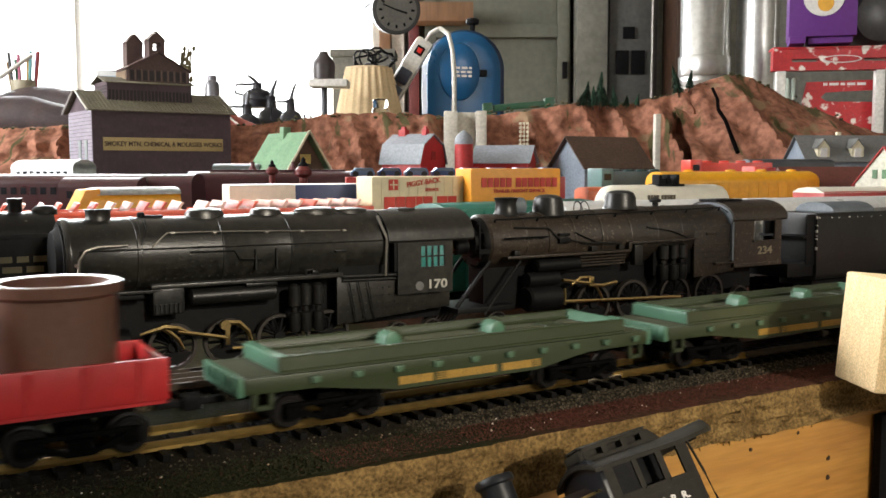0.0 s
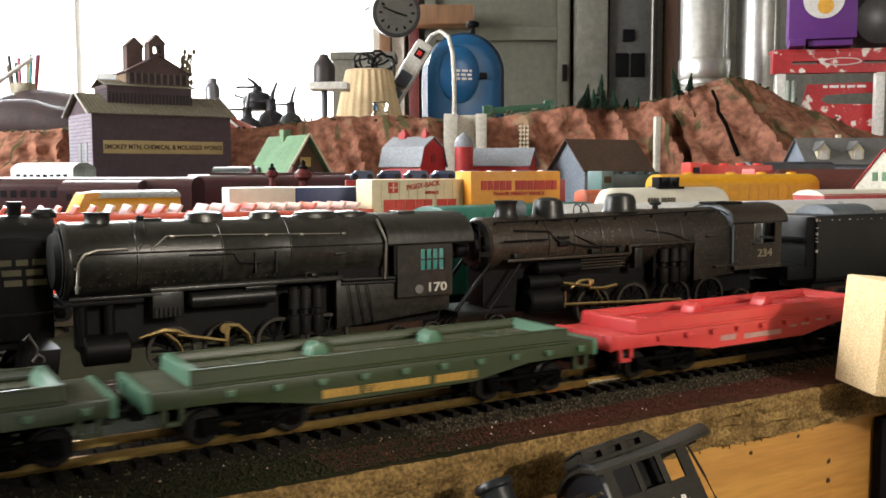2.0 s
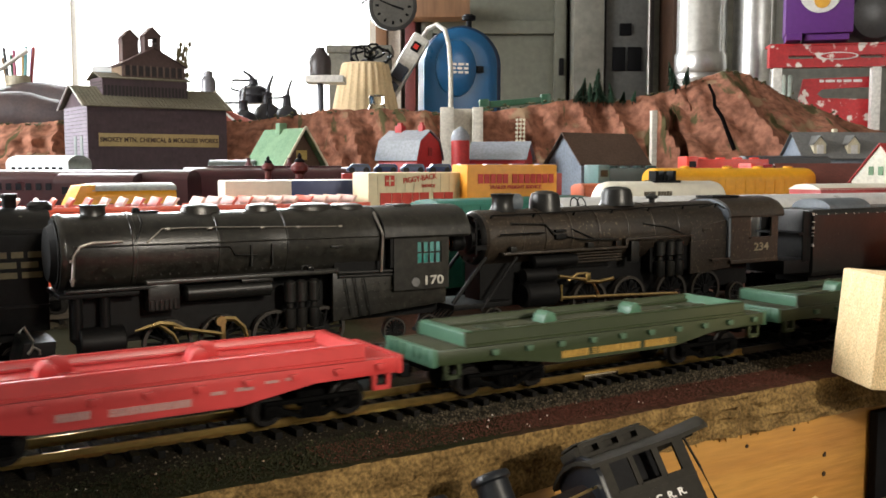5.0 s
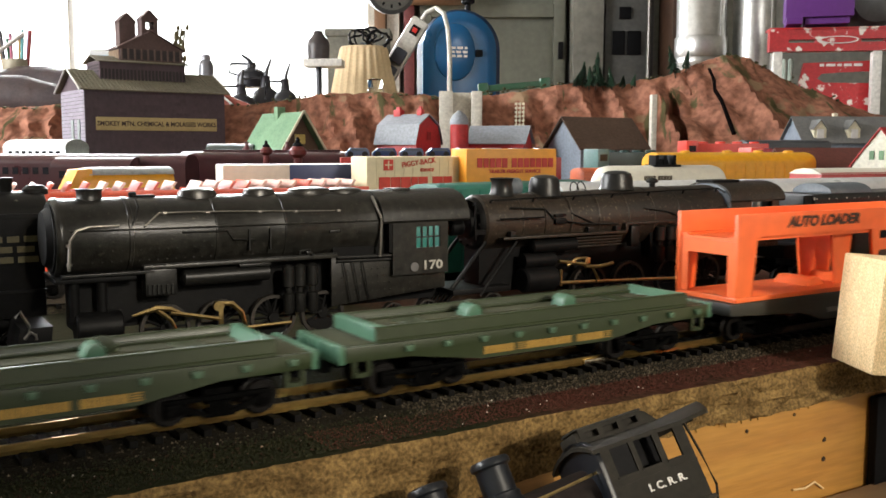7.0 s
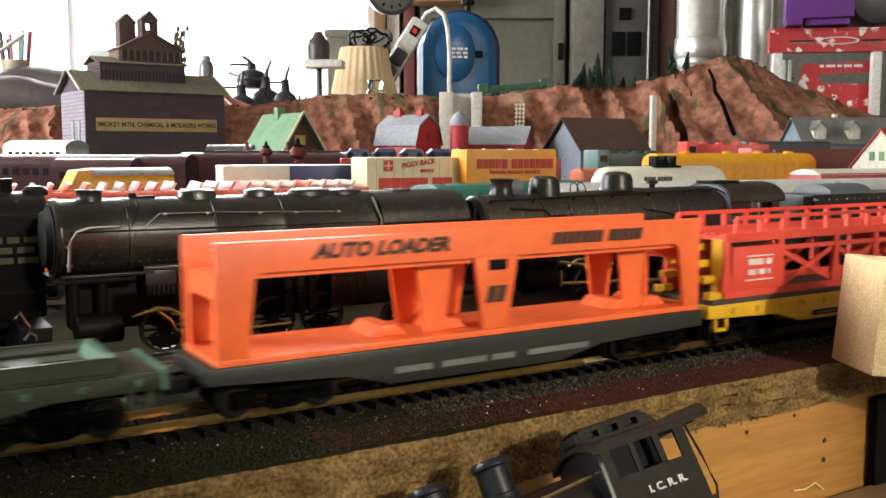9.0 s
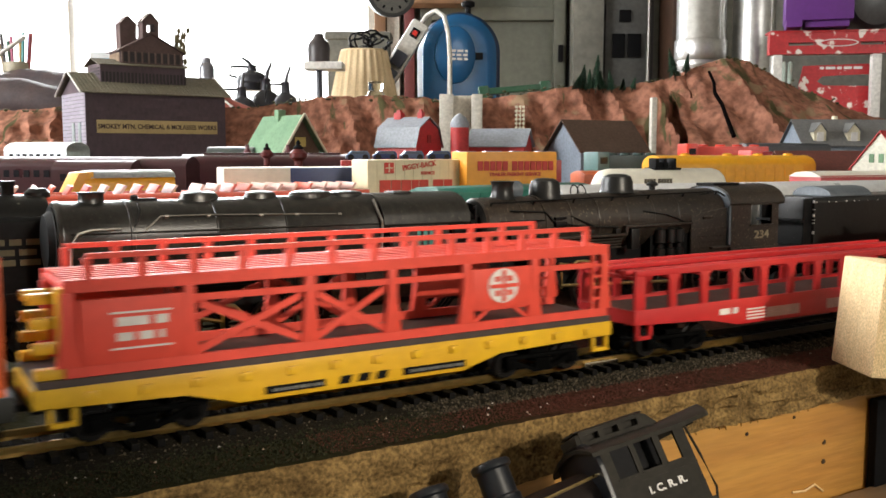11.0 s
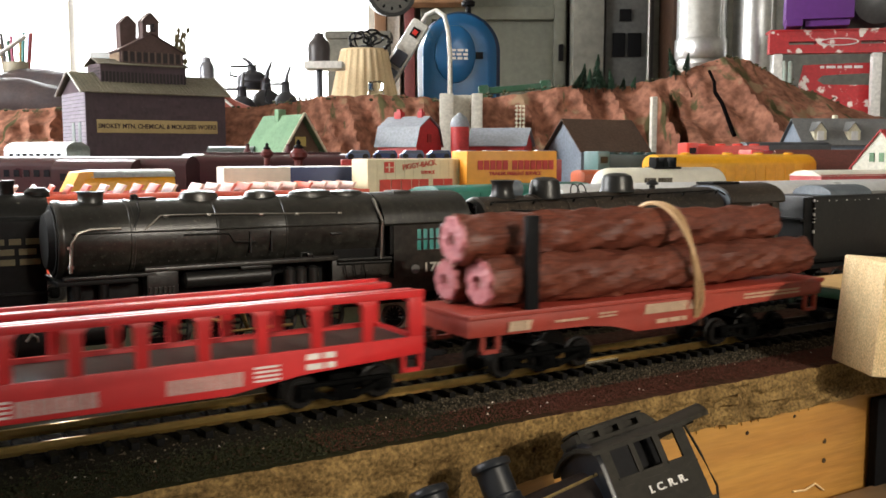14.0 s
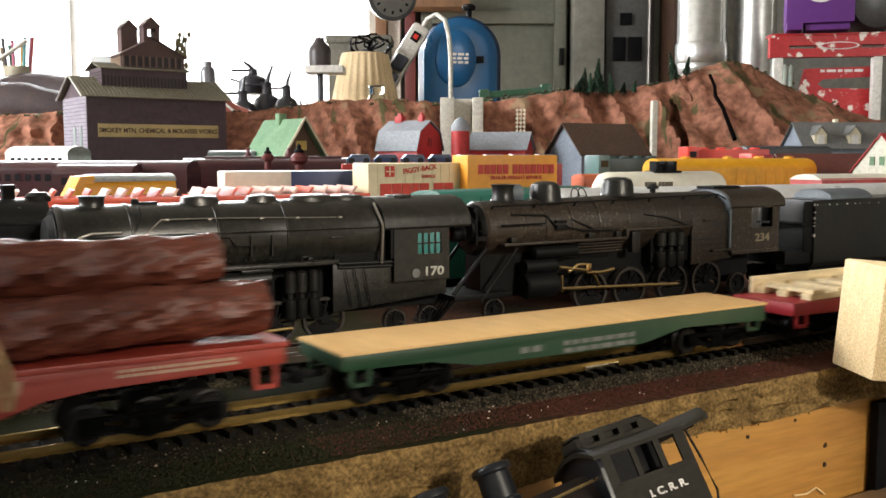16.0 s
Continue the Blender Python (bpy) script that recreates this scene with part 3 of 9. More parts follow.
def piggy_flat(off, main_m, edge_m, label, print_m, red=False):
    """Trailer flat: low end platforms, a raised trough with a rimmed wall, paired chocks, pockets along the sill."""
    c = car_thing("flat_car", label, off)
    x0, x1, b0, b1 = -0.0095, 0.1420, 0.0018, 0.1305
    zp, zt, zi = 0.0180, 0.0230, 0.0202
    for y in (-W, W - 0.0022):
        bm = B()
        prism(bm, [(x0 + 0.001, zp - 0.0002), (x0 + 0.001, 0.0130), (0.0135, 0.0128), (0.040, 0.0088), (0.092, 0.0088), (0.114, 0.0128), (x1 - 0.001, 0.0130), (x1 - 0.001, zp - 0.0002)], y, y + 0.0022, "y", 0.0003)
        part("side_sill", bm, main_m, c)
        # wall of the trough, with a narrow bead along its foot and a rounded rim
        bm = B()
        o = 1 if y < 0 else -1
        yo = -W if y < 0 else W
        prism(bm, [(yo, zp), (yo, zp + 0.0007), (yo + o * 0.0005, zp + 0.0011), (yo + o * 0.0007, zt - 0.0005), (yo + o * 0.0012, zt), (yo + o * 0.0030, zt), (yo + o * 0.0034, zt - 0.0006), (yo + o * 0.0040, zi), (yo + o * 0.0040, zp)], b0, b1, "x")
        part("trough_wall", bm, main_m, c)
        bm = B()
        box(bm, b0 + 0.004, b1 - 0.004, yo + o * 0.0044, yo + o * 0.0056, zi, zi + 0.0011, 0.0003)
        part("guide_rail", bm, main_m, c)
    bm = B()
    box(bm, b0, b1, -W + 0.0040, W - 0.0040, 0.0140, zi)
    box(bm, 0.009, 0.124, -0.0012, 0.0012, zi, zi + 0.0006)
    part("deck", bm, DECKOLIVE if not red else main_m, c, "" if red else "dusty olive deck")
    bm = B()
    box(bm, x0 + 0.002, x1 - 0.002, -0.0060, 0.0060, 0.0095, 0.0139)
    part("centre_sill", bm, TRUCKM, c)
    for a, b, e in ((x0, b0 - 0.0002, x0), (b1 + 0.0002, x1, x1)):
        bm = B()
        box(bm, a, b, -W + 0.0023, W - 0.0023, 0.0142, zp - 0.0001, 0.0003)
        part("end_platform", bm, DECKOLIVE if not red else main_m, c)
        bm = B()
        box(bm, e - 0.0010, e + 0.0009, -W, W, 0.0125, zp + 0.0005, 0.0005)
        for y in (-0.0125, -0.0085, -0.0045, 0.0025, 0.0065, 0.0105):
            box(bm, e - 0.0016, e + 0.0004, y, y + 0.0020, 0.0142, zp + 0.0003, 0.0003)
        part("end_sill", bm, main_m if red else edge_m, c, "" if red else "end sill with window light in its teal colour")
    for x, d in ((b0, 1), (b1, -1)):
        bm = B()
        prism(bm, [(x, zp), (x - d * 0.0001, zt - 0.0004), (x + d * 0.0008, zt + 0.0001), (x + d * 0.0030, zt + 0.0001), (x + d * 0.0052, zi + 0.0004), (x + d * 0.0052, zp)], -W + 0.0012, W - 0.0012, "y", 0.0003)
        part("end_wall", bm, main_m if red else edge_m, c, "" if red else "raised end wall with window light in its teal colour")
    for x in (0.046, 0.086):
        bm = B()
        prism(bm, [(x - 0.0048, zi), (x - 0.0040, zi + 0.0032), (x - 0.0026, zi + 0.0046), (x - 0.0004, zi + 0.0046), (x + 0.0012, zi + 0.0026), (x + 0.0014, zi)], -0.0040, 0.0030, "y", 0.0006)
        part("wheel_chock", bm, main_m if red else edge_m, c, "moulded wheel chock")
        bm = B()
        prism(bm, [(x + 0.0016 + 0.0044 * math.sin(a), zi + 0.0052 * math.cos(a)) for a in [radians(-40 + 13 * i) for i in range(11)]] + [(x + 0.0058, zi), (x - 0.0010, zi)], 0.0032, 0.0048, "y", 0.0002)
        part("chock_disc", bm, main_m, c)
    for x in (0.022, 0.110):
        bm = B()
        box(bm, x - 0.004, x + 0.004, -0.0055, 0.0055, zi, zi + 0.0009, 0.0004)
        part("hitch", bm, main_m, c)
    for i in range(10):
        bm = B()
        x = 0.0125 + i * 0.0136
        prism(bm, [(x - 0.0015, 0.0166), (x + 0.0015, 0.0166), (x + 0.0011, 0.0146), (x - 0.0011, 0.0146)], -W - 0.0014, -W + 0.0005, "y", 0.0003)
        part("stake_pocket", bm, main_m if red else DULLTEAL, c)
    for x in (-0.003, 0.1358):
        for y in (-W + 0.001, W - 0.001):
            bm = B()
            step(bm, x, y, 0.0132, 0.006, 0.0080)
            part("step", bm, main_m, c)
    r = random.Random(3)
    if red:
        lines = [(0.044, 0.0528, 0.0124, 0.0022, 3), (0.0570, 0.0800, 0.0120, 0.0021, 5), (0.0835, 0.088, 0.0137, 0.0010, 6), (0.0905, 0.096, 0.0140, 0.0011, 7), (0.099, 0.103, 0.0150, 0.0008, 8), (0.105, 0.1085, 0.0152, 0.0008, 9)]
        for a, b, z, h, seed in lines:
            bm = B()
            blocks(bm, [r.uniform(0.45, 0.8) * h for _ in range(max(3, int((b - a) / h / 0.80)))], a, z, h, -W - 0.0003, 0.45, 0.1)
            tagged(part("side_print", bm, print_m, c, "worn white side print"), kind="stuff")
    else:
        for a, n in ((0.0400, 5), (0.0565, 8), (0.0780, 5)):
            bm = B()
            blocks(bm, [0.0021] * n, a, 0.0115, 0.0026, -W - 0.0003, 0.35)
            tagged(part("side_print", bm, print_m, c, "gold side print"), kind="stuff")
        for a in (0.0532, 0.0905):
            for k in range(4):
                bm = B()
                box(bm, a, a + 0.0028, -W - 0.0003, -W + 0.0004, 0.0103 + k * 0.0007, 0.01065 + k * 0.0007)
                part("print_stripe", bm, print_m, c)
    truck(c, 0.020), truck(c, 0.115)
    coupler(c, x0, -1), coupler(c, x1, 1)
    return c


for k, off in enumerate((-0.160, 0.0, 0.3235, 0.4835)):
    piggy_flat(off, GREENCAR, TEAL, "olive green plastic trailer flat car with skylit teal edges and gold print", INK_GOLD)
piggy_flat(0.1595, REDCAR, REDCAR, "coral red plastic trailer flat car with white print", INK_PINK, red=True)


def gondola(off):
    c = car_thing("gondola_car", "red plastic gondola carrying a big brown pipe section", off)
    L = 0.150
    bm = B()
    for y in (-W, W - 0.0016):
        box(bm, 0, L, y, y + 0.0016, 0.0150, 0.0268, 0.0004)
    box(bm, 0, 0.0016, -W + 0.0016, W - 0.0016, 0.0150, 0.0262), box(bm, L - 0.0016, L, -W + 0.0016, W - 0.0016, 0.0150, 0.0262)
    box(bm, 0.0005, L - 0.0005, -W + 0.001, W - 0.001, 0.0138, 0.0155)
    part("body", bm, WMRED, c)
    for i in range(11):
        for y in (-W - 0.0007, W):
            bm = B()
            box(bm, 0.006 + i * 0.0136, 0.0078 + i * 0.0136, y, y + 0.0007, 0.0155, 0.0262)
            part("side_post", bm, WMRED, c)
    bm = B()
    box(bm, 0.008, L - 0.008, -0.004, 0.004, 0.0095, 0.014)
    part("underframe", bm, BLACK, c)
    truck(c, 0.022), truck(c, L - 0.022)
    coupler(c, 0, -1), coupler(c, L, 1)
    for x in (0.125, 0.08, 0.036):
        bm = B()
        lathe(bm, [(0.0160, 0.0157), (0.0160, 0.044), (0.0174, 0.045), (0.0176, 0.0478), (0.0165, 0.0482), (0.0142, 0.0478), (0.0138, 0.018), (0.0138, 0.0157)], "z", (0, 0, 0), 36, cap=False)
        p = solid("pipe_section", bm, PIPE, pose(x, 0, 0), "brown plastic pipe section standing in the gondola", "pipe", "pipe sections in the gondola")
        LOADS.append((p, off, (x, 0, 0)))
    return c


LOADS = []
gondola(-0.160 - 0.0290 - 0.150)


def auto_loader(off):
    c = car_thing("auto_loader_car", "orange plastic auto loader car on a black frame", off)
    x0, x1, zt = 0.0015, 0.184, 0.0522
    bm = B()
    prism(bm, [(x0 - 0.003, 0.0165), (x0 - 0.003, 0.0115), (0.040, 0.0098), (0.054, 0.0050), (0.120, 0.0045), (0.137, 0.0092), (x1 + 0.002, 0.0100), (x1 + 0.002, 0.0165)], -W - 0.0003, W + 0.0003, "y", 0.0004)
    part("frame", bm, mat("olive_black_plastic", (0.017, 0.018, 0.014), 0.45, scale=60), c, "black plastic underframe")
    bm = B()
    box(bm, x0, x1, -W, W, 0.0166, 0.0186, 0.0003)
    part("lower_deck", bm, ORANGE, c)
    bm = B()
    box(bm, x0 + 0.001, x1 - 0.001, -W + 0.0018, W - 0.0018, 0.0412, 0.0424)
    for y in (-W + 0.0018, W - 0.0053):
        box(bm, x0 + 0.001, x1 - 0.001, y, y + 0.0035, 0.0424, 0.0432)
    part("upper_deck", bm, ORANGE, c)
    for y in (-W, W - 0.0017):
        bm = B()
        # side frame: long top board with slanted corners over the openings
        prism(bm, [(x0, 0.0186), (x0, zt), (x1, zt), (x1, 0.0186), (x1 - 0.0075, 0.0186), (x1 - 0.0105, 0.0415), (x1 - 0.013, 0.0432), (0.0145, 0.0432), (0.0125, 0.0415), (0.0105, 0.0186)], y, y + 0.0017, "y", 0.0003)
        part("side_frame", bm, ORANGE, c)
        bm = B()
        prism(bm, [(0.0845, 0.0433), (0.1015, 0.0433), (0.0975, 0.0187), (0.0880, 0.0187)], y, y + 0.0017, "y", 0.0003)
        part("centre_panel", bm, ORANGE, c)
        for px in (0.067, 0.150):
            bm = B()
            yy = -0.0035 if y < 0 else 0.0025
            prism(bm, [(px, 0.0412), (px + 0.0135, 0.0412), (px + 0.0105, 0.0187), (px + 0.003, 0.0187)], yy + (-0.006 if y < 0 else 0.006), yy + (-0.0048 if y < 0 else 0.0072), "y")
            part("inner_post", bm, ORANGE, c)
    for x in (0.058, 0.080, 0.153, 0.168):
        bm = B()
        prism(bm, [(x - 0.006, 0.0187), (x + 0.006, 0.0187), (x + 0.0025, 0.0222), (x - 0.0025, 0.0222)], -0.009, 0.009, "y", 0.0005)
        part("wheel_chock", bm, ORANGE, c)
    for x in (x0 + 0.0008, x1 - 0.0024):
        bm = B()
        box(bm, x, x + 0.0016, -W + 0.0018, W - 0.0018, 0.0355, 0.0411)
        box(bm, x, x + 0.0016, -W + 0.0018, -W + 0.0055, 0.0187, 0.0355), box(bm, x, x + 0.0016, W - 0.0055, W - 0.0018, 0.0187, 0.0355)
        part("end_frame", bm, ORANGE, c)
    bm = B()
    box(bm, 0.090, 0.0968, -W - 0.0004, -W + 0.0002, 0.0385, 0.0420)
    part("plate", bm, BLACK, c, "small black plate")
    lettering("lettering", "AUTO LOADER", 0.0060, pose(0.0530, -W - 0.0001, 0.0480) @ FRONT, INK_BLACK, c, stretch=1.08, bold=0.0003, lean=0.3)
    bm = B()
    blocks(bm, [0.0026] * 7 + [-0.0018] + [0.0026] * 5, 0.1150, 0.0478, 0.0042, -W - 0.0004, 0.35, 0.25)
    tagged(part("side_lettering", bm, INK_BLACK, c, "black slanted lettering"), kind="stuff")
    bm = B()
    blocks(bm, [0.0032, 0.0032], 0.0888, 0.0305, 0.0055, -W - 0.0004, 0.3, 0.25)
    tagged(part("side_lettering", bm, INK_BLACK, c, "black slanted lettering"), kind="stuff")
    bm = B()
    for a, b in ((0.056, 0.069), (0.0725, 0.089), (0.091, 0.100), (0.1055, 0.131)):
        box(bm, a, b, -W - 0.0006, -W + 0.0002, 0.0082, 0.0102)
    tagged(part("side_print", bm, mat("dim_white_print", (0.16, 0.16, 0.15), 0.5), c, "worn white side print"), kind="stuff")
    truck(c, 0.022), truck(c, 0.165)
    coupler(c, x0, -1), coupler(c, x1, 1)


auto_loader(0.638)


def auto_rack(off):
    c = car_thing("auto_rack_car", "orange-red two-deck auto rack on a yellow flat car", off)
    x0, x1 = -0.008, 0.179
    bm = B()
    prism(bm, [(x0, 0.0172), (x0, 0.0118), (0.030, 0.0112), (0.044, 0.0065), (0.118, 0.0065), (0.132, 0.0112), (x1, 0.0118), (x1, 0.0172)], -W, W, "y", 0.0004)
    part("flat_body", bm, YELLOW, c, "yellow plastic flat car body")
    for i in range(13):
        bm = B()
        x = 0.006 + i * 0.0135
        box(bm, x - 0.0014, x + 0.0014, -W - 0.0011, -W + 0.0003, 0.0130, 0.0155, 0.0003)
        part("stake_pocket", bm, YELLOW, c)
    for x in (-0.001, 0.174):
        for y in (-W + 0.001, W - 0.001):
            bm = B()
            step(bm, x, y, 0.0125, 0.007, 0.0065)
            part("step", bm, YELLOW, c)
    bm = B()
    box(bm, x0 + 0.001, x1 - 0.001, -W - 0.0003, W + 0.0003, 0.01725, 0.0193)
    part("lower_deck", bm, DECKBROWN, c, "dark brown lower deck")
    posts = [0.001, 0.0315, 0.0660, 0.0925, 0.1190, 0.1455, 0.1755]
    for y in (-W, W - 0.0016):
        bm = B()
        box(bm, 0.0, 0.177, y, y + 0.0016, 0.0194, 0.0222)
        part("bottom_rail", bm, RACKRED, c)
        bm = B()
        box(bm, 0.0, 0.177, y, y + 0.0016, 0.0418, 0.0452)
        part("top_rail", bm, RACKRED, c)
        for x in posts:
            bm = B()
            prism(bm, [(x - 0.0015, 0.0418), (x + 0.0015, 0.0418), (x + 0.0015, 0.033), (x + 0.0029, 0.0222), (x - 0.0029, 0.0222), (x - 0.0015, 0.033)], y - 0.0003, y + 0.0019, "y", 0.0002)
            part("post", bm, RACKRED, c)
        for a, b in ((0.0330, 0.0645), (0.0675, 0.0910), (0.0940, 0.1175), (0.1470, 0.1700)):
            bm = B()
            box(bm, a, b, y + 0.0002, y + 0.0014, 0.0372, 0.0391)
            part("middle_rail", bm, RACKRED, c)
        for a, b in ((0.0345, 0.0630), (0.0685, 0.0900)):
            for z0, z1 in ((0.0235, 0.0362), (0.0362, 0.0235)):
                bm = B()
                dy = 0.0003 if z0 < z1 else 0.0009
                prism(bm, [(a, z0 + 0.0011), (b, z1 + 0.0011), (b, z1 - 0.0011), (a, z0 - 0.0011)], y + dy, y + dy + 0.0006, "y")
                part("cross_brace", bm, RACKRED, c)
        for a, b in ((0.0035, 0.0300), (0.1207, 0.1438)):
            bm = B()
            box(bm, a, b, y - 0.0003, y + 0.0013, 0.0262 if a > 0.1 else 0.0222, 0.0398, 0.0003)
            part("side_panel", bm, RACKRED, c)
        for a, b in ((0.1222, 0.1275), (0.1425, 0.1372)):
            bm = B()
            prism(bm, [(a - 0.0010, 0.0223), (a + 0.0010, 0.0223), (b + 0.0010, 0.0263), (b - 0.0010, 0.0263)], y + 0.0002, y + 0.0011, "y")
            part("brace", bm, RACKRED, c)
        # ladder at the rear end
        bm = B()
        box(bm, 0.1698, 0.1708, y, y + 0.0012, 0.0222, 0.0418)
        for z in (0.0255, 0.0295, 0.0335, 0.0375):
            box(bm, 0.1705, 0.1745, y + 0.0002, y + 0.0010, z, z + 0.0009)
        part("ladder", bm, RACKRED, c)
        # upper handrail
        bm = B()
        yy = y if y < 0 else y + 0.0004
        box(bm, 0.006, 0.168, yy, yy + 0.0012, 0.0505, 0.0520)
        for i in range(13):
            x = 0.006 + i * 0.01342
            box(bm, x - 0.0009, x + 0.0011, yy - 0.0002, yy + 0.0013, 0.0446, 0.0508)
        part("handrail", bm, RACKRED, c)
    bm = B()
    box(bm, 0.0, 0.177, -W + 0.0016, W - 0.0016, 0.0425, 0.0440)
    for i in range(7):
        y = -0.0128 + i * 0.00427
        strip = B()
        box(strip, 0.001, 0.176, y - 0.0009, y + 0.0009, 0.0439, 0.0452)
        part("deck_strip", strip, RACKRED, c)
    part("upper_deck", bm, RACKRED, c)
    # emblem and print
    bm = B()
    lathe(bm, [(0.0058, 0), (0.0058, 0.0006)], "y", (0.1325, -W - 0.0007, 0.0338), 28)
    emblem = part("emblem", bm, INK_WHITE, c, "round white emblem with a cross")
    bm = B()
    for dx, dz, w, h in ((0, 0, 0.0105, 0.0012), (0, 0, 0.0012, 0.0105)):
        box(bm, 0.1325 - w / 2, 0.1325 + w / 2, -W - 0.0012, -W - 0.0005, 0.0338 - h / 2, 0.0338 + h / 2)
    for dx in (-0.0024, 0.0024):
        for dz in (-0.0024, 0.0024):
            box(bm, 0.1325 + dx - 0.0009, 0.1325 + dx + 0.0009, -W - 0.0011, -W - 0.0005, 0.0338 + dz - 0.0009, 0.0338 + dz + 0.0009)
    part("emblem_cross", bm, RACKRED, emblem)
    bm = B()
    box(bm, 0.011, 0.0265, -W - 0.0006, -W, 0.0355, 0.0360), box(bm, 0.011, 0.0265, -W - 0.0006, -W, 0.0258, 0.0263)
    bars(bm, 0.0125, 0.0255, 0.0333, 0.0024, 1, 2, -W - 0.0006), bars(bm, 0.0125, 0.0245, 0.0292, 0.0022, 1, 4, -W - 0.0006)
    tagged(part("side_print", bm, INK_WHITE, c, "white side print"), kind="stuff")
    for x in (0.0745, 0.0805, 0.0865):
        bm = B()
        prism(bm, [(x, 0.0080), (x + 0.0034, 0.0080), (x + 0.0042, 0.0104), (x + 0.0008, 0.0104)], -W - 0.0005, -W + 0.0003, "y")
        part("black_mark", bm, BLACK, c, "black slanted mark")
    for a, b, seed in ((0.052, 0.070, 9), (0.096, 0.118, 8)):
        bm = B()
        box(bm, a, b, -W - 0.0005, -W + 0.0003, 0.0080, 0.0102)
        plate = part("lower_plate", bm, BLACK, c, "black data plate")
        bm = B()
        bars(bm, a + 0.002, b - 0.001, 0.0091, 0.0009, 1, seed, -W - 0.0009)
        tagged(part("plate_print", bm, mat("dim_white_print", (0.16, 0.16, 0.15), 0.5), plate), kind="stuff")
    # yellow access stairs at the front end
    for i in range(4):
        bm = B()
        box(bm, x0 + 0.001, 0.0, -W + 0.001 + i * 0.003, -W + 0.0045 + i * 0.003, 0.0193 + i * 0.0062, 0.0222 + i * 0.0062, 0.0004)
        part("ramp_step", bm, YELLOW, c)
        bm = B()
        box(bm, x0 + 0.001, 0.0, W - 0.0045 - i * 0.003, W - 0.001 - i * 0.003, 0.0193 + i * 0.0062, 0.0222 + i * 0.0062, 0.0004)
        part("ramp_step", bm, YELLOW, c)
    bm = B()
    box(bm, -0.0012, 0.0, -W + 0.001, -W + 0.006, 0.0195, 0.0430)
    part("end_stairs", bm, YELLOW, c, "yellow moulded end ramp")
    truck(c, 0.020), truck(c, 0.152)
    coupler(c, x0, -1), coupler(c, x1, 1)


auto_rack(0.8358)


def window_gondola(off):
    c = car_thing("open_rack_car", "bright red open-topped rack car with window openings", off)
    x0, x1, zt = -0.005, 0.1798, 0.0345
    k = 11
    pitch = (x1 - x0 - 0.005) / k
    for y in (-W, W - 0.0014):
        bm = B()
        prism(bm, [(x0, 0.0196), (x0, 0.0140), (0.032, 0.0128), (0.048, 0.0093), (0.118, 0.0088), (0.140, 0.0120), (x1, 0.0140), (x1, 0.0196)], y, y + 0.0014, "y", 0.0002)
        part("side_sill", bm, WMRED, c)
        bm = B()
        box(bm, x0, x1, y - 0.0002, y + 0.0016, 0.0322, zt, 0.0003)
        part("top_rail", bm, WMRED, c)
        for i in range(k + 1):
            x = x0 + i * pitch
            bm = B()
            prism(bm, [(x + 0.0007, 0.0196), (x + 0.0041, 0.0196), (x + 0.0041, 0.0306), (x + 0.0058, 0.0323), (x - 0.0010, 0.0323), (x + 0.0007, 0.0306)] if 0 < i < k else [(x, 0.0196), (x + 0.005, 0.0196), (x + 0.005, 0.0323), (x, 0.0323)], y, y + 0.0014, "y", 0.0002)
            part("post", bm, WMRED, c)
    bm = B()
    box(bm, x0 + 0.001, x1 - 0.001, -W + 0.0014, W - 0.0014, 0.0165, 0.0180)
    part("deck", bm, DECKBROWN, c, "dark brown inner deck")
    for y in (-0.0085, 0.0085):
        bm = B()
        box(bm, x0, x1, y - 0.0022, y + 0.0022, 0.0320, 0.0340, 0.0004)
        part("runway", bm, WMRED, c)
    for i in range(k + 1):
        bm = B()
        x = x0 + 0.0012 + i * pitch
        box(bm, x, x + 0.0022, -W + 0.0015, W - 0.0015, 0.0306, 0.0320, 0.0003)
        part("cross_bar", bm, WMRED, c)
    for x in (x0, x1 - 0.0014):
        bm = B()
        box(bm, x, x + 0.0014, -W + 0.0014, W - 0.0014, 0.0140, 0.0192)
        part("end_sill", bm, WMRED, c)
    for x in (0.0, 0.1758):
        for y in (-W + 0.001, W - 0.001):
            bm = B()
            step(bm, x, y, 0.0145, 0.0072, 0.0082)
            part("step", bm, WMRED, c)
    bm = B()
    blocks(bm, [0.0024] * 7, 0.0645, 0.0128, 0.0042, -W - 0.0003, 0.3)
    blocks(bm, [0.0022] * 8, 0.1015, 0.0132, 0.0042, -W - 0.0003, 0.3)
    tagged(part("side_lettering", bm, INK_PINK, c, "faded white block lettering"), kind="stuff")
    bm = B()
    bars(bm, 0.038, 0.048, 0.0152, 0.0024, 1, 11), bars(bm, 0.141, 0.150, 0.0172, 0.0018, 2, 12)
    for i in range(4):
        box(bm, 0.053, 0.0635, -W - 0.0003, -W + 0.0003, 0.0108 + i * 0.0013, 0.0114 + i * 0.0013)
        box(bm, 0.1255, 0.133, -W - 0.0003, -W + 0.0003, 0.0116 + i * 0.0013, 0.0122 + i * 0.0013)
    tagged(part("side_print", bm, INK_WHITE, c, "white side print"), kind="stuff")
    truck(c, 0.020), truck(c, 0.155)
    coupler(c, x0, -1), coupler(c, x1, 1)


window_gondola(1.0307)


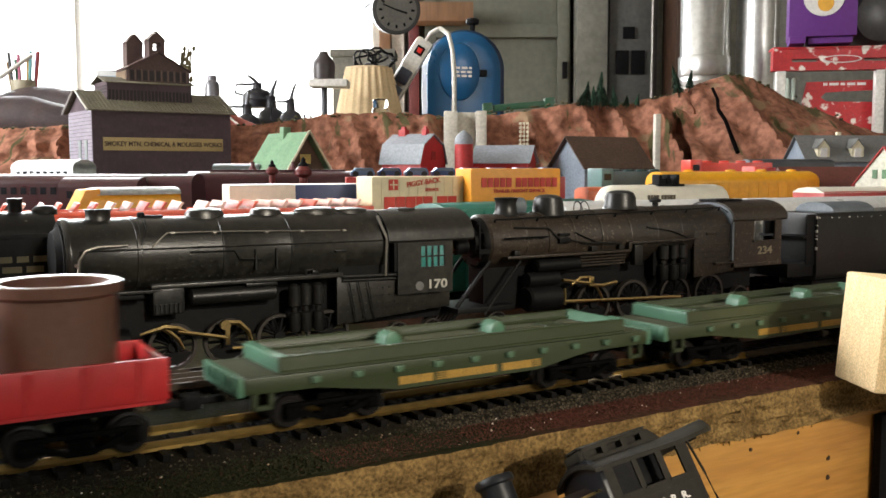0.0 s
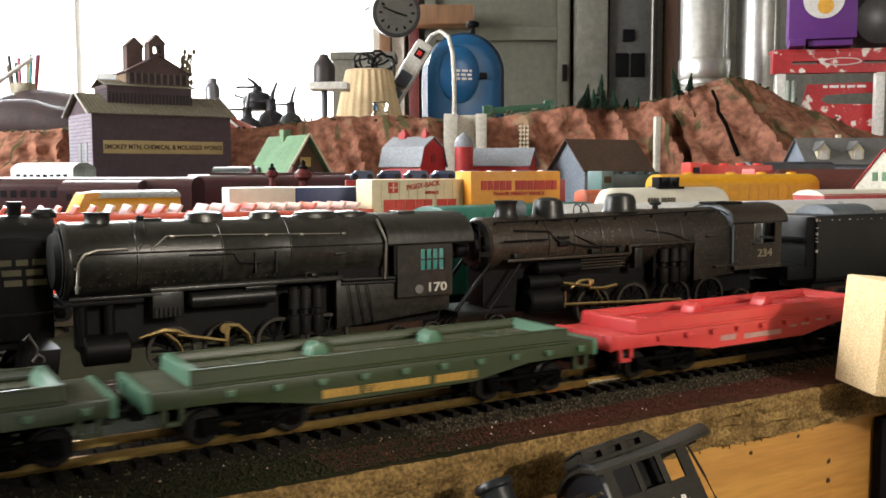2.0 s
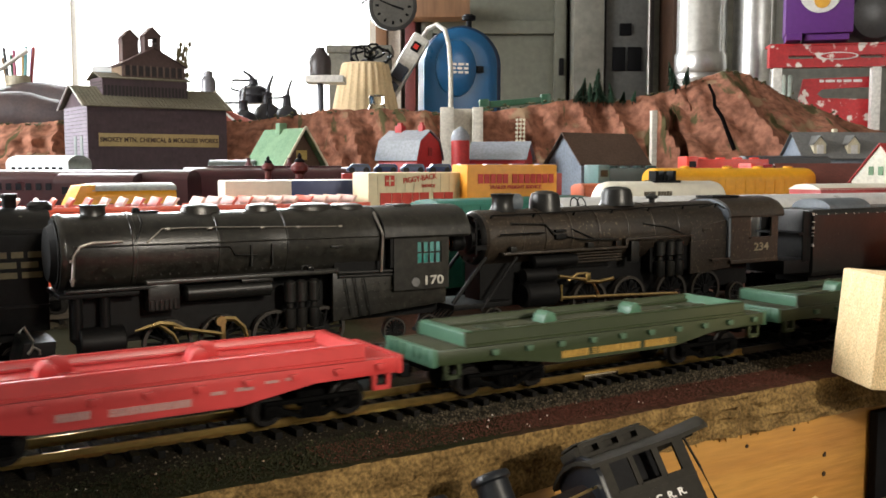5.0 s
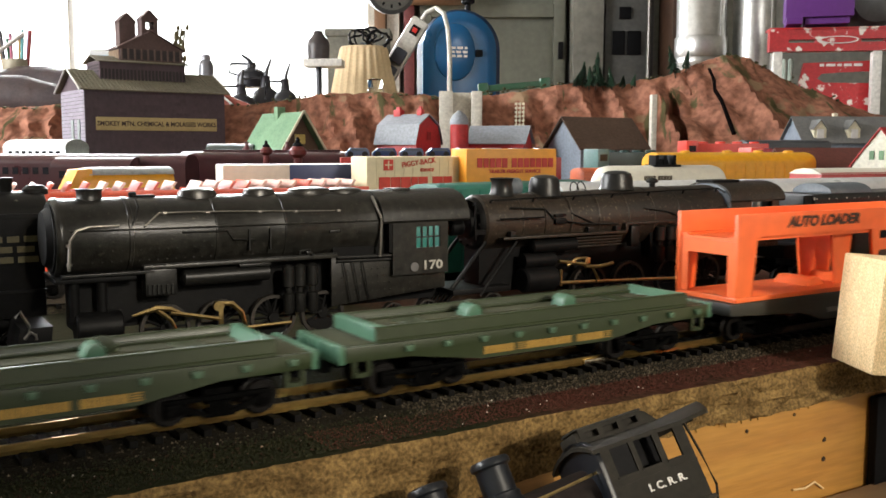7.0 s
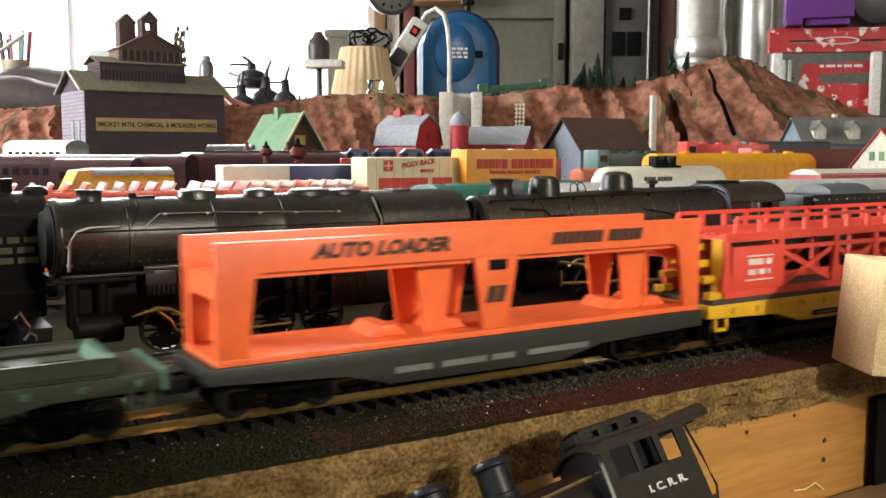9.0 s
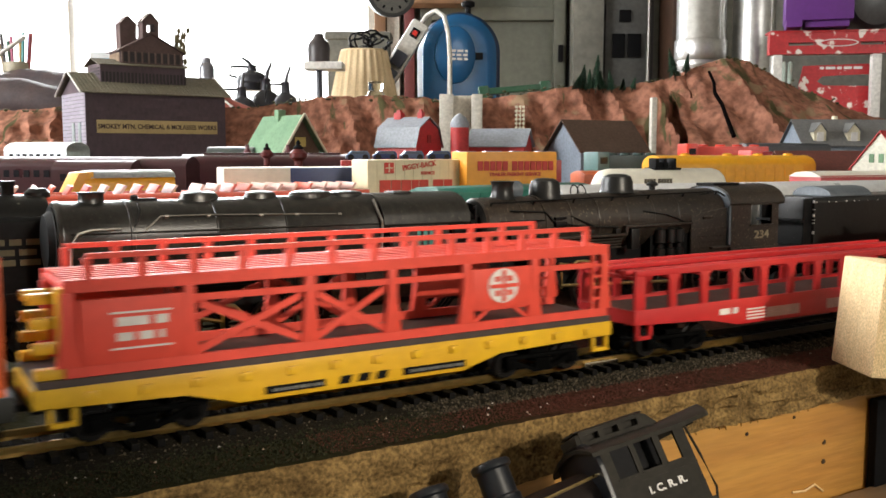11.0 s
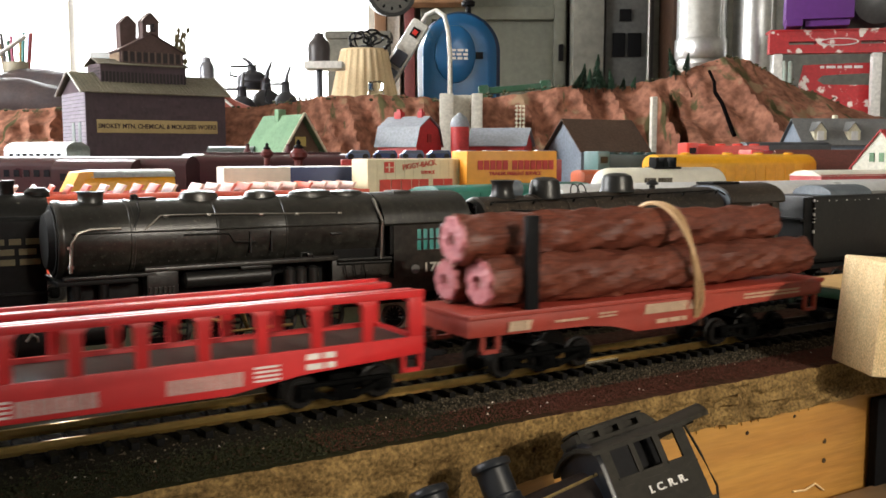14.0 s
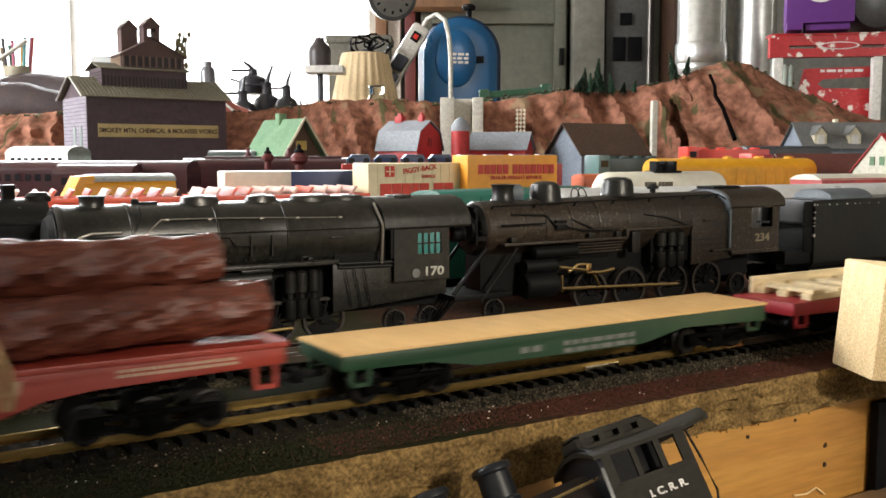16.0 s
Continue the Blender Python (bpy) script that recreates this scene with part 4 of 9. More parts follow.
def log_car(off):
    c = car_thing("log_car", "oxide red plastic flat car with black stakes and white print", off)
    x0, x1 = -0.0085, 0.164
    bm = B()
    prism(bm, [(x0, 0.0225), (x0, 0.0165), (0.040, 0.0160), (0.052, 0.0150), (0.062, 0.0115), (0.090, 0.0115), (0.100, 0.0155), (0.112, 0.0165), (x1, 0.0175), (x1, 0.0225)], -W, W, "y", 0.0004)
    box(bm, x0 - 0.0008, x1 + 0.0008, -W - 0.0008, W + 0.0008, 0.0225, 0.0243, 0.0004)
    part("body", bm, OXIDE, c)
    for x in (0.0, 0.158):
        for y in (-W + 0.001, W - 0.001):
            bm = B()
            step(bm, x, y, 0.0175, 0.007, 0.0105)
            part("step", bm, OXIDE, c)
    bm = B()
    box(bm, 0.0133, 0.0188, -W - 0.0007, -W + 0.0014, 0.0240, 0.0565, 0.0004)
    part("stake", bm, BLACK, c, "black plastic stake")
    bm = B()
    box(bm, 0.0133, 0.0188, W - 0.0014, W + 0.0007, 0.0240, 0.0545, 0.0004)
    part("stake", bm, BLACK, c, "black plastic stake")
    bm = B()
    blocks(bm, [0.0028, 0.0022, 0.0032], 0.0060, 0.0192, 0.0034, -W - 0.0010, 0.3, 0.2)
    blocks(bm, [0.0024] + [0.0017] * 9 + [-0.001, 0.0024, -0.001, 0.0026], 0.0660, 0.0195, 0.0036, -W - 0.0004, 0.25, 0.2)
    tagged(part("side_lettering", bm, INK_CREAM, c, "cream slanted lettering"), kind="stuff")
    bm = B()
    bars(bm, 0.026, 0.040, 0.0190, 0.0009, 1, 21), bars(bm, 0.045, 0.053, 0.0200, 0.0007, 2, 22), bars(bm, 0.072, 0.087, 0.0145, 0.0016, 1, 23), bars(bm, 0.118, 0.150, 0.0208, 0.0008, 2, 24)
    tagged(part("side_print", bm, INK_CREAM, c, "cream side print"), kind="stuff")
    truck(c, 0.026, 3, 0.033), truck(c, 0.128, 3, 0.033)
    coupler(c, x0, -1), coupler(c, x1, 1)

    def log(y, z, r, a, b, seed, end_hole=False):
        bm = B()
        rr = random.Random(seed)
        rings = []
        nseg, nl = 36, 120
        for i in range(nl + 1):
            x = a + (b - a) * i / nl
            taper = 1 - 0.10 * i / nl
            ring = []
            for kk in range(nseg):
                an = 2 * math.pi * kk / nseg
                bark = noise.noise((x * 55, math.cos(an) * 2.6 + seed, math.sin(an) * 2.6)) * 0.07 + abs(noise.noise((x * 60 + an * 1.4, an * 3.5 + x * 40, seed))) * 0.16 + 0.060 * math.sin(6 * an + x * 330 + 2.5 * noise.noise((x * 40, an, seed)))
                rad = r * taper * (0.91 + bark)
                ring.append((x, y + rad * math.cos(an) + 0.0006 * math.sin(x * 30 + seed), z + rad * math.sin(an) + 0.0005 * math.sin(x * 41 + seed * 2)))
            rings.append(ring)
        loft(bm, rings)
        lg = solid("log", bm, LOGM, Matrix.Identity(4), "moulded reddish brown log with grooved bark", "log", "logs on the log car")
        bm = B()
        faces = []
        for kx, f in ((0.0003, 0.90), (-0.0006, 0.88), (-0.0012, 0.80), (-0.0009, 0.55), (-0.0012, 0.30), (0.0004, 0.16)):
            ring = []
            for kk in range(36):
                an = 2 * math.pi * kk / 36
                wob = 1 + 0.10 * noise.noise((math.cos(an) * 3.1 + seed, math.sin(an) * 3.1, f)) + 0.05 * math.sin(9 * an + seed)
                ring.append((a + kx + 0.0007 * noise.noise((an * 2.2, f * 9, seed)), y + r * f * wob * math.cos(an), z + r * f * wob * math.sin(an)))
            faces.append(ring)
        loft(bm, faces)
        part("log_end", bm, LOGEND, lg, "pink sawn log end")
        LOADS.append((lg, off, (0, 0, 0)))
    log(-0.0072, 0.0335, 0.0090, 0.0015, 0.1605, 1)
    log(0.0092, 0.0328, 0.0080, -0.0015, 0.1450, 2)
    log(0.0008, 0.0480, 0.0090, -0.0040, 0.150, 3)
    # rubber band round the load
    bm = B()
    loop = []
    for i in range(49):
        an = 2 * math.pi * i / 48
        y, z = -0.0006 + 0.0185 * math.cos(an), 0.0345 + 0.0235 * math.sin(an)
        z = max(z, 0.0112)
        w = 1.0
        if z < 0.0345:
            y = -0.0006 + 0.0185 * math.copysign(abs(math.cos(an)) ** 0.3, math.cos(an))
        loop.append((0.0880 + (0.0345 - z) * 0.18, y * w, z))
    tube(bm, loop, 0.0009, 6)
    for p in range(len(loop)):
        x, y, z = loop[p]
        loop[p] = (x + 0.0016 + 0.0012 * math.sin(p * 0.5), y * 1.01, z * 1.003)
    tube(bm, loop, 0.0008, 6)
    rb = solid("rubber_band", bm, RUBBER, Matrix.Identity(4), "tan rubber band wrapped around the logs", "rubber band")
    LOADS.append((rb, off, (0, 0, 0)))


log_car(1.2355)


def deck_flat(off):
    c = car_thing("flat_car", "dark green flat car with a smooth tan deck", off)
    x0, x1 = -0.002, 0.1805
    bm = B()
    prism(bm, [(x0, 0.0172), (x0, 0.0125), (0.028, 0.0120), (0.046, 0.0088), (0.116, 0.0080), (0.136, 0.0125), (x1, 0.0105), (x1, 0.0172)], -W, W, "y", 0.0003)
    part("body", bm, DKGREEN, c, "dark green plastic body")
    bm = B()
    box(bm, x0 - 0.0006, x1 + 0.0006, -W - 0.0006, W + 0.0006, 0.0172, 0.0182, 0.0003)
    part("deck", bm, TAN, c, "smooth tan deck")
    bm = B()
    bars(bm, 0.062, 0.072, 0.0118, 0.0022, 1, 31), bars(bm, 0.080, 0.112, 0.0124, 0.0016, 2, 32)
    tagged(part("side_print", bm, mat("dim_white_print", (0.16, 0.16, 0.15), 0.5), c, "worn white side print"), kind="stuff")
    for x in (0.004, 0.174):
        bm = B()
        for y in (-W + 0.001, W - 0.001):
            step(bm, x, y, 0.0125, 0.007, 0.0070)
        part("step", bm, DKGREEN, c)
    truck(c, 0.022), truck(c, 0.158)
    coupler(c, x0, -1), coupler(c, x1, 1)


deck_flat(1.419)


def lumber_flat(off):
    c = car_thing("flat_car", "dark red flat car under a lumber load", off)
    x0, x1 = 0.0, 0.165
    bm = B()
    prism(bm, [(x0, 0.0160), (x0, 0.0105), (0.03, 0.0105), (0.048, 0.0065), (0.115, 0.0065), (0.133, 0.0105), (x1, 0.0105), (x1, 0.0160)], -W, W, "y", 0.0003)
    part("body", bm, mat("crimson_plastic", (0.36, 0.02, 0.03), 0.4, c2=(0.28, 0.016, 0.024), scale=25, fine=0.06), c)
    bm = B()
    for x in (0.006, 0.158):
        for y in (-W + 0.001, W - 0.001):
            step(bm, x, y, 0.0112, 0.007, 0.005)
    part("step", bm, mat("crimson_plastic", (0.36, 0.02, 0.03)), c)
    truck(c, 0.022), truck(c, 0.143)
    coupler(c, x0, -1), coupler(c, x1, 1)
    load = thing("lumber_load", Matrix.Identity(4), "cream moulded lumber load on the flat car", "lumber load")
    for i, y in enumerate((-0.0125, 0.0, 0.0125)):
        bm = B()
        box(bm, 0.012, 0.158, y - 0.0025, y + 0.0025, 0.0161, 0.0188, 0.0003)
        part("beam", bm, LUMBER, load)
    for i in range(9):
        bm = B()
        box(bm, 0.014 + i * 0.0162, 0.0215 + i * 0.0162, -0.0145, 0.0135, 0.0188, 0.0205, 0.0003)
        part("plank", bm, LUMBER, load)
    bm = B()
    box(bm, 0.010, 0.160, 0.0135, 0.0160, 0.0161, 0.0235, 0.0003)
    part("side_board", bm, LUMBER, load)
    LOADS.append((load, off, (0, 0, 0)))


lumber_flat(1.6165)


# ---- steam locomotives ----
# The wear flecks are dust and worn spots, and also painted glints.
LOCOB = mat("dusty_black_loco", (0.023, 0.021, 0.017), 0.31, c2=(0.009, 0.0095, 0.009), scale=38, bump=0.00007, bscale=1300, fine=0.4, spec=0.45, wear=((0.042, 0.038, 0.030), 700, 0.64))
LOCOD = mat("sooty_black_loco", (0.006, 0.006, 0.006), 0.5, c2=(0.003, 0.003, 0.0035), scale=70, bump=0.00005, bscale=700, fine=0.2, spec=0.12)
LOCOG = mat("worn_black_metal", (0.012, 0.012, 0.011), 0.34, c2=(0.007, 0.007, 0.007), scale=60, bump=0.00006, bscale=1300, fine=0.2, spec=0.3, wear=((0.13, 0.12, 0.10), 420, 0.69))
GREYEND = mat("blue_grey_cab_front", (0.10, 0.12, 0.14), 0.45, scale=60)
BRASSG = mat("brass_valve_gear", (0.62, 0.46, 0.20), 0.3, 1.0, c2=(0.40, 0.28, 0.12), scale=200)
STEEL = mat("dull_steel", (0.35, 0.33, 0.30), 0.35, 1.0, scale=150)
TYRE = mat("driver_tyre", (0.035, 0.03, 0.025), 0.45, 0.4, scale=100)




def driver(parent, x, z, r, y=-0.0095, mt=LOCOD):
    bm = B()
    lathe(bm, [(r * 0.86, -0.0014), (r, -0.0014), (r, 0.0014), (r * 0.86, 0.0014), (r * 0.86, -0.0014)], "y", (0, 0, 0), 32, cap=False)
    wheel = part("driving_wheel", bm, TYRE, parent, "worn spoked driving wheel", pose(x, y, z))
    bm = B()
    lathe(bm, [(r * 0.22, -0.0016), (r * 0.22, 0.001)], "y", (0, 0, 0), 14)
    for i in range(14):
        a = 2 * math.pi * i / 14
        rod(bm, (r * 0.15 * math.cos(a), 0, r * 0.15 * math.sin(a)), (r * 0.9 * math.cos(a), 0, r * 0.9 * math.sin(a)), 0.0006, 5)
    prism(bm, [(r * 0.8 * math.cos(a), r * 0.8 * math.sin(a)) for a in [radians(200 + 14 * i) for i in range(11)]], -0.001, 0.001, "y")
    part("spokes", bm, mt, wheel)


def arch(hw, eave, top, n=14):
    """Half-ellipse roof section from (-hw, eave) over (0, top)."""
    return [(-hw * math.cos(math.pi * i / n), eave + (top - eave) * math.sin(math.pi * i / n) ** 0.9) for i in range(n + 1)]


def roof(bm, x0, x1, hw, eave, top, t=0.0009):
    o = arch(hw, eave, top)
    i = [(y * (1 - t / hw), z - t) for y, z in o]
    prism(bm, o + i[::-1], x0, x1, "x")


def dome(bm, x, base, top, r, sx=1.0):
    n = 24
    prof = [(1.12, base), (1.0, base + (top - base) * 0.2), (0.97, base + (top - base) * 0.6), (0.86, base + (top - base) * 0.85), (0.55, base + (top - base) * 0.97), (0.15, top)]
    loft(bm, [[(x + rr * r * sx * math.cos(2 * math.pi * i / n), rr * r * math.sin(2 * math.pi * i / n), z) for i in range(n)] for rr, z in prof])


def loco_170():
    c = thing("steam_locomotive", pose(-0.1378, 0.270, 0, 0, 0, 27), "dusty black steam locomotive with a rounded cab and brass rods", "model locomotive", "parked locomotives")
    az = 0.0468
    bm = B()
    lathe(bm, [(0.0136, -0.001), (0.0143, 0.0), (0.0143, 0.0012), (0.0139, 0.0018), (0.0139, 0.022), (0.0142, 0.0222), (0.0142, 0.0235), (0.0139, 0.0237), (0.0139, 0.052), (0.0142, 0.0522), (0.0142, 0.0532), (0.0140, 0.0535), (0.0141, 0.078), (0.0144, 0.0782), (0.0144, 0.0792), (0.0142, 0.0795), (0.0145, 0.118)], "x", (0, 0, az), 40)
    boiler = part("boiler", bm, LOCOB, c, "dusty black boiler with bands")
    bm = B()
    lathe(bm, [(0.0125, -0.0016), (0.0125, 0.0)], "x", (0, 0, az), 32)
    lathe(bm, [(0.0095, -0.0036), (0.0110, -0.0016)], "x", (0, 0, az), 32)
    part("smokebox_front", bm, LOCOD, c)
    bm = B()
    lathe(bm, [(0.0050, 0.0590), (0.0042, 0.0608), (0.0042, 0.0632), (0.0047, 0.0640), (0.0036, 0.0640), (0.0034, 0.061)], "z", (0.0120, 0, 0), 24)
    part("smokestack", bm, LOCOB, c)
    for x, top, r, sx in ((0.0495, 0.0636, 0.0055, 1.35), (0.073, 0.0632, 0.0048, 1.35), (0.0935, 0.0630, 0.0062, 1.5), (0.108, 0.0625, 0.0060, 1.4)):
        bm = B()
        dome(bm, x, 0.0580, top, r, sx)
        part("dome", bm, LOCOB, c, "low streamlined dome")
    bm = B()
    lathe(bm, [(0.0014, 0.0600), (0.0014, 0.0622), (0.0008, 0.0626)], "z", (0.0265, 0, 0), 10)
    box(bm, 0.0275, 0.034, -0.002, 0.002, 0.0604, 0.0614, 0.0003)
    part("whistle", bm, LOCOD, c)
    bm = B()
    rod(bm, (0.003, -0.0139, 0.0500), (0.117, -0.0146, 0.0492), 0.00035, 6)
    part("boiler_seam", bm, LOCOB, c)
    bm = B()
    tube(bm, [(0.040, -0.0141, 0.0480), (0.056, -0.0142, 0.0478), (0.058, -0.0142, 0.0445), (0.066, -0.0143, 0.0440)], 0.0004, 6)
    box(bm, 0.0955, 0.1005, -0.0152, -0.0138, 0.0452, 0.0462, 0.0003), box(bm, 0.0855, 0.0875, -0.0160, -0.0138, 0.0372, 0.0385, 0.0003)
    tube(bm, [(0.0830, -0.0155, 0.0370), (0.0835, -0.0155, 0.0388), (0.0870, -0.0155, 0.0390), (0.0880, -0.0155, 0.0368)], 0.0004, 6)
    tube(bm, [(0.022, -0.0136, 0.0595 - 0.010), (0.0245, -0.0128, 0.0535), (0.0260, -0.0105, 0.0575), (0.0262, -0.006, 0.0600)], 0.0004, 6)
    part("boiler_piping", bm, LOCOG, c)
    for x in (0.0640, 0.0720):
        bm = B()
        box(bm, x - 0.0003, x + 0.0003, -0.0149, -0.0138, 0.0400, 0.0480)
        part("boiler_strap", bm, LOCOG, c, "worn strap")
    bm = B()
    for i in range(36):
        x = 0.004 + i * 0.0031
        for z in (0.0425, 0.0385):
            a = math.asin(max(-1, min(1, (z - az) / 0.0141)))
            lathe(bm, [(0.0003, -0.0002), (0.0002, 0.0002)], "y", (x, -0.0141 * math.cos(a) - 0.0001, z), 5)
    tagged(part("rivets", bm, LOCOB, c), kind="stuff")
    bm = B()
    for x, w in ((0.0, 0.030), (0.060, 0.012)):
        box(bm, x, x + w, -0.0150, -0.0110, 0.0338, 0.0350, 0.0003)
    box(bm, 0.026, 0.0985, -0.0152, -0.0146, 0.0366, 0.0372)
    part("running_board_edge", bm, LOCOG, c)
    # firebox side sheets
    for y in (-0.0138, 0.0122):
        bm = B()
        prism(bm, [(0.0965, 0.0155), (0.0965, 0.0352), (0.1225, 0.0352), (0.1225, 0.0285), (0.1475, 0.0265), (0.1475, 0.0195)], y, y + 0.0016, "y", 0.0004)
        part("firebox_side", bm, LOCOB, c)
        bm = B()
        for i in range(9):
            for k in range(4):
                dome_x, dome_z = 0.101 + i * 0.0026, 0.0205 + k * 0.0030
                box(bm, dome_x - 0.0003, dome_x + 0.0003, y - 0.0003 if y < 0 else y + 0.0014, y + 0.0002 if y < 0 else y + 0.0019, dome_z - 0.0003, dome_z + 0.0003)
        tagged(part("staybolts", bm, LOCOB, c), kind="stuff")
    bm = B()
    box(bm, 0.098, 0.124, -0.0120, 0.0120, 0.018, 0.047)
    box(bm, 0.004, 0.150, -0.0060, 0.0060, 0.014, 0.034)
    part("frame", bm, LOCOD, c)
    # running boards
    for y in (-0.0155, 0.0115):
        bm = B()
        box(bm, 0.026, 0.0985, y, y + 0.004, 0.0352, 0.0366, 0.0003)
        part("running_board", bm, LOCOB, c)
        bm = B()
        rod(bm, (0.0985, y + 0.001, 0.0350), (0.123, y + 0.001, 0.0345), 0.0008)
        rod(bm, (0.0985, y + 0.001, 0.0335), (0.123, y + 0.001, 0.0330), 0.0006)
        for k in range(3):
            rod(bm, (0.101 + 0.004 * k, y, 0.033), (0.104 + 0.004 * k, y, 0.017), 0.0003, 5)
        part("piping", bm, LOCOG, c)
    # cab
    for y in (-0.0162, 0.0150):
        bm = B()
        pierced(bm, 0.122, 0.1475, 0.0262, 0.0502, 0.1325, 0.1440, 0.0372, 0.0460, y, y + 0.0012)
        cab = part("cab_side", bm, LOCOB, c, "black cab side with gridded window")
        bm = B()
        for k in range(5):
            x = 0.1325 + k * 0.0115 / 4
            box(bm, x - 0.0003, x + 0.0003, y + 0.0002, y + 0.0010, 0.0372, 0.0460)
        box(bm, 0.1325, 0.1440, y + 0.0002, y + 0.0010, 0.0413, 0.0419)
        part("window_bars", bm, LOCOB, cab)
    bm = B()
    roof(bm, 0.1175, 0.1575, 0.0172, 0.0488, 0.0612)
    box(bm, 0.128, 0.136, -0.005, 0.004, 0.0607, 0.0617, 0.0003)
    part("cab_roof", bm, LOCOB, c)
    bm = B()
    prism(bm, arch(0.0160, 0.0488, 0.0602) + [(0.0160, 0.036), (-0.0160, 0.036)], 0.1205, 0.1218, "x")
    part("cab_front", bm, LOCOD, c)
    bm = B()
    rod(bm, (0.1165, -0.0158, 0.0345), (0.1172, -0.0160, 0.0500), 0.0006)
    rod(bm, (0.1172, -0.0160, 0.0500), (0.1155, -0.0110, 0.0590), 0.0006)
    part("cab_edge", bm, STEEL, c, "bright worn cab edge")
    lettering("number", "170", 0.0052, pose(0.1400, -0.0163, 0.0296) @ FRONT, mat("dim_numerals", (0.50, 0.49, 0.44), 0.5), c, stretch=1.25, bold=0.00012)
    bm = B()
    lathe(bm, [(0.0019, -0.0003), (0.0019, 0.0003)], "y", (0.1317, -0.0163, 0.0293), 18)
    part("emblem", bm, mat("faded_print", (0.14, 0.14, 0.14), 0.5), c, "faded round emblem")
    # handrail with stanchions
    bm = B()
    hy = -0.0122
    tube(bm, [(0.027, hy - 0.0015, 0.0505), (0.0325, hy, 0.0552), (0.0500, hy, 0.0551), (0.085, hy, 0.0541), (0.116, hy, 0.0532)], 0.00035, 6)
    for x in (0.0345, 0.0495, 0.069, 0.083, 0.1005):
        lathe(bm, [(0.0003, -0.001), (0.0007, -0.0006), (0.0007, 0.0006), (0.0003, 0.001)], "x", (x, hy, 0.0550 - (x - 0.034) * 0.022), 8)
    part("handrail", bm, STEEL, c, "fine bright handrail")
    bm = B()
    tube(bm, [(0.019, -0.0130, 0.0512), (0.009, -0.0140, 0.0512), (0.005, -0.0143, 0.0500), (0.0028, -0.0146, 0.0468), (0.0022, -0.0146, 0.0365)], 0.0006, 8)
    for z in (0.0452, 0.0385):
        lathe(bm, [(0.0010, z - 0.0005), (0.0010, z + 0.0005)], "z", (0.0023, -0.0146, 0), 8)
    part("steam_pipe", bm, STEEL, c, "bent steel steam pipe")
    # air tank, pumps, cylinders under the boards
    bm = B()
    lathe(bm, [(0.0015, 0.0395), (0.0030, 0.0405), (0.0031, 0.0715), (0.0015, 0.0725)], "x", (0, -0.0120, 0.0310), 18)
    part("air_tank", bm, LOCOG, c)
    bm = B()
    box(bm, 0.0265, 0.0375, -0.0150, -0.008, 0.0255, 0.0352, 0.0008)
    for i in range(6):
        box(bm, 0.0272 + i * 0.0016, 0.0280 + i * 0.0016, -0.0157, -0.0150, 0.0262, 0.0295)
    part("feed_pump", bm, LOCOG, c)
    for x in (0.0790, 0.0835, 0.0885):
        bm = B()
        lathe(bm, [(0.0018, 0.0145), (0.0022, 0.016), (0.0022, 0.022), (0.0013, 0.0225), (0.0013, 0.0245), (0.0023, 0.025), (0.0023, 0.0325), (0.0012, 0.0335)], "z", (x, -0.0138, 0), 12)
        part("air_pump", bm, LOCOG, c)
    bm = B()
    tube(bm, [(0.0885, -0.0145, 0.0135), (0.092, -0.0145, 0.0140), (0.0925, -0.0145, 0.0190), (0.089, -0.0145, 0.0205)], 0.0004, 6)
    part("pump_pipe", bm, LOCOG, c)
    bm = B()
    box(bm, -0.002, 0.024, -0.0135, 0.0135, 0.0318, 0.0335, 0.0003)
    for x in (0.004, 0.013):
        lathe(bm, [(0.0018, 0.0175), (0.0018, 0.0320)], "z", (x, -0.0105, 0), 10)
    lathe(bm, [(0.0052, 0.004), (0.0056, 0.0045), (0.0056, 0.0185), (0.0052, 0.019)], "x", (0, -0.0105, 0.0155), 18)
    part("cylinder", bm, LOCOD, c)
    for x in (0.034, 0.054, 0.074, 0.094):
        driver(c, x, 0.0128, 0.0088)
    driver(c, 0.125, 0.0090, 0.0050)
    driver(c, 0.141, 0.0090, 0.0050)
    bm = B()
    gy = -0.0158
    tube(bm, [(0.0215, gy, 0.0192), (0.030, gy, 0.0212), (0.0345, gy, 0.0205), (0.0395, gy, 0.0180)], [0.0004, 0.0012, 0.0010, 0.0004], 6)
    rod(bm, (0.0345, gy, 0.0192), (0.0520, gy, 0.0152), 0.0008, 6)
    tube(bm, [(0.030, gy, 0.0205), (0.0345, gy, 0.0165), (0.0365, gy, 0.0125)], [0.0010, 0.0008, 0.0005], 6)
    box(bm, 0.0515, 0.0532, gy - 0.0006, gy + 0.0006, 0.0125, 0.0210, 0.0003)
    lathe(bm, [(0.0019, -0.0010), (0.0019, 0.0010)], "y", (0.0512, gy - 0.001, 0.0203), 14)
    tube(bm, [(0.0525, gy, 0.0210), (0.0565, gy, 0.0205), (0.0600, gy, 0.0170), (0.0615, gy, 0.0115)], [0.0010, 0.0012, 0.0010, 0.0007], 6)
    rod(bm, (0.054, gy, 0.0108), (0.079, gy, 0.0112), 0.0007, 6)
    part("valve_gear", bm, BRASSG, c, "bright brass valve gear and rods")
    bm = B()
    tube(bm, [(-0.0145, -0.013, 0.0215), (-0.013, -0.013, 0.0235), (-0.0105, -0.013, 0.0185), (-0.0105, -0.013, 0.0160), (-0.012, -0.013, 0.0140)], 0.0006, 6)
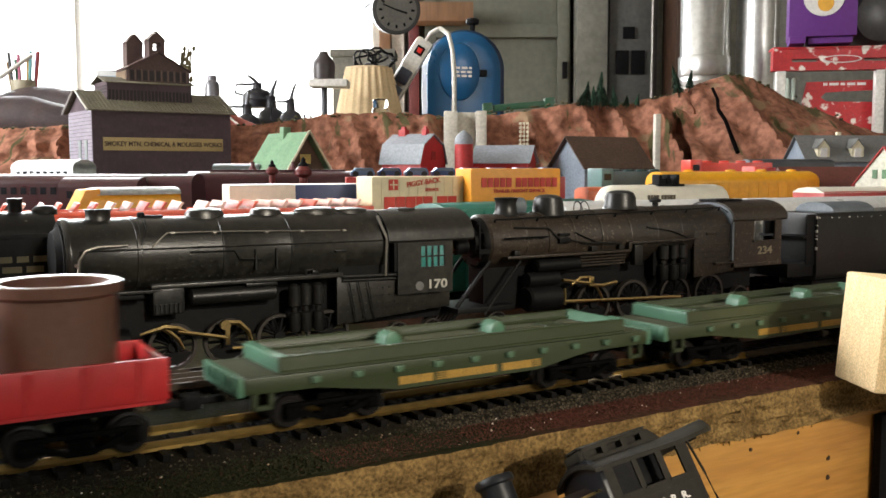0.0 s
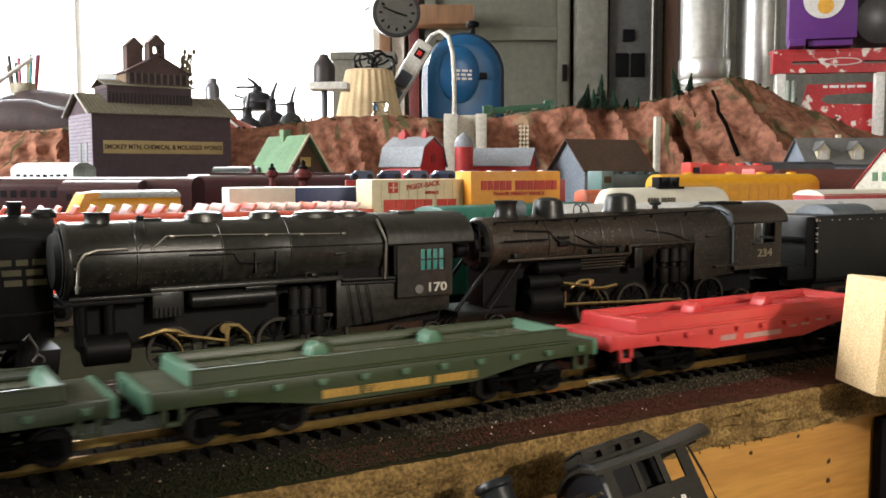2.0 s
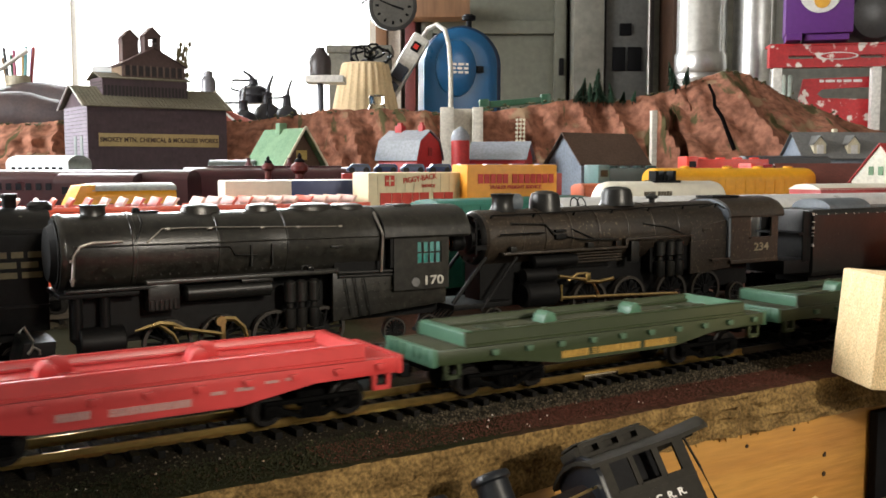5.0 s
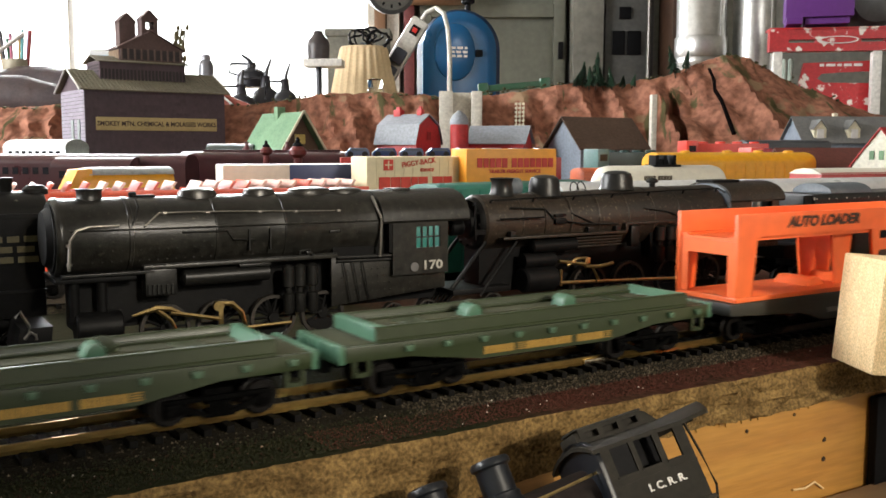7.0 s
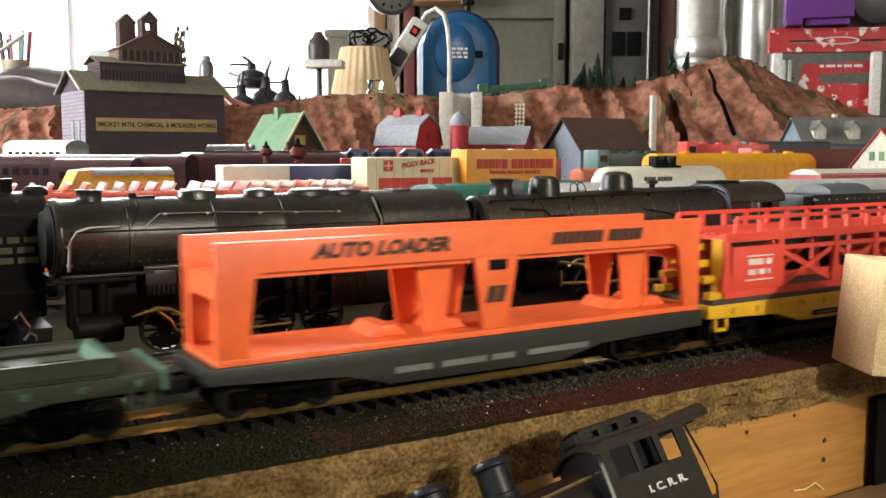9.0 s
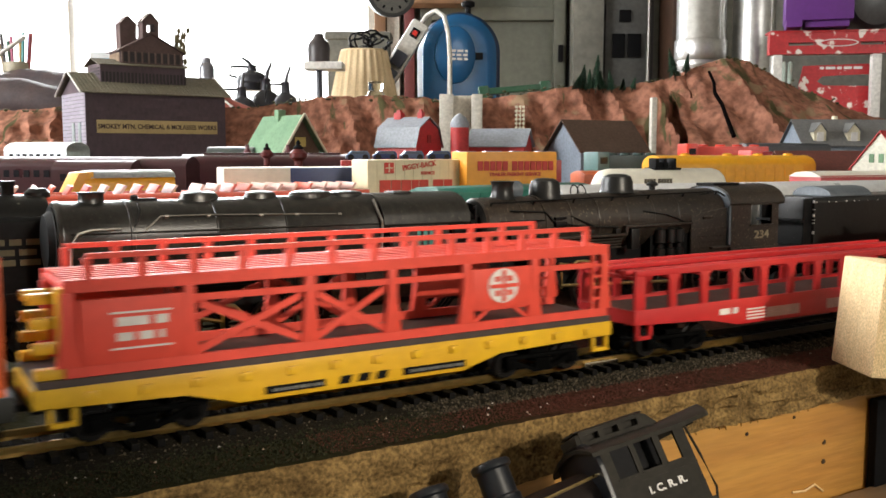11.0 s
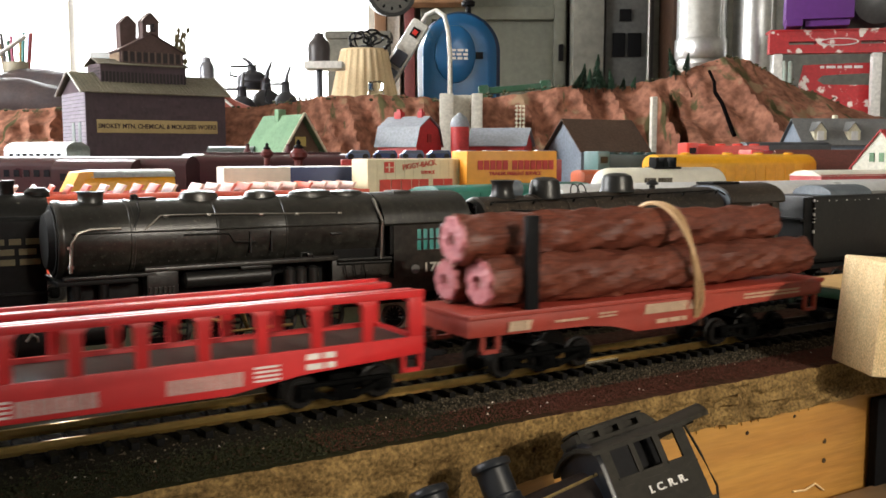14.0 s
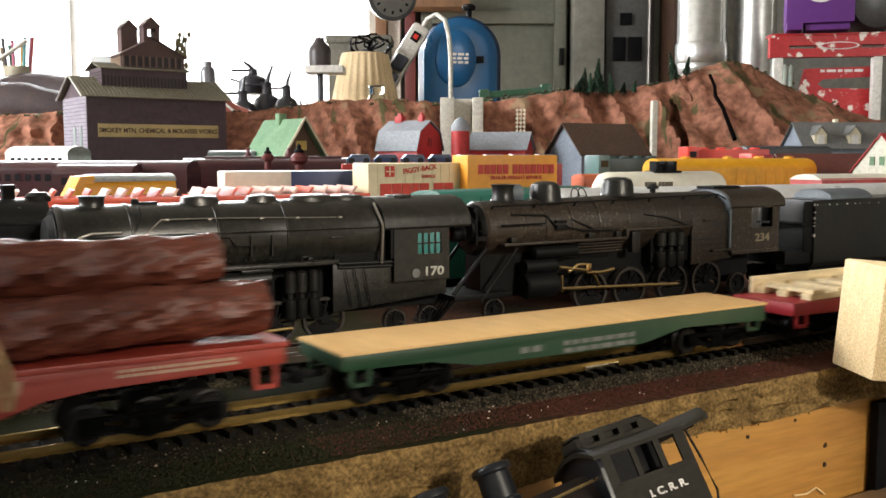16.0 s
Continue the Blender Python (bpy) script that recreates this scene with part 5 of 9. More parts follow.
    tube(bm, [(-0.0105, -0.013, 0.0165), (-0.0085, -0.013, 0.0150), (-0.0085, -0.013, 0.0135)], 0.0005, 6)
    part("brake_hose", bm, STEEL, c, "small steel air hose")
    bm = B()
    prism(bm, [(-0.015, 0.0085), (-0.004, 0.0085), (-0.003, 0.0175), (-0.013, 0.0175)], -0.012, 0.012, "y", 0.0005)
    part("pilot", bm, LOCOD, c)


def loco_234():
    c = thing("steam_locomotive", pose(0.0127, 0.340, 0, 0, 0, 27), "brown-tinged black steam locomotive with tall domes and open cab window", "model locomotive", "parked locomotives")
    az = 0.0455
    MTB = mat("brown_black_loco", (0.030, 0.021, 0.014), 0.42, c2=(0.012, 0.010, 0.008), scale=45, bump=0.00016, bscale=900, fine=0.2, spec=0.35, wear=((0.09, 0.07, 0.05), 800, 0.61))
    bm = B()
    lathe(bm, [(0.0118, 0.0), (0.0126, 0.001), (0.0126, 0.030), (0.0130, 0.0302), (0.0130, 0.0315), (0.0126, 0.0317), (0.0132, 0.062), (0.0140, 0.085), (0.0142, 0.140)], "x", (0, 0, az), 40)
    part("boiler", bm, MTB, c, "brownish black boiler")
    bm = B()
    lathe(bm, [(0.0105, -0.0022), (0.0112, -0.0015), (0.0118, 0.0)], "x", (0, 0, az), 32)
    lathe(bm, [(0.0062, -0.0040), (0.0070, -0.0022)], "x", (0, 0, az), 24)
    for k in range(12):
        a = 2 * math.pi * k / 12
        rod(bm, (-0.003, 0.0098 * math.cos(a), az + 0.0098 * math.sin(a)), (-0.001, 0.0098 * math.cos(a), az + 0.0098 * math.sin(a)), 0.0006, 6)
    rod(bm, (-0.006, -0.0125, az - 0.006), (-0.006, -0.0125, az + 0.010), 0.0005)
    box(bm, -0.0065, -0.001, -0.0130, -0.0105, az - 0.004, az - 0.002)
    part("smokebox_front", bm, LOCOD, c)
    bm = B()
    lathe(bm, [(0.0030, -0.0115), (0.0036, -0.0108), (0.0036, -0.0055), (0.0020, -0.0045)], "x", (0, 0, az - 0.0015), 18)
    hl = part("headlight", bm, LOCOD, c)
    bm = B()
    lathe(bm, [(0.0006, -0.0120), (0.0025, -0.0117), (0.0028, -0.0114)], "x", (0, 0, az - 0.0015), 16)
    part("lens", bm, mat("copper_lens", (0.75, 0.38, 0.16), 0.15, 1.0), hl, "small copper-tinted headlight lens")
    bm = B()
    lathe(bm, [(0.0062, 0.0570), (0.0049, 0.0592), (0.0046, 0.0630), (0.0052, 0.0648), (0.0054, 0.0652), (0.0040, 0.0654), (0.0036, 0.062)], "z", (0.0155, 0, 0), 24)
    part("smokestack", bm, LOCOG, c)
    bm = B()
    dome(bm, 0.0385, 0.0565, 0.0664, 0.0072, 1.0)
    part("sand_dome", bm, LOCOG, c, "glossy black sand dome")
    bm = B()
    dome(bm, 0.0810, 0.0585, 0.0678, 0.0075, 1.05)
    part("steam_dome", bm, LOCOG, c, "glossy black steam dome")
    bm = B()
    loft(bm, [[(x, 0.003 + 0.0042 * math.cos(2 * math.pi * i / 14), z + 0.0042 * math.sin(2 * math.pi * i / 14)) for i in range(14)] for x, z in ((0.0195, 0.0610), (0.026, 0.0610))])
    part("feedwater_heater", bm, GREYEND, c, "grey feedwater heater")
    bm = B()
    lathe(bm, [(0.0015, 0.058), (0.0015, 0.0612), (0.003, 0.0616), (0.003, 0.0626), (0.001, 0.0640)], "z", (0.1035, 0, 0), 12)
    part("whistle", bm, LOCOG, c)
    for x0 in (0.0515, 0.0555):
        bm = B()
        tube(bm, [(x0 + 0.0025 * math.cos(a), -0.0055 + 0.001 * math.sin(a), 0.0590 + 0.0040 * math.sin(a)) for a in [math.pi * i / 8 for i in range(9)]], 0.0003, 6)
        part("pipe_loop", bm, LOCOG, c)
    # running boards
    for y in (-0.0158, 0.0118):
        bm = B()
        box(bm, 0.006, 0.0745, y, y + 0.004, 0.0388, 0.0400, 0.0003)
        box(bm, 0.0745, 0.1165, y, y + 0.004, 0.0425, 0.0437, 0.0003)
        box(bm, 0.0735, 0.0750, y, y + 0.004, 0.0392, 0.0435, 0.0003)
        part("running_board", bm, MTB, c)
        bm = B()
        lathe(bm, [(0.0012, 0.022), (0.0028, 0.0228), (0.0028, 0.046), (0.0012, 0.047)], "x", (0, y + 0.003, 0.0348), 14)
        part("air_tank", bm, LOCOD, c)
        for k in range(4):
            bm = B()
            rod(bm, (0.046, y + 0.0015, 0.0375 - k * 0.0013), (0.072, y + 0.0015, 0.0375 - k * 0.0013), 0.0004, 6)
            part("cooling_pipe", bm, MTB, c)
    for y in (-0.0142, 0.0126):
        bm = B()
        prism(bm, [(0.1165, 0.0235), (0.1165, 0.0470), (0.1440, 0.0505), (0.1440, 0.0255)], y, y + 0.0016, "y", 0.0004)
        part("firebox_side", bm, MTB, c)
        bm = B()
        for i in range(9):
            for k in range(4):
                x, z = 0.120 + i * 0.0024, 0.0275 + k * 0.0028
                box(bm, x - 0.0003, x + 0.0003, y - 0.0003 if y < 0 else y + 0.0014, y + 0.0002 if y < 0 else y + 0.0019, z - 0.0003, z + 0.0003)
        box(bm, 0.1180, 0.1420, y - 0.0003, y + 0.0018, 0.0395, 0.0402)
        box(bm, 0.124, 0.131, y - 0.0008, y + 0.0010, 0.0448, 0.0462, 0.0004)
        tagged(part("staybolts", bm, MTB, c), kind="stuff")
    bm = B()
    box(bm, 0.092, 0.140, -0.0118, 0.0118, 0.0260, 0.0500)
    box(bm, 0.000, 0.165, -0.0060, 0.0060, 0.0150, 0.0360)
    part("frame", bm, LOCOD, c)
    bm = B()
    tube(bm, [(0.005 + 0.023 * t, -0.0146, 0.0480) for t in (0, 1)], 0.0004, 6)
    hr = [(0.004 + i * 0.011, -0.0090 - 0.0002 * i, 0.0560 + 0.0002 * i) for i in range(13)]
    tube(bm, hr, 0.00035, 6)
    for p in hr[::2]:
        rod(bm, p, (p[0], p[1] + 0.001, p[2] - 0.0018), 0.0005, 6)
    rod(bm, (0.044, -0.0128, 0.0490), (0.058, -0.0138, 0.0432), 0.0004, 6)
    box(bm, 0.0345, 0.0405, -0.0140, -0.0122, 0.0478, 0.0490, 0.0003), box(bm, 0.0345, 0.0405, -0.0144, -0.0125, 0.0445, 0.0470, 0.0005)
    part("handrail", bm, LOCOD, c)
    for x in (0.0185, 0.0445, 0.0600, 0.0770, 0.0930, 0.1090):
        bm = B()
        rr = 0.0127 if x < 0.03 else 0.0130 + max(0, min(1, (x - 0.03) / 0.055)) * 0.0011
        lathe(bm, [(rr, x - 0.0005), (rr + 0.0002, x), (rr, x + 0.0005)], "x", (0, 0, az), 40, cap=False)
        part("boiler_band", bm, MTB, c)
    bm = B()
    tube(bm, [(0.012, -0.0118, 0.0525), (0.030, -0.0122, 0.0515), (0.034, -0.0136, 0.0470), (0.050, -0.0140, 0.0440), (0.070, -0.0145, 0.0432)], 0.00045, 6)
    tube(bm, [(0.086, -0.0136, 0.0500), (0.100, -0.0143, 0.0480), (0.112, -0.0146, 0.0440)], 0.0004, 6)
    tube(bm, [(0.124, -0.0120, 0.0570), (0.135, -0.0125, 0.0585), (0.140, -0.0130, 0.0560)], 0.0004, 6)
    for x in (0.010, 0.052, 0.068):
        box(bm, x, x + 0.003, -0.0152, -0.0125, 0.0400, 0.0424, 0.0004)
    part("boiler_piping", bm, LOCOG, c)
    # air pump and lubricator
    for x in (0.0965, 0.1030, 0.1085):
        bm = B()
        lathe(bm, [(0.002, 0.0235), (0.0026, 0.0245), (0.0026, 0.0310), (0.0013, 0.0316), (0.0013, 0.0335), (0.0026, 0.0342), (0.0026, 0.0405), (0.0012, 0.0415)], "z", (x, -0.0138, 0), 14)
        part("air_pump", bm, LOCOG, c)
    bm = B()
    box(bm, 0.0775, 0.0825, -0.0152, -0.0115, 0.0320, 0.0420, 0.0006)
    part("lubricator", bm, LOCOG, c)
    # cylinder, pilot, braces
    bm = B()
    lathe(bm, [(0.0050, 0.0180), (0.0058, 0.0190), (0.0058, 0.0345), (0.0050, 0.0355)], "x", (0, -0.0115, 0.0200), 20)
    lathe(bm, [(0.0034, 0.0185), (0.0034, 0.0350)], "x", (0, -0.0115, 0.0285), 16)
    lathe(bm, [(0.0050, 0.0180), (0.0058, 0.0190), (0.0058, 0.0345), (0.0050, 0.0355)], "x", (0, 0.0115, 0.0200), 20)
    part("cylinder", bm, LOCOD, c)
    bm = B()
    rod(bm, (0.0145, -0.0130, 0.0375), (-0.0035, -0.0125, 0.0150), 0.0007, 6)
    rod(bm, (0.0, -0.0110, 0.0380), (-0.0165, -0.0110, 0.0190), 0.0009, 6)
    rod(bm, (0.0, 0.0110, 0.0380), (-0.0165, 0.0110, 0.0190), 0.0009, 6)
    box(bm, -0.0170, 0.012, -0.0130, 0.0130, 0.0160, 0.0185, 0.0005)
    for i in range(9):
        rod(bm, (-0.0165, -0.012 + i * 0.003, 0.0165), (-0.024, -0.008 + i * 0.002, 0.0065), 0.0006, 5)
    box(bm, -0.0250, -0.0235, -0.0085, 0.0085, 0.0055, 0.0070)
    part("pilot", bm, LOCOD, c)
    for x in (0.0555, 0.0790, 0.1060, 0.1290):
        driver(c, x, 0.0150, 0.0098, -0.0110)
    driver(c, 0.004, 0.0105, 0.0052)
    driver(c, 0.153, 0.0110, 0.0058)
    bm = B()
    gy = -0.0158
    rod(bm, (0.0350, gy, 0.0278), (0.0500, gy, 0.0255), 0.0009, 6)
    tube(bm, [(0.0400, gy, 0.0255), (0.0450, gy, 0.0283), (0.0505, gy, 0.0283), (0.0520, gy, 0.0250)], 0.0008, 6)
    box(bm, 0.0495, 0.0525, gy - 0.0007, gy + 0.0007, 0.0245, 0.0285, 0.0003)
    tube(bm, [(0.0500, gy, 0.0245), (0.0580, gy, 0.0240), (0.0660, gy, 0.0250)], 0.0009, 6)
    rod(bm, (0.0360, gy, 0.0180), (0.1060, gy, 0.0150), 0.0008, 6)
    rod(bm, (0.0365, gy, 0.0240), (0.0365, gy, 0.0165), 0.0006, 6)
    rod(bm, (0.0540, gy, 0.0240), (0.0585, gy, 0.0165), 0.0006, 6)
    part("valve_gear", bm, BRASSG, c, "tarnished brass valve gear")
    # cab
    for y in (-0.0162, 0.0150):
        bm = B()
        pierced(bm, 0.1420, 0.1765, 0.0290, 0.0532, 0.1560, 0.1715, 0.0405, 0.0512, y, y + 0.0012)
        part("cab_side", bm, MTB, c, "brownish black cab side with an open window")
    bm = B()
    box(bm, 0.1420, 0.1770, -0.0164, 0.0164, 0.0272, 0.0290, 0.0003)
    box(bm, 0.1290, 0.1420, -0.0164, -0.010, 0.0295, 0.0305, 0.0003)
    part("cab_floor", bm, MTB, c)
    bm = B()
    roof(bm, 0.1405, 0.1800, 0.0172, 0.0520, 0.0615)
    part("cab_roof", bm, MTB, c)
    bm = B()
    box(bm, 0.139, 0.158, -0.006, 0.006, 0.0610, 0.0622, 0.0004)
    part("roof_hatch", bm, LOCOD, c)
    bm = B()
    prism(bm, arch(0.0160, 0.0522, 0.0606) + [(0.0160, 0.031), (-0.0160, 0.031)], 0.1406, 0.1419, "x")
    part("cab_front", bm, GREYEND, c, "blue-grey cab front wall")
    bm = B()
    box(bm, 0.1545, 0.1730, -0.0172, -0.0158, 0.0510, 0.0518), box(bm, 0.1550, 0.1722, -0.0172, -0.0160, 0.0400, 0.0407)
    part("window_ledge", bm, MTB, c)
    lettering("number", "234", 0.0058, pose(0.1640, -0.0163, 0.0352) @ FRONT, mat("aged_numerals", (0.20, 0.17, 0.11), 0.5), c, stretch=1.25, bold=0.0001)
    # tender, coupled behind
    t = thing("locomotive_tender", pose(0.0127, 0.340, 0, 0, 0, 27) @ pose(0.198, 0, 0), "glossy black tender with chipped white edges", "model tender", "tenders")
    bm = B()
    sec = [(-0.0150, 0.0165), (-0.0165, 0.0190), (-0.0165, 0.0510), (-0.0150, 0.0535), (0.0150, 0.0535), (0.0165, 0.0510), (0.0165, 0.0190), (0.0150, 0.0165)]
    prism(bm, sec, 0.0065, 0.110, "x", 0.0006)
    part("tank", bm, LOCOG, t)
    bm = B()
    prism(bm, arch(0.0130, 0.0534, 0.0590), 0.024, 0.060, "x", 0.0005)
    part("coal_load", bm, GREYEND, t, "grey rounded coal bunker cover")
    bm = B()
    box(bm, -0.014, 0.0065, -0.0145, 0.0145, 0.0190, 0.0265, 0.0005)
    box(bm, -0.003, 0.0065, -0.0150, 0.0150, 0.0400, 0.0412)
    for y in (-0.0150, 0.0138):
        box(bm, 0.000, 0.0065, y, y + 0.0012, 0.0250, 0.0530, 0.0003)
    part("footplate", bm, LOCOD, t)
    bm = B()
    rr = random.Random(5)
    for i in range(16):
        z = 0.0220 + i * 0.0019
        if rr.random() < 0.55:
            box(bm, 0.0060, 0.0060 + rr.uniform(0.0003, 0.0008), -0.0168, -0.0156, z, z + rr.uniform(0.0003, 0.0016))
    for i in range(14):
        x = 0.009 + i * 0.0072 + rr.uniform(-0.002, 0.002)
        box(bm, x, x + rr.uniform(0.0003, 0.0016), -0.0167, -0.0160, 0.0507, 0.0507 + rr.uniform(0.0002, 0.0006))
    part("chipped_edge", bm, INK_WHITE, t, "chipped white paint along the edges")
    box_bm = B()
    box(box_bm, 0.01, 0.105, -0.011, 0.011, 0.0125, 0.0165)
    part("frame", box_bm, LOCOD, t)
    for x in (0.024, 0.088):
        truck(t, x, 3, 0.030)


def small_tender():
    t = thing("locomotive_tender", pose(-0.1602, 0.280, 0, 0, 0, 27) @ pose(-0.108, 0.010, 0), "dark tender with faded gold lettering beside the locomotive", "model tender", "tenders")
    bm = B()
    prism(bm, [(-0.0160, 0.0165), (-0.0165, 0.0530), (-0.0140, 0.0545), (0.0140, 0.0545), (0.0165, 0.0530), (0.0160, 0.0165)], 0.0, 0.118, "x", 0.0006)
    part("tank", bm, LOCOD, t)
    bm = B()
    lathe(bm, [(0.0118, 0.040), (0.0124, 0.041), (0.0124, 0.1195), (0.0118, 0.1205)], "x", (0, 0, 0.0500), 32)
    part("cylinder_tank", bm, LOCOG, t, "rounded glossy black tank")
    bm = B()
    lathe(bm, [(0.0024, 0.061), (0.0024, 0.0655), (0.0028, 0.0660), (0.0028, 0.0675)], "z", (0.1080, 0, 0), 12)
    lathe(bm, [(0.0045, 0.061), (0.0045, 0.0630), (0.003, 0.0645)], "z", (0.118, 0, 0), 16)
    part("hatch", bm, LOCOG, t)
    bm = B()
    bars(bm, 0.094, 0.1170, 0.0455, 0.0022, 3, 41, -0.0168)
    part("faded_lettering", bm, mat("faded_gold", (0.09, 0.075, 0.028), 0.5), t, "faded gold lettering")
    bm = B()
    box(bm, 0.0, 0.118, -0.0175, 0.0175, 0.0258, 0.0268), box(bm, 0.004, 0.114, -0.011, 0.011, 0.0125, 0.0165)
    part("footboard", bm, LOCOD, t)
    truck(t, 0.022), truck(t, 0.095)


loco_170()
loco_234()
small_tender()


def icrr_loco():
    """Old-time engine tipped against the table edge, nose down."""
    m = pose(0.0463, 0.2010, -0.0266, 0, 0, 16.7) @ pose(0, 0, 0, -29.9, -11.6, 0) @ pose(0, 0.0025, 0) @ Matrix.Diagonal((0.947, 1.0, 0.947, 1))
    c = thing("old_steam_locomotive", m, "old-time black steam locomotive with wooden cab, leaning nose down", "model locomotive")
    hw = 0.0150
    CABM = mat("olive_black_cab", (0.022, 0.019, 0.013), 0.65, c2=(0.013, 0.011, 0.008), scale=60, fine=0.15, spec=0.2)
    NAVY = mat("navy_black_plastic", (0.008, 0.010, 0.014), 0.38, scale=60, fine=0.12)
    L = 0.0275
    for y in (-hw, hw - 0.001):
        bm = B()
        wins = [(0.0030, 0.0092), (0.0108, 0.0170), (0.0190, 0.0240)]
        z0, z1, top = 0.0130, 0.0215, 0.0232
        box(bm, 0, L, y, y + 0.001, 0.0, z0), box(bm, 0, L, y, y + 0.001, z1, top)
        xs = [0] + [v for w in wins for v in w] + [L]
        for a, b in zip(xs[::2], xs[1::2]):
            box(bm, a, b, y, y + 0.001, z0, z1)
        for k, z in enumerate((0.0045, 0.0105)):
            box(bm, 0, L, y - 0.0003, y + 0.0012, z, z + 0.0006)
        for a, b in wins:
            box(bm, a - 0.0004, b + 0.0004, y - 0.0003, y + 0.0011, z0 - 0.0006, z0)
        side = part("cab_side", bm, CABM, c, "olive-black plank cab side with three windows")
        # Black sheet in the first window paints the dark interior.
        if y < 0:
            bm = B()
            box(bm, 0.0031, 0.0091, y + 0.0004, y + 0.0008, z0, z1)
            part("pane", bm, BLACK, side, "black sheet standing in for the dark interior")
    bm = B()
    o = [(-hw - 0.0022, 0.0222), (-hw, 0.0233), (-hw * 0.6, 0.0250), (-hw * 0.25, 0.0258), (hw * 0.25, 0.0258), (hw * 0.6, 0.0250), (hw, 0.0233), (hw + 0.0022, 0.0222)]
    rings = []
    for i in range(12):
        x = -0.003 + 0.046 * i / 11
        k = 1.0 if i < 8 else 1 - 0.70 * ((i - 7) / 4) ** 2.2
        low = 0 if i < 8 else -0.0004 * (i - 7)
        rings.append([(x, y * k, z - low) for y, z in o] + [(x, y * k, z - 0.0012 - low) for y, z in o[::-1]])
    loft(bm, rings)
    part("cab_roof", bm, CABM, c, "black cab roof with a rounded overhang")
    bm = B()
    for a, b, z0, z1 in ((0, 0.0210, 0.0255, 0.0268), (0, 0.0210, 0.0288, 0.0300), (0, 0.0016, 0.0268, 0.0288), (0.0062, 0.0080, 0.0268, 0.0288), (0.0128, 0.0146, 0.0268, 0.0288), (0.0194, 0.0210, 0.0268, 0.0288)):
        for y in (-0.0062, 0.0052):
            box(bm, a, b, y, y + 0.001, z0, z1)
    box(bm, -0.0016, 0.0002, -0.0062, 0.0062, 0.0252, 0.0296, 0.0007)
    prism(bm, [(0.0208, 0.0252), (0.0258, 0.0252), (0.0226, 0.0292), (0.0208, 0.0300)], -0.0062, 0.0062, "y", 0.0003)
    box(bm, 0.0, 0.0208, -0.0040, 0.0040, 0.0255, 0.0298)
    prism(bm, [(-0.0066, 0.0300), (0.0066, 0.0300), (0.004, 0.0308), (-0.004, 0.0308)], -0.001, 0.0222, "x", 0.0003)
    part("clerestory", bm, CABM, c, "raised roof vent with slots")
    bm = B()
    prism(bm, arch(hw + 0.0006, 0.0185, 0.0272) + [(hw, 0.001), (-hw, 0.001)], -0.0016, 0.0, "x", 0.0003)
    part("cab_front", bm, NAVY, c, "navy-black curved cab front")
    bm = B()
    box(bm, -0.001, L + 0.001, -hw - 0.0008, hw + 0.0008, -0.0014, 0.0, 0.0003)
    tube(bm, [(L + 0.0005, -hw, 0.0225), (L + 0.0015, -hw - 0.0005, 0.012), (L + 0.0022, -hw - 0.0004, 0.002), (L + 0.0005, -hw, -0.003)], 0.0004, 6)
    part("floor", bm, CABM, c)
    lettering("lettering", "I. C. R. R.", 0.0030, pose(0.0160, -hw - 0.0002, 0.0072) @ FRONT, INK_WHITE, c, stretch=1.05, bold=0.00008)
    bm = B()
    lathe(bm, [(0.0080, -0.078), (0.0080, -0.030), (0.0090, -0.016), (0.0098, 0.0)], "x", (0, 0, 0.0095), 30)
    part("boiler", bm, mat("rusty_black_boiler", (0.024, 0.013, 0.009), 0.6, c2=(0.010, 0.008, 0.007), scale=70, fine=0.2, spec=0.2), c, "dark rusty boiler")
    for x, top, r in ((-0.0265, 0.0300, 0.0054), (-0.0465, 0.0285, 0.0054)):
        bm = B()
        lathe(bm, [(r * 1.35, 0.016), (r * 1.05, 0.0185), (r * 1.05, 0.0200), (r * 0.92, 0.0206), (r * 0.92, top - 0.0020), (r * 1.1, top - 0.0014), (r * 1.1, top), (r * 1.0, top + 0.0007), (r * 0.4, top + 0.0012)], "z", (x, 0, 0), 26)
        part("dome", bm, NAVY, c, "navy-black fluted dome")
    # Added black box standing in for the cab's dark interior.
    bm = B()
    box(bm, 0.0005, 0.0200, -0.0105, 0.0132, 0.0, 0.0228, 0.002)
    part("backhead", bm, BLACK, c, "added black box that darkens the cab interior")
    bm = B()
    tube(bm, [(-0.001, -0.0116, 0.0165), (-0.018, -0.0112, 0.0150), (-0.050, -0.0100, 0.0140)], 0.0005, 6)
    box(bm, -0.0290, -0.0282, -0.0102, -0.0094, 0.0150, 0.0178)
    part("handrail", bm, BRASSG, c, "thin dull brass handrail")
    bm = B()
    box(bm, -0.080, L, -0.008, 0.008, -0.010, -0.0014)
    for x in (-0.060, -0.036, -0.012, 0.012):
        lathe(bm, [(0.0075, -0.010), (0.0075, 0.010)], "y", (x, 0, -0.0095), 20)
    part("running_gear", bm, LOCOD, c)


icrr_loco()

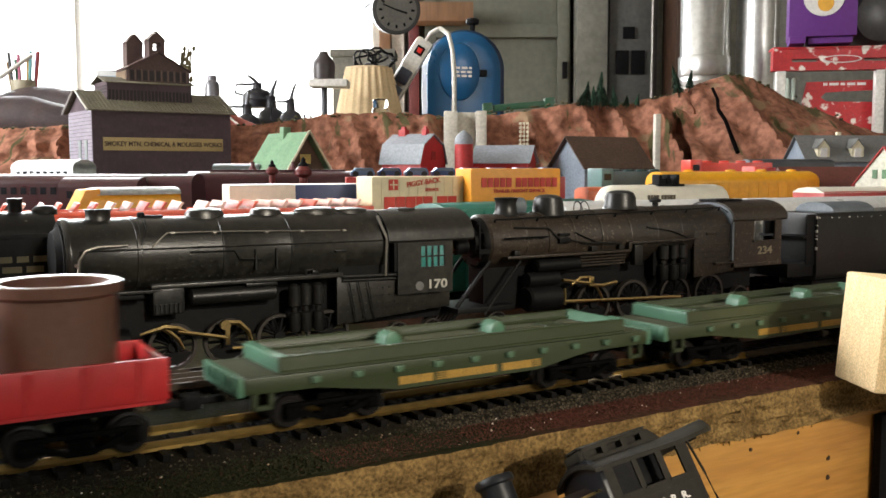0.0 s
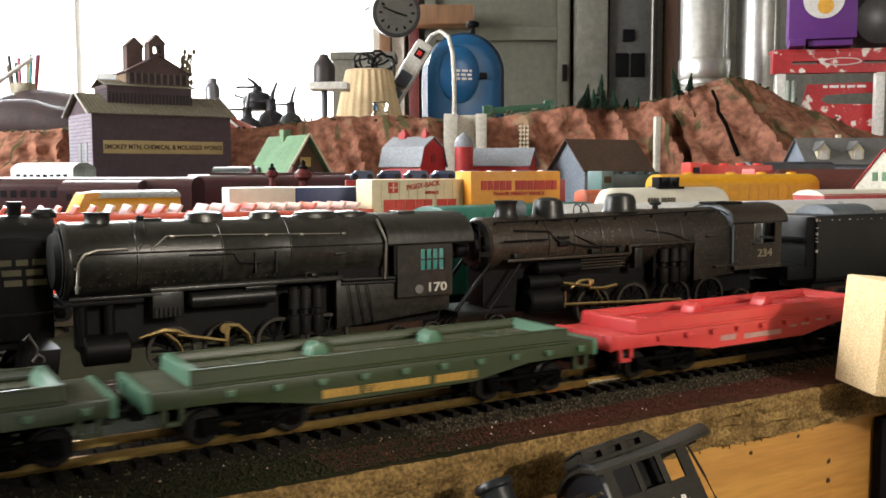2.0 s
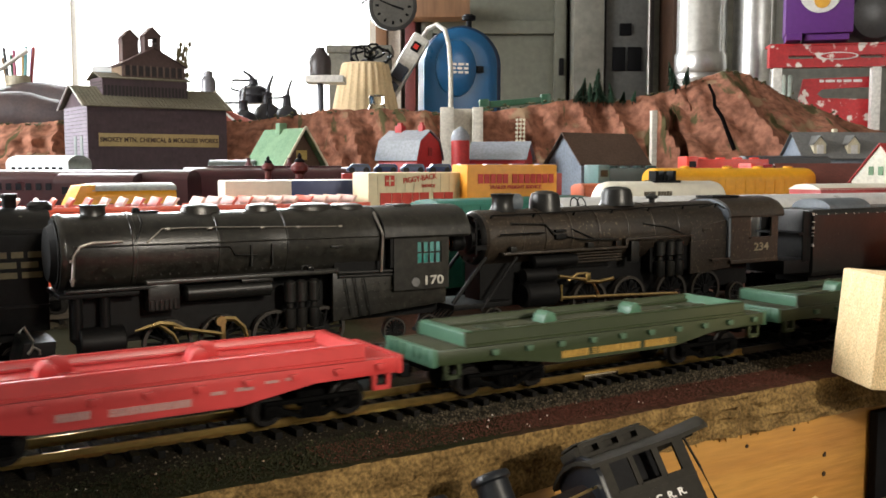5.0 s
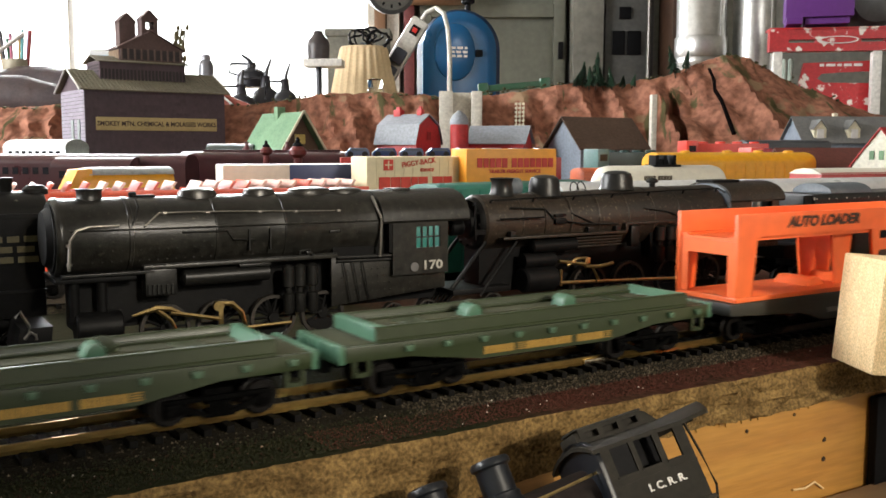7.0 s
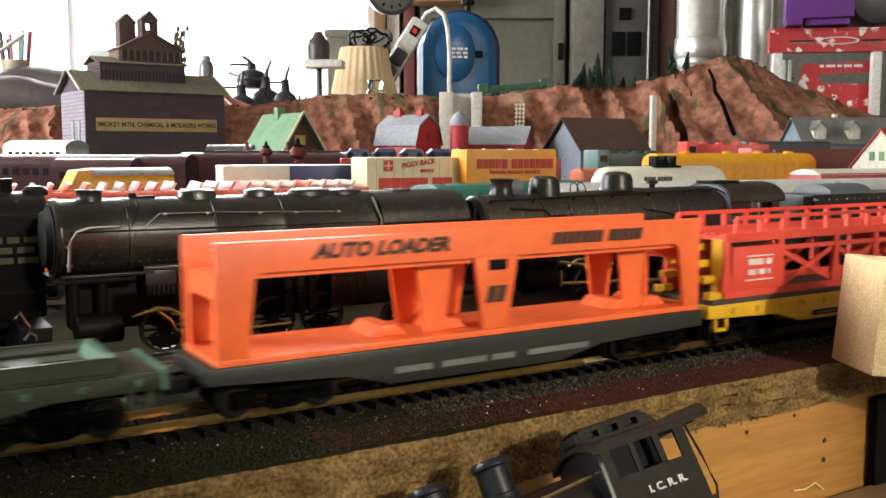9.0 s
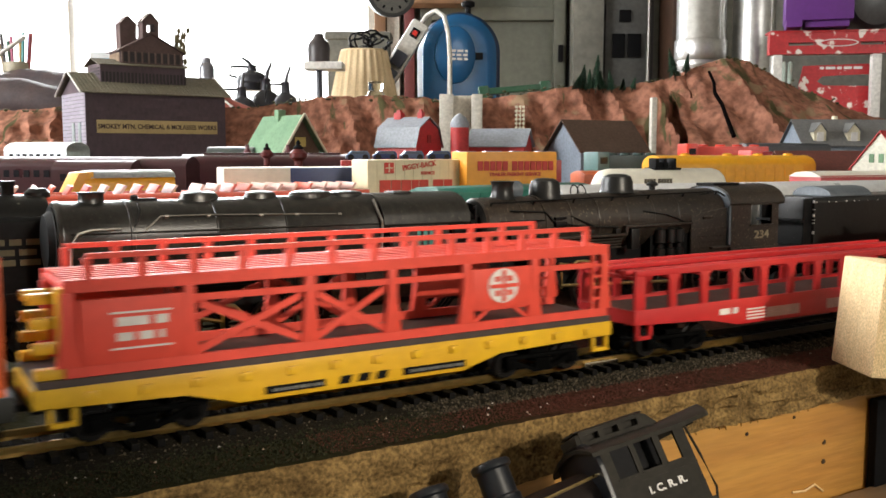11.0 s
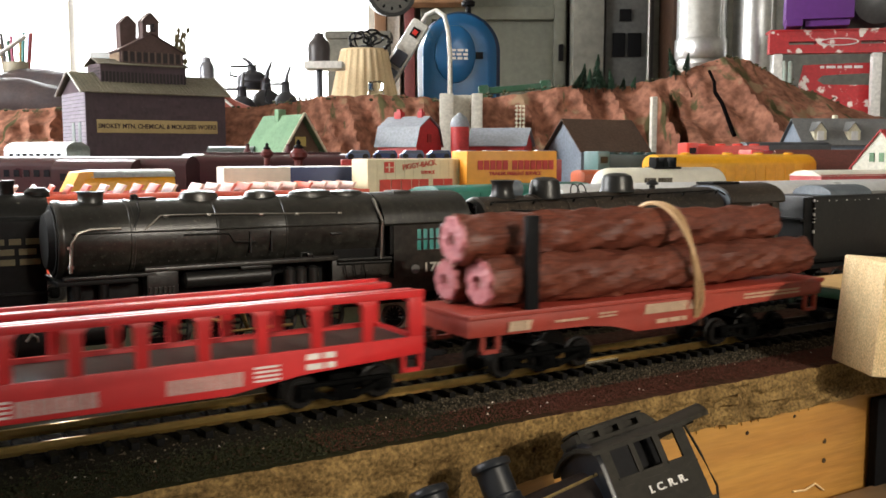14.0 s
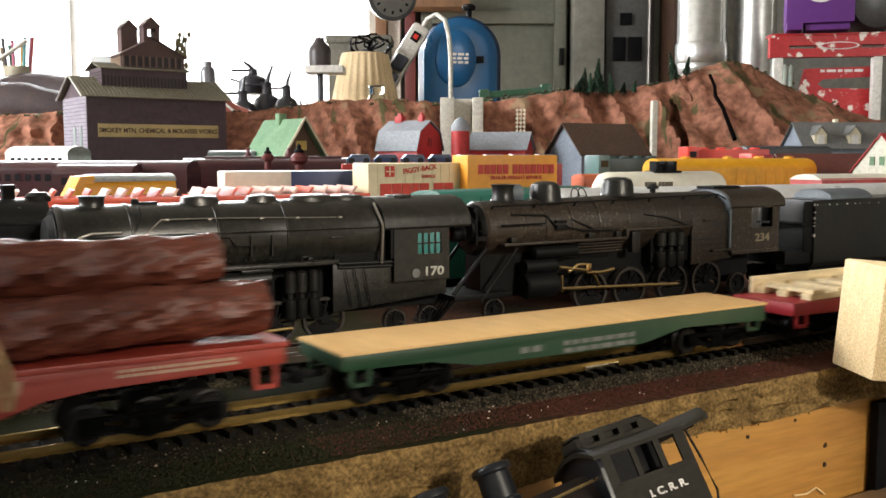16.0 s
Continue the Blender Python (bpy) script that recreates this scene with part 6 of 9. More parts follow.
# ledge that carries the old engine, and the dark strap hanging at the fascia
bm = B()
box(bm, -0.25, 0.40, -0.045, 0.0, -0.012, 0.0, 0.001)
solid("lower_ledge", bm, BENCH, Matrix.Translation(edge_at(0.10, 0.001) + Vector((0, 0, -0.062))) @ pose(0, 0, 0, 0, 0, ANG), "narrow wooden ledge fixed below the fascia", "ledge", kind="structure")
bm = B()
box(bm, 0, 0.012, -0.004, 0.0, -0.10, 0.0, 0.0008)
solid("black_strap", bm, BLACK, Matrix.Translation(edge_at(0.317, -0.002) + Vector((0, 0, -0.0245))) @ pose(0, 0, 0, 0, 0, ANG), "black strap hanging on the timber fascia", "strap")

# sawn timber block on the table edge
bm = B()
box(bm, 0, 0.16, 0, 0.0260, 0, 0.0430, 0.0012)
solid("timber_block", bm, PINE, pose(0.1590, 0.2790, GZ + 0.0005, 0, 5, 4) @ pose(0, 0, 0, 0, 0, 0), "sawn pale pine beam end lying on the layout edge", "timber block")


# ---- raised yard ground and mountain ----
def upper(y):
    return 0.014 + (y - 0.56) * 0.075


bm = B()
nx, ny = 60, 24
grid = []
for j in range(ny + 1):
    y = 0.555 + 0.81 * j / ny
    row = []
    for i in range(nx + 1):
        x = -1.8 + i * (0.62 + 0.9 * max(0.0, y - 0.56) + 1.8) / nx
        row.append(bm.verts.new((x, y, (GZ - 0.002 if j == 0 else upper(y)) + 0.0012 * noise.noise((x * 14, y * 14, 2)))))
    grid.append(row)
for a, b in zip(grid, grid[1:]):
    for i in range(nx):
        bm.faces.new((a[i], a[i + 1], b[i + 1], b[i]))
solid("yard_ground", bm, mat("yard_soil", (0.07, 0.045, 0.03), 0.9, c2=(0.04, 0.035, 0.02), scale=40, bump=0.0006, bscale=400, fine=0.3, spec=0.08), Matrix.Identity(4), "dark brown raised ground of the rail yard", "ground", kind="structure")

ROCK = mat("painted_plaster_rock", (0.33, 0.150, 0.098), 0.9, c2=(0.24, 0.105, 0.068), scale=11, bump=0.005, bscale=50, fine=0.3, wear=((0.27, 0.18, 0.11), 24, 0.62), spec=0.12)


def add_moss(m):
    """Green ground-foam in bands down the gullies and along the tops."""
    n, l = m.node_tree.nodes, m.node_tree.links
    b = n["Principled BSDF"]
    src = b.inputs["Base Color"].links[0].from_socket
    tc, mp, nz = n.new("ShaderNodeTexCoord"), n.new("ShaderNodeMapping"), n.new("ShaderNodeTexNoise")
    mp.inputs["Rotation"].default_value = (0, radians(28), 0)
    mp.inputs["Scale"].default_value = (26, 8, 8.5)
    nz.inputs["Scale"].default_value, nz.inputs["Detail"].default_value, nz.inputs["Distortion"].default_value = 1.0, 6, 1.6
    l.new(tc.outputs["Object"], mp.inputs["Vector"])
    l.new(mp.outputs["Vector"], nz.inputs["Vector"])
    r = n.new("ShaderNodeMapRange")
    r.inputs["From Min"].default_value, r.inputs["From Max"].default_value = 0.60, 0.66
    l.new(nz.outputs["Fac"], r.inputs["Value"])
    x = n.new("ShaderNodeMix")
    x.data_type = "RGBA"
    l.new(r.outputs[0], x.inputs["Factor"])
    l.new(src, x.inputs[6])
    x.inputs[7].default_value = (0.085, 0.075, 0.034, 1)
    l.new(x.outputs[2], b.inputs["Base Color"])


add_moss(ROCK)


def lerp(pts, x):
    for (a, za), (b, zb) in zip(pts, pts[1:]):
        if a <= x <= b:
            return za + (zb - za) * (x - a) / (b - a)
    return pts[0][1] if x < pts[0][0] else pts[-1][1]


def rock_wall(name, x0, x1, crest, y_foot, y_crest, depth, seed, label, gully=0.022):
    """Plaster rock face: foot at y_foot, leaning back to the crest, then a mossy top running back."""
    bm = B()
    nx, nz = int((x1 - x0) / 0.0045), 34
    cols = []
    for i in range(nx + 1):
        x = x0 + (x1 - x0) * i / nx
        top = lerp(crest, x) + 0.003 * noise.noise((x * 60, seed, 0)) + 0.0015 * noise.noise((x * 170, seed, 3))
        col = []
        for k in range(nz + 1):
            v = k / nz
            z = upper(y_foot) - 0.01 + (top - upper(y_foot) + 0.01) * v
            warp = x + 0.35 * (z - 0.1)
            g = abs(noise.noise((warp * 24, z * 4, seed))) * gully * 2.0 + noise.noise((x * 9, z * 9, seed + 4)) * 0.014 - abs(noise.noise((x * 20 + z * 9, z * 22, seed + 6))) * 0.016 + noise.noise((x * 45, z * 45, seed + 8)) * 0.010 + noise.noise((x * 110, z * 110, seed + 5)) * 0.003 + abs(noise.noise((x * 26, z * 60, seed + 2))) * 0.005
            y = y_foot + (y_crest - y_foot) * v ** 1.4 + g * (0.4 + 0.6 * math.sin(math.pi * min(1, v * 0.9 + 0.1)))
            col.append((x, y, z))
        for k in range(1, 7):
            col.append((x, y_crest + depth * k / 6 + 0.01, top - 0.004 * k * k / 6 + 0.003 * noise.noise((x * 40, k, seed))))
        cols.append([bm.verts.new(p) for p in col])
    for a, b in zip(cols, cols[1:]):
        for k in range(len(a) - 1):
            f = bm.faces.new((a[k], b[k], b[k + 1], a[k + 1]))
            f.smooth = True
    return solid(name, bm, ROCK, Matrix.Identity(4), label, "model mountain")


rock_wall("rock_ridge", -1.2, 0.0, [(-1.2, 0.13), (-0.62, 0.137), (-0.54, 0.141), (-0.28, 0.140), (-0.22, 0.147), (-0.177, 0.156), (-0.08, 0.158), (0.0, 0.152)], 1.03, 1.10, 0.12, 3, "low red plaster rock ridge with green moss")
rock_wall("rock_cliff", 0.048, 0.345, [(0.04, 0.150), (0.10, 0.158), (0.17, 0.168), (0.185, 0.172), (0.22, 0.166), (0.26, 0.170), (0.30, 0.178), (0.36, 0.19)], 1.02, 1.09, 0.14, 11, "red plaster cliff with gullies and green moss", 0.022)
rock_wall("rock_mountain", 0.315, 1.02, [(0.31, 0.176), (0.34, 0.192), (0.37, 0.203), (0.40, 0.211), (0.43, 0.206), (0.46, 0.188), (0.50, 0.168), (0.55, 0.150), (0.60, 0.130), (0.70, 0.11), (1.02, 0.09)], 0.93, 1.10, 0.15, 21, "tall red plaster mountain with a crack and moss", 0.026)

PLASTERW = mat("white_plaster", (0.60, 0.57, 0.50), 0.8, c2=(0.48, 0.45, 0.38), scale=30, bump=0.0008, bscale=150)
bm = B()
box(bm, -0.005, 0.013, 1.015, 1.10, 0.03, 0.1535, 0.001), box(bm, 0.037, 0.051, 1.015, 1.10, 0.03, 0.1535, 0.001), box(bm, 0.013, 0.037, 1.03, 1.10, 0.03, 0.1525, 0.001)
solid("plaster_pier", bm, PLASTERW, Matrix.Identity(4), "white plaster pier between the rock sections", "pier")
bm = B()
box(bm, 0, 0.0070, 0, 0.010, 0, 0.127, 0.0008)
solid("plaster_board", bm, PLASTERW, pose(0.263, 0.985, 0.02, 0, 0, 4), "thin white board closing the cliff section", "board")
bm = B()
CRK = [(0.3575, 0.186), (0.360, 0.170), (0.357, 0.156), (0.3625, 0.140), (0.3640, 0.120), (0.366, 0.098)]
for (xa, za), (xb, zb) in zip(CRK, CRK[1:]):
    rod(bm, (xa, 1.058 - (0.19 - za) * 0.85, za), (xb, 1.058 - (0.19 - zb) * 0.85, zb), 0.0018 + 0.014 * (0.19 - zb), 6)
solid("crack", bm, mat("deep_crack", (0.005, 0.004, 0.004), 0.95, spec=0.0), Matrix.Identity(4), "dark crack where two rock sections meet", "crack")

# small conifers on the crest
NEEDLE = mat("bottle_brush_green", (0.03, 0.09, 0.045), 0.8, c2=(0.02, 0.055, 0.03), scale=300, fine=0.3)
TRUNK = mat("twig_brown", (0.08, 0.05, 0.03), 0.9)


def conifer(x, y, z, h, tilt, seed):
    t = thing("conifer", pose(x, y, z, tilt * 0.5, tilt, seed * 40), "small green model conifer on the rocks", "model tree", "conifers on the rocks")
    r = random.Random(seed)
    bm = B()
    rod(bm, (0, 0, -0.004), (0, 0, h * 0.97), 0.0009, 6)
    part("trunk", bm, TRUNK, t)
    bm = B()
    for i in range(420):
        u = r.random() ** 0.8
        zz = h * (0.08 + 0.9 * u)
        rad = (1 - u) * h * 0.30 * r.uniform(0.5, 1.1) + 0.0008
        a = r.uniform(0, 2 * math.pi)
        tip = Vector((rad * math.cos(a), rad * math.sin(a), zz - rad * 0.35))
        side = Vector((-math.sin(a), math.cos(a), 0)) * 0.0011
        root = Vector((0, 0, zz + 0.001))
        mid = (root + tip) / 2 + Vector((0, 0, 0.0008))
        v = [bm.verts.new(p) for p in (root, mid + side, tip, mid - side)]
        bm.faces.new(v)
    part("crown", bm, NEEDLE, t)


for i, (x, z, h, tl) in enumerate(((0.183, 0.163, 0.026, 20), (0.193, 0.164, 0.036, 10), (0.203, 0.164, 0.028, -8), (0.212, 0.164, 0.048, -4), (0.222, 0.164, 0.030, 12), (0.234, 0.164, 0.028, 10), (0.249, 0.165, 0.018, -30), (0.263, 0.166, 0.016, 25), (0.322, 0.180, 0.042, -12), (0.336, 0.188, 0.026, 8))):
    conifer(x, 1.095, z, h, tl, i + 1)

# bushes of ground foam
FOAM = mat("ground_foam", (0.09, 0.085, 0.035), 0.95, c2=(0.05, 0.055, 0.022), scale=160, fine=0.4)
rb = random.Random(8)
bm = B()
for i in range(420):
    x = rb.uniform(-0.75, 0.56)
    crest = lerp([(-1.2, 0.13), (-0.62, 0.137), (-0.28, 0.140), (-0.177, 0.156), (0.0, 0.152), (0.17, 0.172), (0.26, 0.170), (0.34, 0.19), (0.40, 0.211), (0.46, 0.19), (0.55, 0.150), (0.6, 0.13)], x)
    s = rb.uniform(0.0012, 0.0032)
    m = Matrix.Translation((x, 1.10 + rb.uniform(-0.012, 0.03), crest + rb.uniform(-0.004, 0.0015))) @ Matrix.Diagonal((s, s, s * 0.7, 1))
    bmesh.ops.create_icosphere(bm, subdivisions=1, radius=1, matrix=m @ Euler((rb.random() * 3, rb.random() * 3, 0)).to_matrix().to_4x4())
solid("moss_tufts", bm, FOAM, Matrix.Identity(4), "olive green ground foam tufts along the crest", "moss", kind="stuff")

# ---- buildings of the layout ----
# Plum raised a little: the window's glare haze is in the base colour.
PURPLE_WALL = mat("hazed_plum_siding", (0.085, 0.055, 0.068), 0.65, c2=(0.066, 0.042, 0.054), scale=30, fine=0.12, stretch=(1, 1, 0.2))
# Left end wall siding, with bluish window light put into its colour.
PALE_SIDING = mat("window_lit_siding", (0.34, 0.31, 0.36), 0.7, c2=(0.26, 0.23, 0.28), scale=30)
SHINGLE = mat("olive_grey_shingle", (0.20, 0.18, 0.125), 0.8, c2=(0.14, 0.125, 0.09), scale=40, fine=0.2)
SIGN = mat("cream_sign", (0.58, 0.44, 0.20), 0.6, scale=40, fine=0.06)


def gable(bm, x0, x1, y0, y1, z0, eave, ridge, axis="x"):
    """Solid house body with a gable roof shape; ridge runs along axis."""
    if axis == "x":
        prism(bm, [(y0, z0), (y1, z0), (y1, eave), ((y0 + y1) / 2, ridge), (y0, eave)], x0, x1, "x")
    else:
        prism(bm, [(x0, z0), (x1, z0), (x1, eave), ((x0 + x1) / 2, ridge), (x0, eave)], y0, y1, "y")


def roof_slabs(x0, x1, y0, y1, eave, ridge, over, t, axis, material, parent, label="", courses=0, name="roof"):
    """Two roof slabs over a gable, each a part of its own."""
    for sgn in (-1, 1):
        bm = B()
        if axis == "x":
            ym, half = (y0 + y1) / 2, (y1 - y0) / 2
            k = (ridge - eave) / half
            e = ym + sgn * (half + over)
            outline = [(ym, ridge + 0.0004), (e, eave - over * k + 0.0004), (e, eave - over * k + t), (ym, ridge + t)]
            prism(bm, outline, x0 - over, x1 + over, "x")
            for c in range(1, courses):
                f = c / courses
                yy, zz = ym + sgn * (half + over) * f, ridge + (eave - over * k - ridge) * f + t
                cb = B()
                box(cb, x0 - over, x1 + over, yy - 0.0004, yy + 0.0004, zz - 0.0004, zz + 0.0004)
                part("shingle_course", cb, material, parent)
        else:
            xm, half = (x0 + x1) / 2, (x1 - x0) / 2
            k = (ridge - eave) / half
            e = xm + sgn * (half + over)
            prism(bm, [(xm, ridge + 0.0004), (e, eave - over * k + 0.0004), (e, eave - over * k + t), (xm, ridge + t)], y0 - over, y1 + over, "y")
        part(name, bm, material, parent, label)


def chemical_works():
    yb = 1.0
    c = thing("factory_building", pose(-0.4400, 0.96, 0, 0, 0, 32), "plum-coloured wooden factory with a long cream sign and cupola", "model building")
    z0 = upper(1.0) - 0.002
    w, dpt = 0.172, 0.115
    bm = B()
    gable(bm, 0, w, 0, dpt, z0, 0.153, 0.178)
    wall = part("wall", bm, PURPLE_WALL, c, "plum horizontal siding")
    # End boards in the lighter siding: painted window light on this side.
    for i in range(26):
        bm = B()
        zz = z0 + 0.002 + i * 0.0046
        if zz > 0.150:
            break
        box(bm, -0.0006, -0.0001, 0.001, dpt - 0.001, zz, zz + 0.0040)
        part("siding_board", bm, PALE_SIDING, wall)
    for i in range(28):
        zz = z0 + 0.002 + i * 0.0046
        if zz > 0.150:
            break
        bm = B()
        prism(bm, [(-0.0003, zz), (-0.0009, zz), (-0.0004, zz + 0.0044), (-0.0003, zz + 0.0044)], 0.0, w, "x")
        part("siding_board", bm, PURPLE_WALL, wall)
    bm = B()
    for y in (0.022, 0.052):
        box(bm, -0.0014, -0.0004, y, y + 0.012, 0.085, 0.115)
    part("window", bm, mat("pale_window", (0.30, 0.36, 0.36), 0.3), wall, "pale blue-green window")
    roof_slabs(0, w, 0, dpt, 0.153, 0.178, 0.006, 0.0018, "x", SHINGLE, c, "olive-grey shingle roof", courses=9)
    for x, ya in ((-0.0065, -0.006), (-0.0065, dpt + 0.006), (w + 0.0065, -0.006), (w + 0.0065, dpt + 0.006)):
        bm = B()
        rod(bm, (x, ya, 0.1510), (x, dpt / 2, 0.1805), 0.0012, 6)
        part("barge_board", bm, WHITE_WOOD, c, "white barge board")
    for i in range(40):
        bm = B()
        x = -0.004 + i * 0.0046
        box(bm, x, x + 0.0008, -0.0006, 0.0006, 0, 0.0660)
        part("roof_batten", bm, SHINGLE, c, m=pose(0, -0.0062, 0.1525, math.degrees(math.atan2(0.025, 0.0575)) - 90, 0, 0))
    bm = B()
    box(bm, 0.0115, 0.1605, -0.0024, -0.0010, 0.1020, 0.1185, 0.0003)
    sign = part("sign", bm, SIGN, c, "long cream sign board")
    lettering("lettering", "SMOKEY MTN. CHEMICAL & MOLASSES WORKS", 0.0082, pose(0.0860, -0.0026, 0.1102) @ FRONT, INK_BLACK, sign, stretch=0.84, bold=0.0002)
    # stepped upper storeys
    y0 = 0.028
    bm = B()
    box(bm, 0.0255, 0.131, y0, y0 + 0.060, 0.155, 0.1905)
    st = part("clerestory", bm, PURPLE_WALL, c)
    bm = B()
    for i in range(24):
        x = 0.027 + i * 0.0044
        box(bm, x, x + 0.0026, y0 - 0.0010, y0 + 0.0004, 0.162, 0.180)
    for k in range(3):
        box(bm, 0.0246, 0.0256, y0 + 0.004, y0 + 0.056, 0.176 + k * 0.004, 0.1775 + k * 0.004)
    part("louvres", bm, mat("dark_louvre", (0.03, 0.022, 0.025), 0.6), st)
    roof_slabs(0.0235, 0.133, y0 - 0.002, y0 + 0.062, 0.1885, 0.197, 0.002, 0.0016, "x", SHINGLE, c, courses=4)
    bm = B()
    gable(bm, 0.052, 0.131, y0 + 0.008, y0 + 0.056, 0.192, 0.2085, 0.2310, "y")
    t2 = part("tower", bm, mat("plum_tower", (0.11, 0.065, 0.06), 0.65, scale=40), c)
    for i in range(9):
        bm = B()
        x = 0.056 + i * 0.0082
        box(bm, x, x + 0.0046, y0 + 0.0068, y0 + 0.0082, 0.1945, 0.2070)
        part("window", bm, mat("dark_louvre", (0.03, 0.022, 0.025), 0.6), t2)
    for i in range(10):
        bm = B()
        x = 0.0532 + i * 0.0082
        box(bm, x, x + 0.0016, y0 + 0.0064, y0 + 0.0082, 0.1935, 0.2080)
        part("pilaster", bm, mat("pale_plum_trim", (0.20, 0.14, 0.12), 0.6), t2)
    bm = B()
    for i in range(6):
        box(bm, 0.0506, 0.0520, y0 + 0.011 + i * 0.0075, y0 + 0.0145 + i * 0.0075, 0.195, 0.206)
    part("side_windows", bm, mat("pale_tan_shutter", (0.42, 0.30, 0.20), 0.6), t2, "pale tan shutters")
    roof_slabs(0.052, 0.131, y0 + 0.008, y0 + 0.056, 0.2085, 0.2310, 0.003, 0.0016, "y", mat("plum_roof", (0.10, 0.055, 0.05), 0.7, scale=40), c)
    for x0, x1, zt, op in ((0.0815, 0.1015, 0.2480, True), (0.0600, 0.0800, 0.2450, False)):
        yc = y0 + (0.012 if op else 0.034)
        bm = B()
        if op:
            for a, b in ((x0, x0 + 0.005), (x1 - 0.005, x1)):
                box(bm, a, b, yc, yc + 0.020, 0.222, zt)
            box(bm, x0 + 0.005, x1 - 0.005, yc, yc + 0.020, 0.222, 0.2345), box(bm, x0 + 0.005, x1 - 0.005, yc, yc + 0.020, 0.2450, zt)
            box(bm, (x0 + x1) / 2 - 0.0006, (x0 + x1) / 2 + 0.0006, yc, yc + 0.001, 0.2345, 0.2450), box(bm, x0 + 0.005, x1 - 0.005, yc, yc + 0.001, 0.2392, 0.2403)
            prism(bm, [(x0, zt), (x1, zt), ((x0 + x1) / 2, zt + 0.0105)], yc, yc + 0.020, "y")
        else:
            gable(bm, x0, x1, yc, yc + 0.020, 0.205, zt, zt + 0.0105, "y")
        cu = part("cupola", bm, mat("plum_tower", (0.11, 0.065, 0.06), 0.65), c)
        roof_slabs(x0, x1, yc, yc + 0.020, zt, zt + 0.0105, 0.0015, 0.0012, "y", mat("plum_roof", (0.10, 0.055, 0.05), 0.7), cu)
    bm = B()
    rod(bm, (0.0915, y0 + 0.022, 0.257), (0.0935, y0 + 0.022, 0.272), 0.0005, 6)
    part("spike", bm, mat("pink_flag", (0.6, 0.25, 0.22), 0.6), c, "thin pink pennant pole")


chemical_works()

GREYB = mat("grey_blue_siding", (0.22, 0.26, 0.31), 0.7, c2=(0.17, 0.20, 0.25), scale=40)
GREYR = mat("grey_barn_roof", (0.27, 0.29, 0.32), 0.6, c2=(0.22, 0.24, 0.27), scale=40)
BARNRED = mat("barn_red", (0.45, 0.025, 0.025), 0.55, c2=(0.36, 0.02, 0.02), scale=40)
GRROOF = mat("green_station_roof", (0.17, 0.30, 0.17), 0.7, c2=(0.12, 0.23, 0.13), scale=40)
BRROOF = mat("brown_roof", (0.105, 0.065, 0.045), 0.75, c2=(0.08, 0.05, 0.035), scale=40, fine=0.15)
CREAM = mat("cream_wall", (0.72, 0.66, 0.48), 0.6, scale=40)


def barn():
    y, z0 = 0.85, upper(0.85) - 0.002
    c = thing("barn", pose(-0.072, y, 0, 0, 0, -30), "red barn with a grey gambrel roof and red vents", "model building", "farm buildings")
    # gambrel end faces the viewer's right
    sec = [(0, z0), (0.052, z0), (0.052, 0.086), (0.046, 0.103), (0.026, 0.1135), (0.006, 0.103), (0.0, 0.086)]
    bm = B()
    prism(bm, sec, 0.0, 0.050, "x")
    part("wall", bm, BARNRED, c)
    o = [(-0.003, 0.083), (0.005, 0.1035), (0.026, 0.1150), (0.047, 0.1035), (0.055, 0.083)]
    for a, b in zip(o, o[1:]):
        bm = B()
        prism(bm, [a, b, (b[0], b[1] + 0.0014), (a[0], a[1] + 0.0014)], -0.003, 0.0515, "x")
        part("roof", bm, GREYR, c, "pale grey roof")
    for x, r in ((0.012, 0.0045), (0.040, 0.003)):
        bm = B()
        box(bm, x - r, x + r, 0.026 - r, 0.026 + r, 0.1135, 0.1215, 0.0006)
        box(bm, x - r * 0.5, x + r * 0.5, 0.026 - r * 0.5, 0.026 + r * 0.5, 0.1215, 0.1245)
        part("roof_vent", bm, BARNRED, c, "small red roof vent")
    bm = B()
    box(bm, 0.0495, 0.0508, 0.018, 0.034, z0, 0.062), box(bm, 0.0495, 0.0508, 0.022, 0.030, 0.088, 0.097)
    part("door", bm, mat("dark_barn_red", (0.28, 0.02, 0.02), 0.6), c)
    s = thing("silo", pose(0.0175, 0.835, 0), "red silo with a grey dome", "model silo", "farm buildings")
    bm = B()
    lathe(bm, [(0.0098, z0), (0.0098, 0.1045)], "z", (0, 0, 0), 28)
    part("barrel", bm, BARNRED, s)
    bm = B()
    lathe(bm, [(0.0104, 0.1045), (0.0100, 0.109), (0.0075, 0.1145), (0.003, 0.118), (0.0012, 0.1195)], "z", (0, 0, 0), 10)
    part("cap", bm, GREYR, s, "grey faceted dome")
    c2 = thing("shed", pose(0.028, 0.86, 0, 0, 0, -16), "low red shed with a grey roof", "model building", "farm buildings")
    bm = B()
    gable(bm, 0, 0.062, 0, 0.04, z0, 0.086, 0.103)
    part("wall", bm, BARNRED, c2)
    roof_slabs(0, 0.062, 0, 0.04, 0.086, 0.103, 0.003, 0.0014, "x", GREYR, c2)


barn()


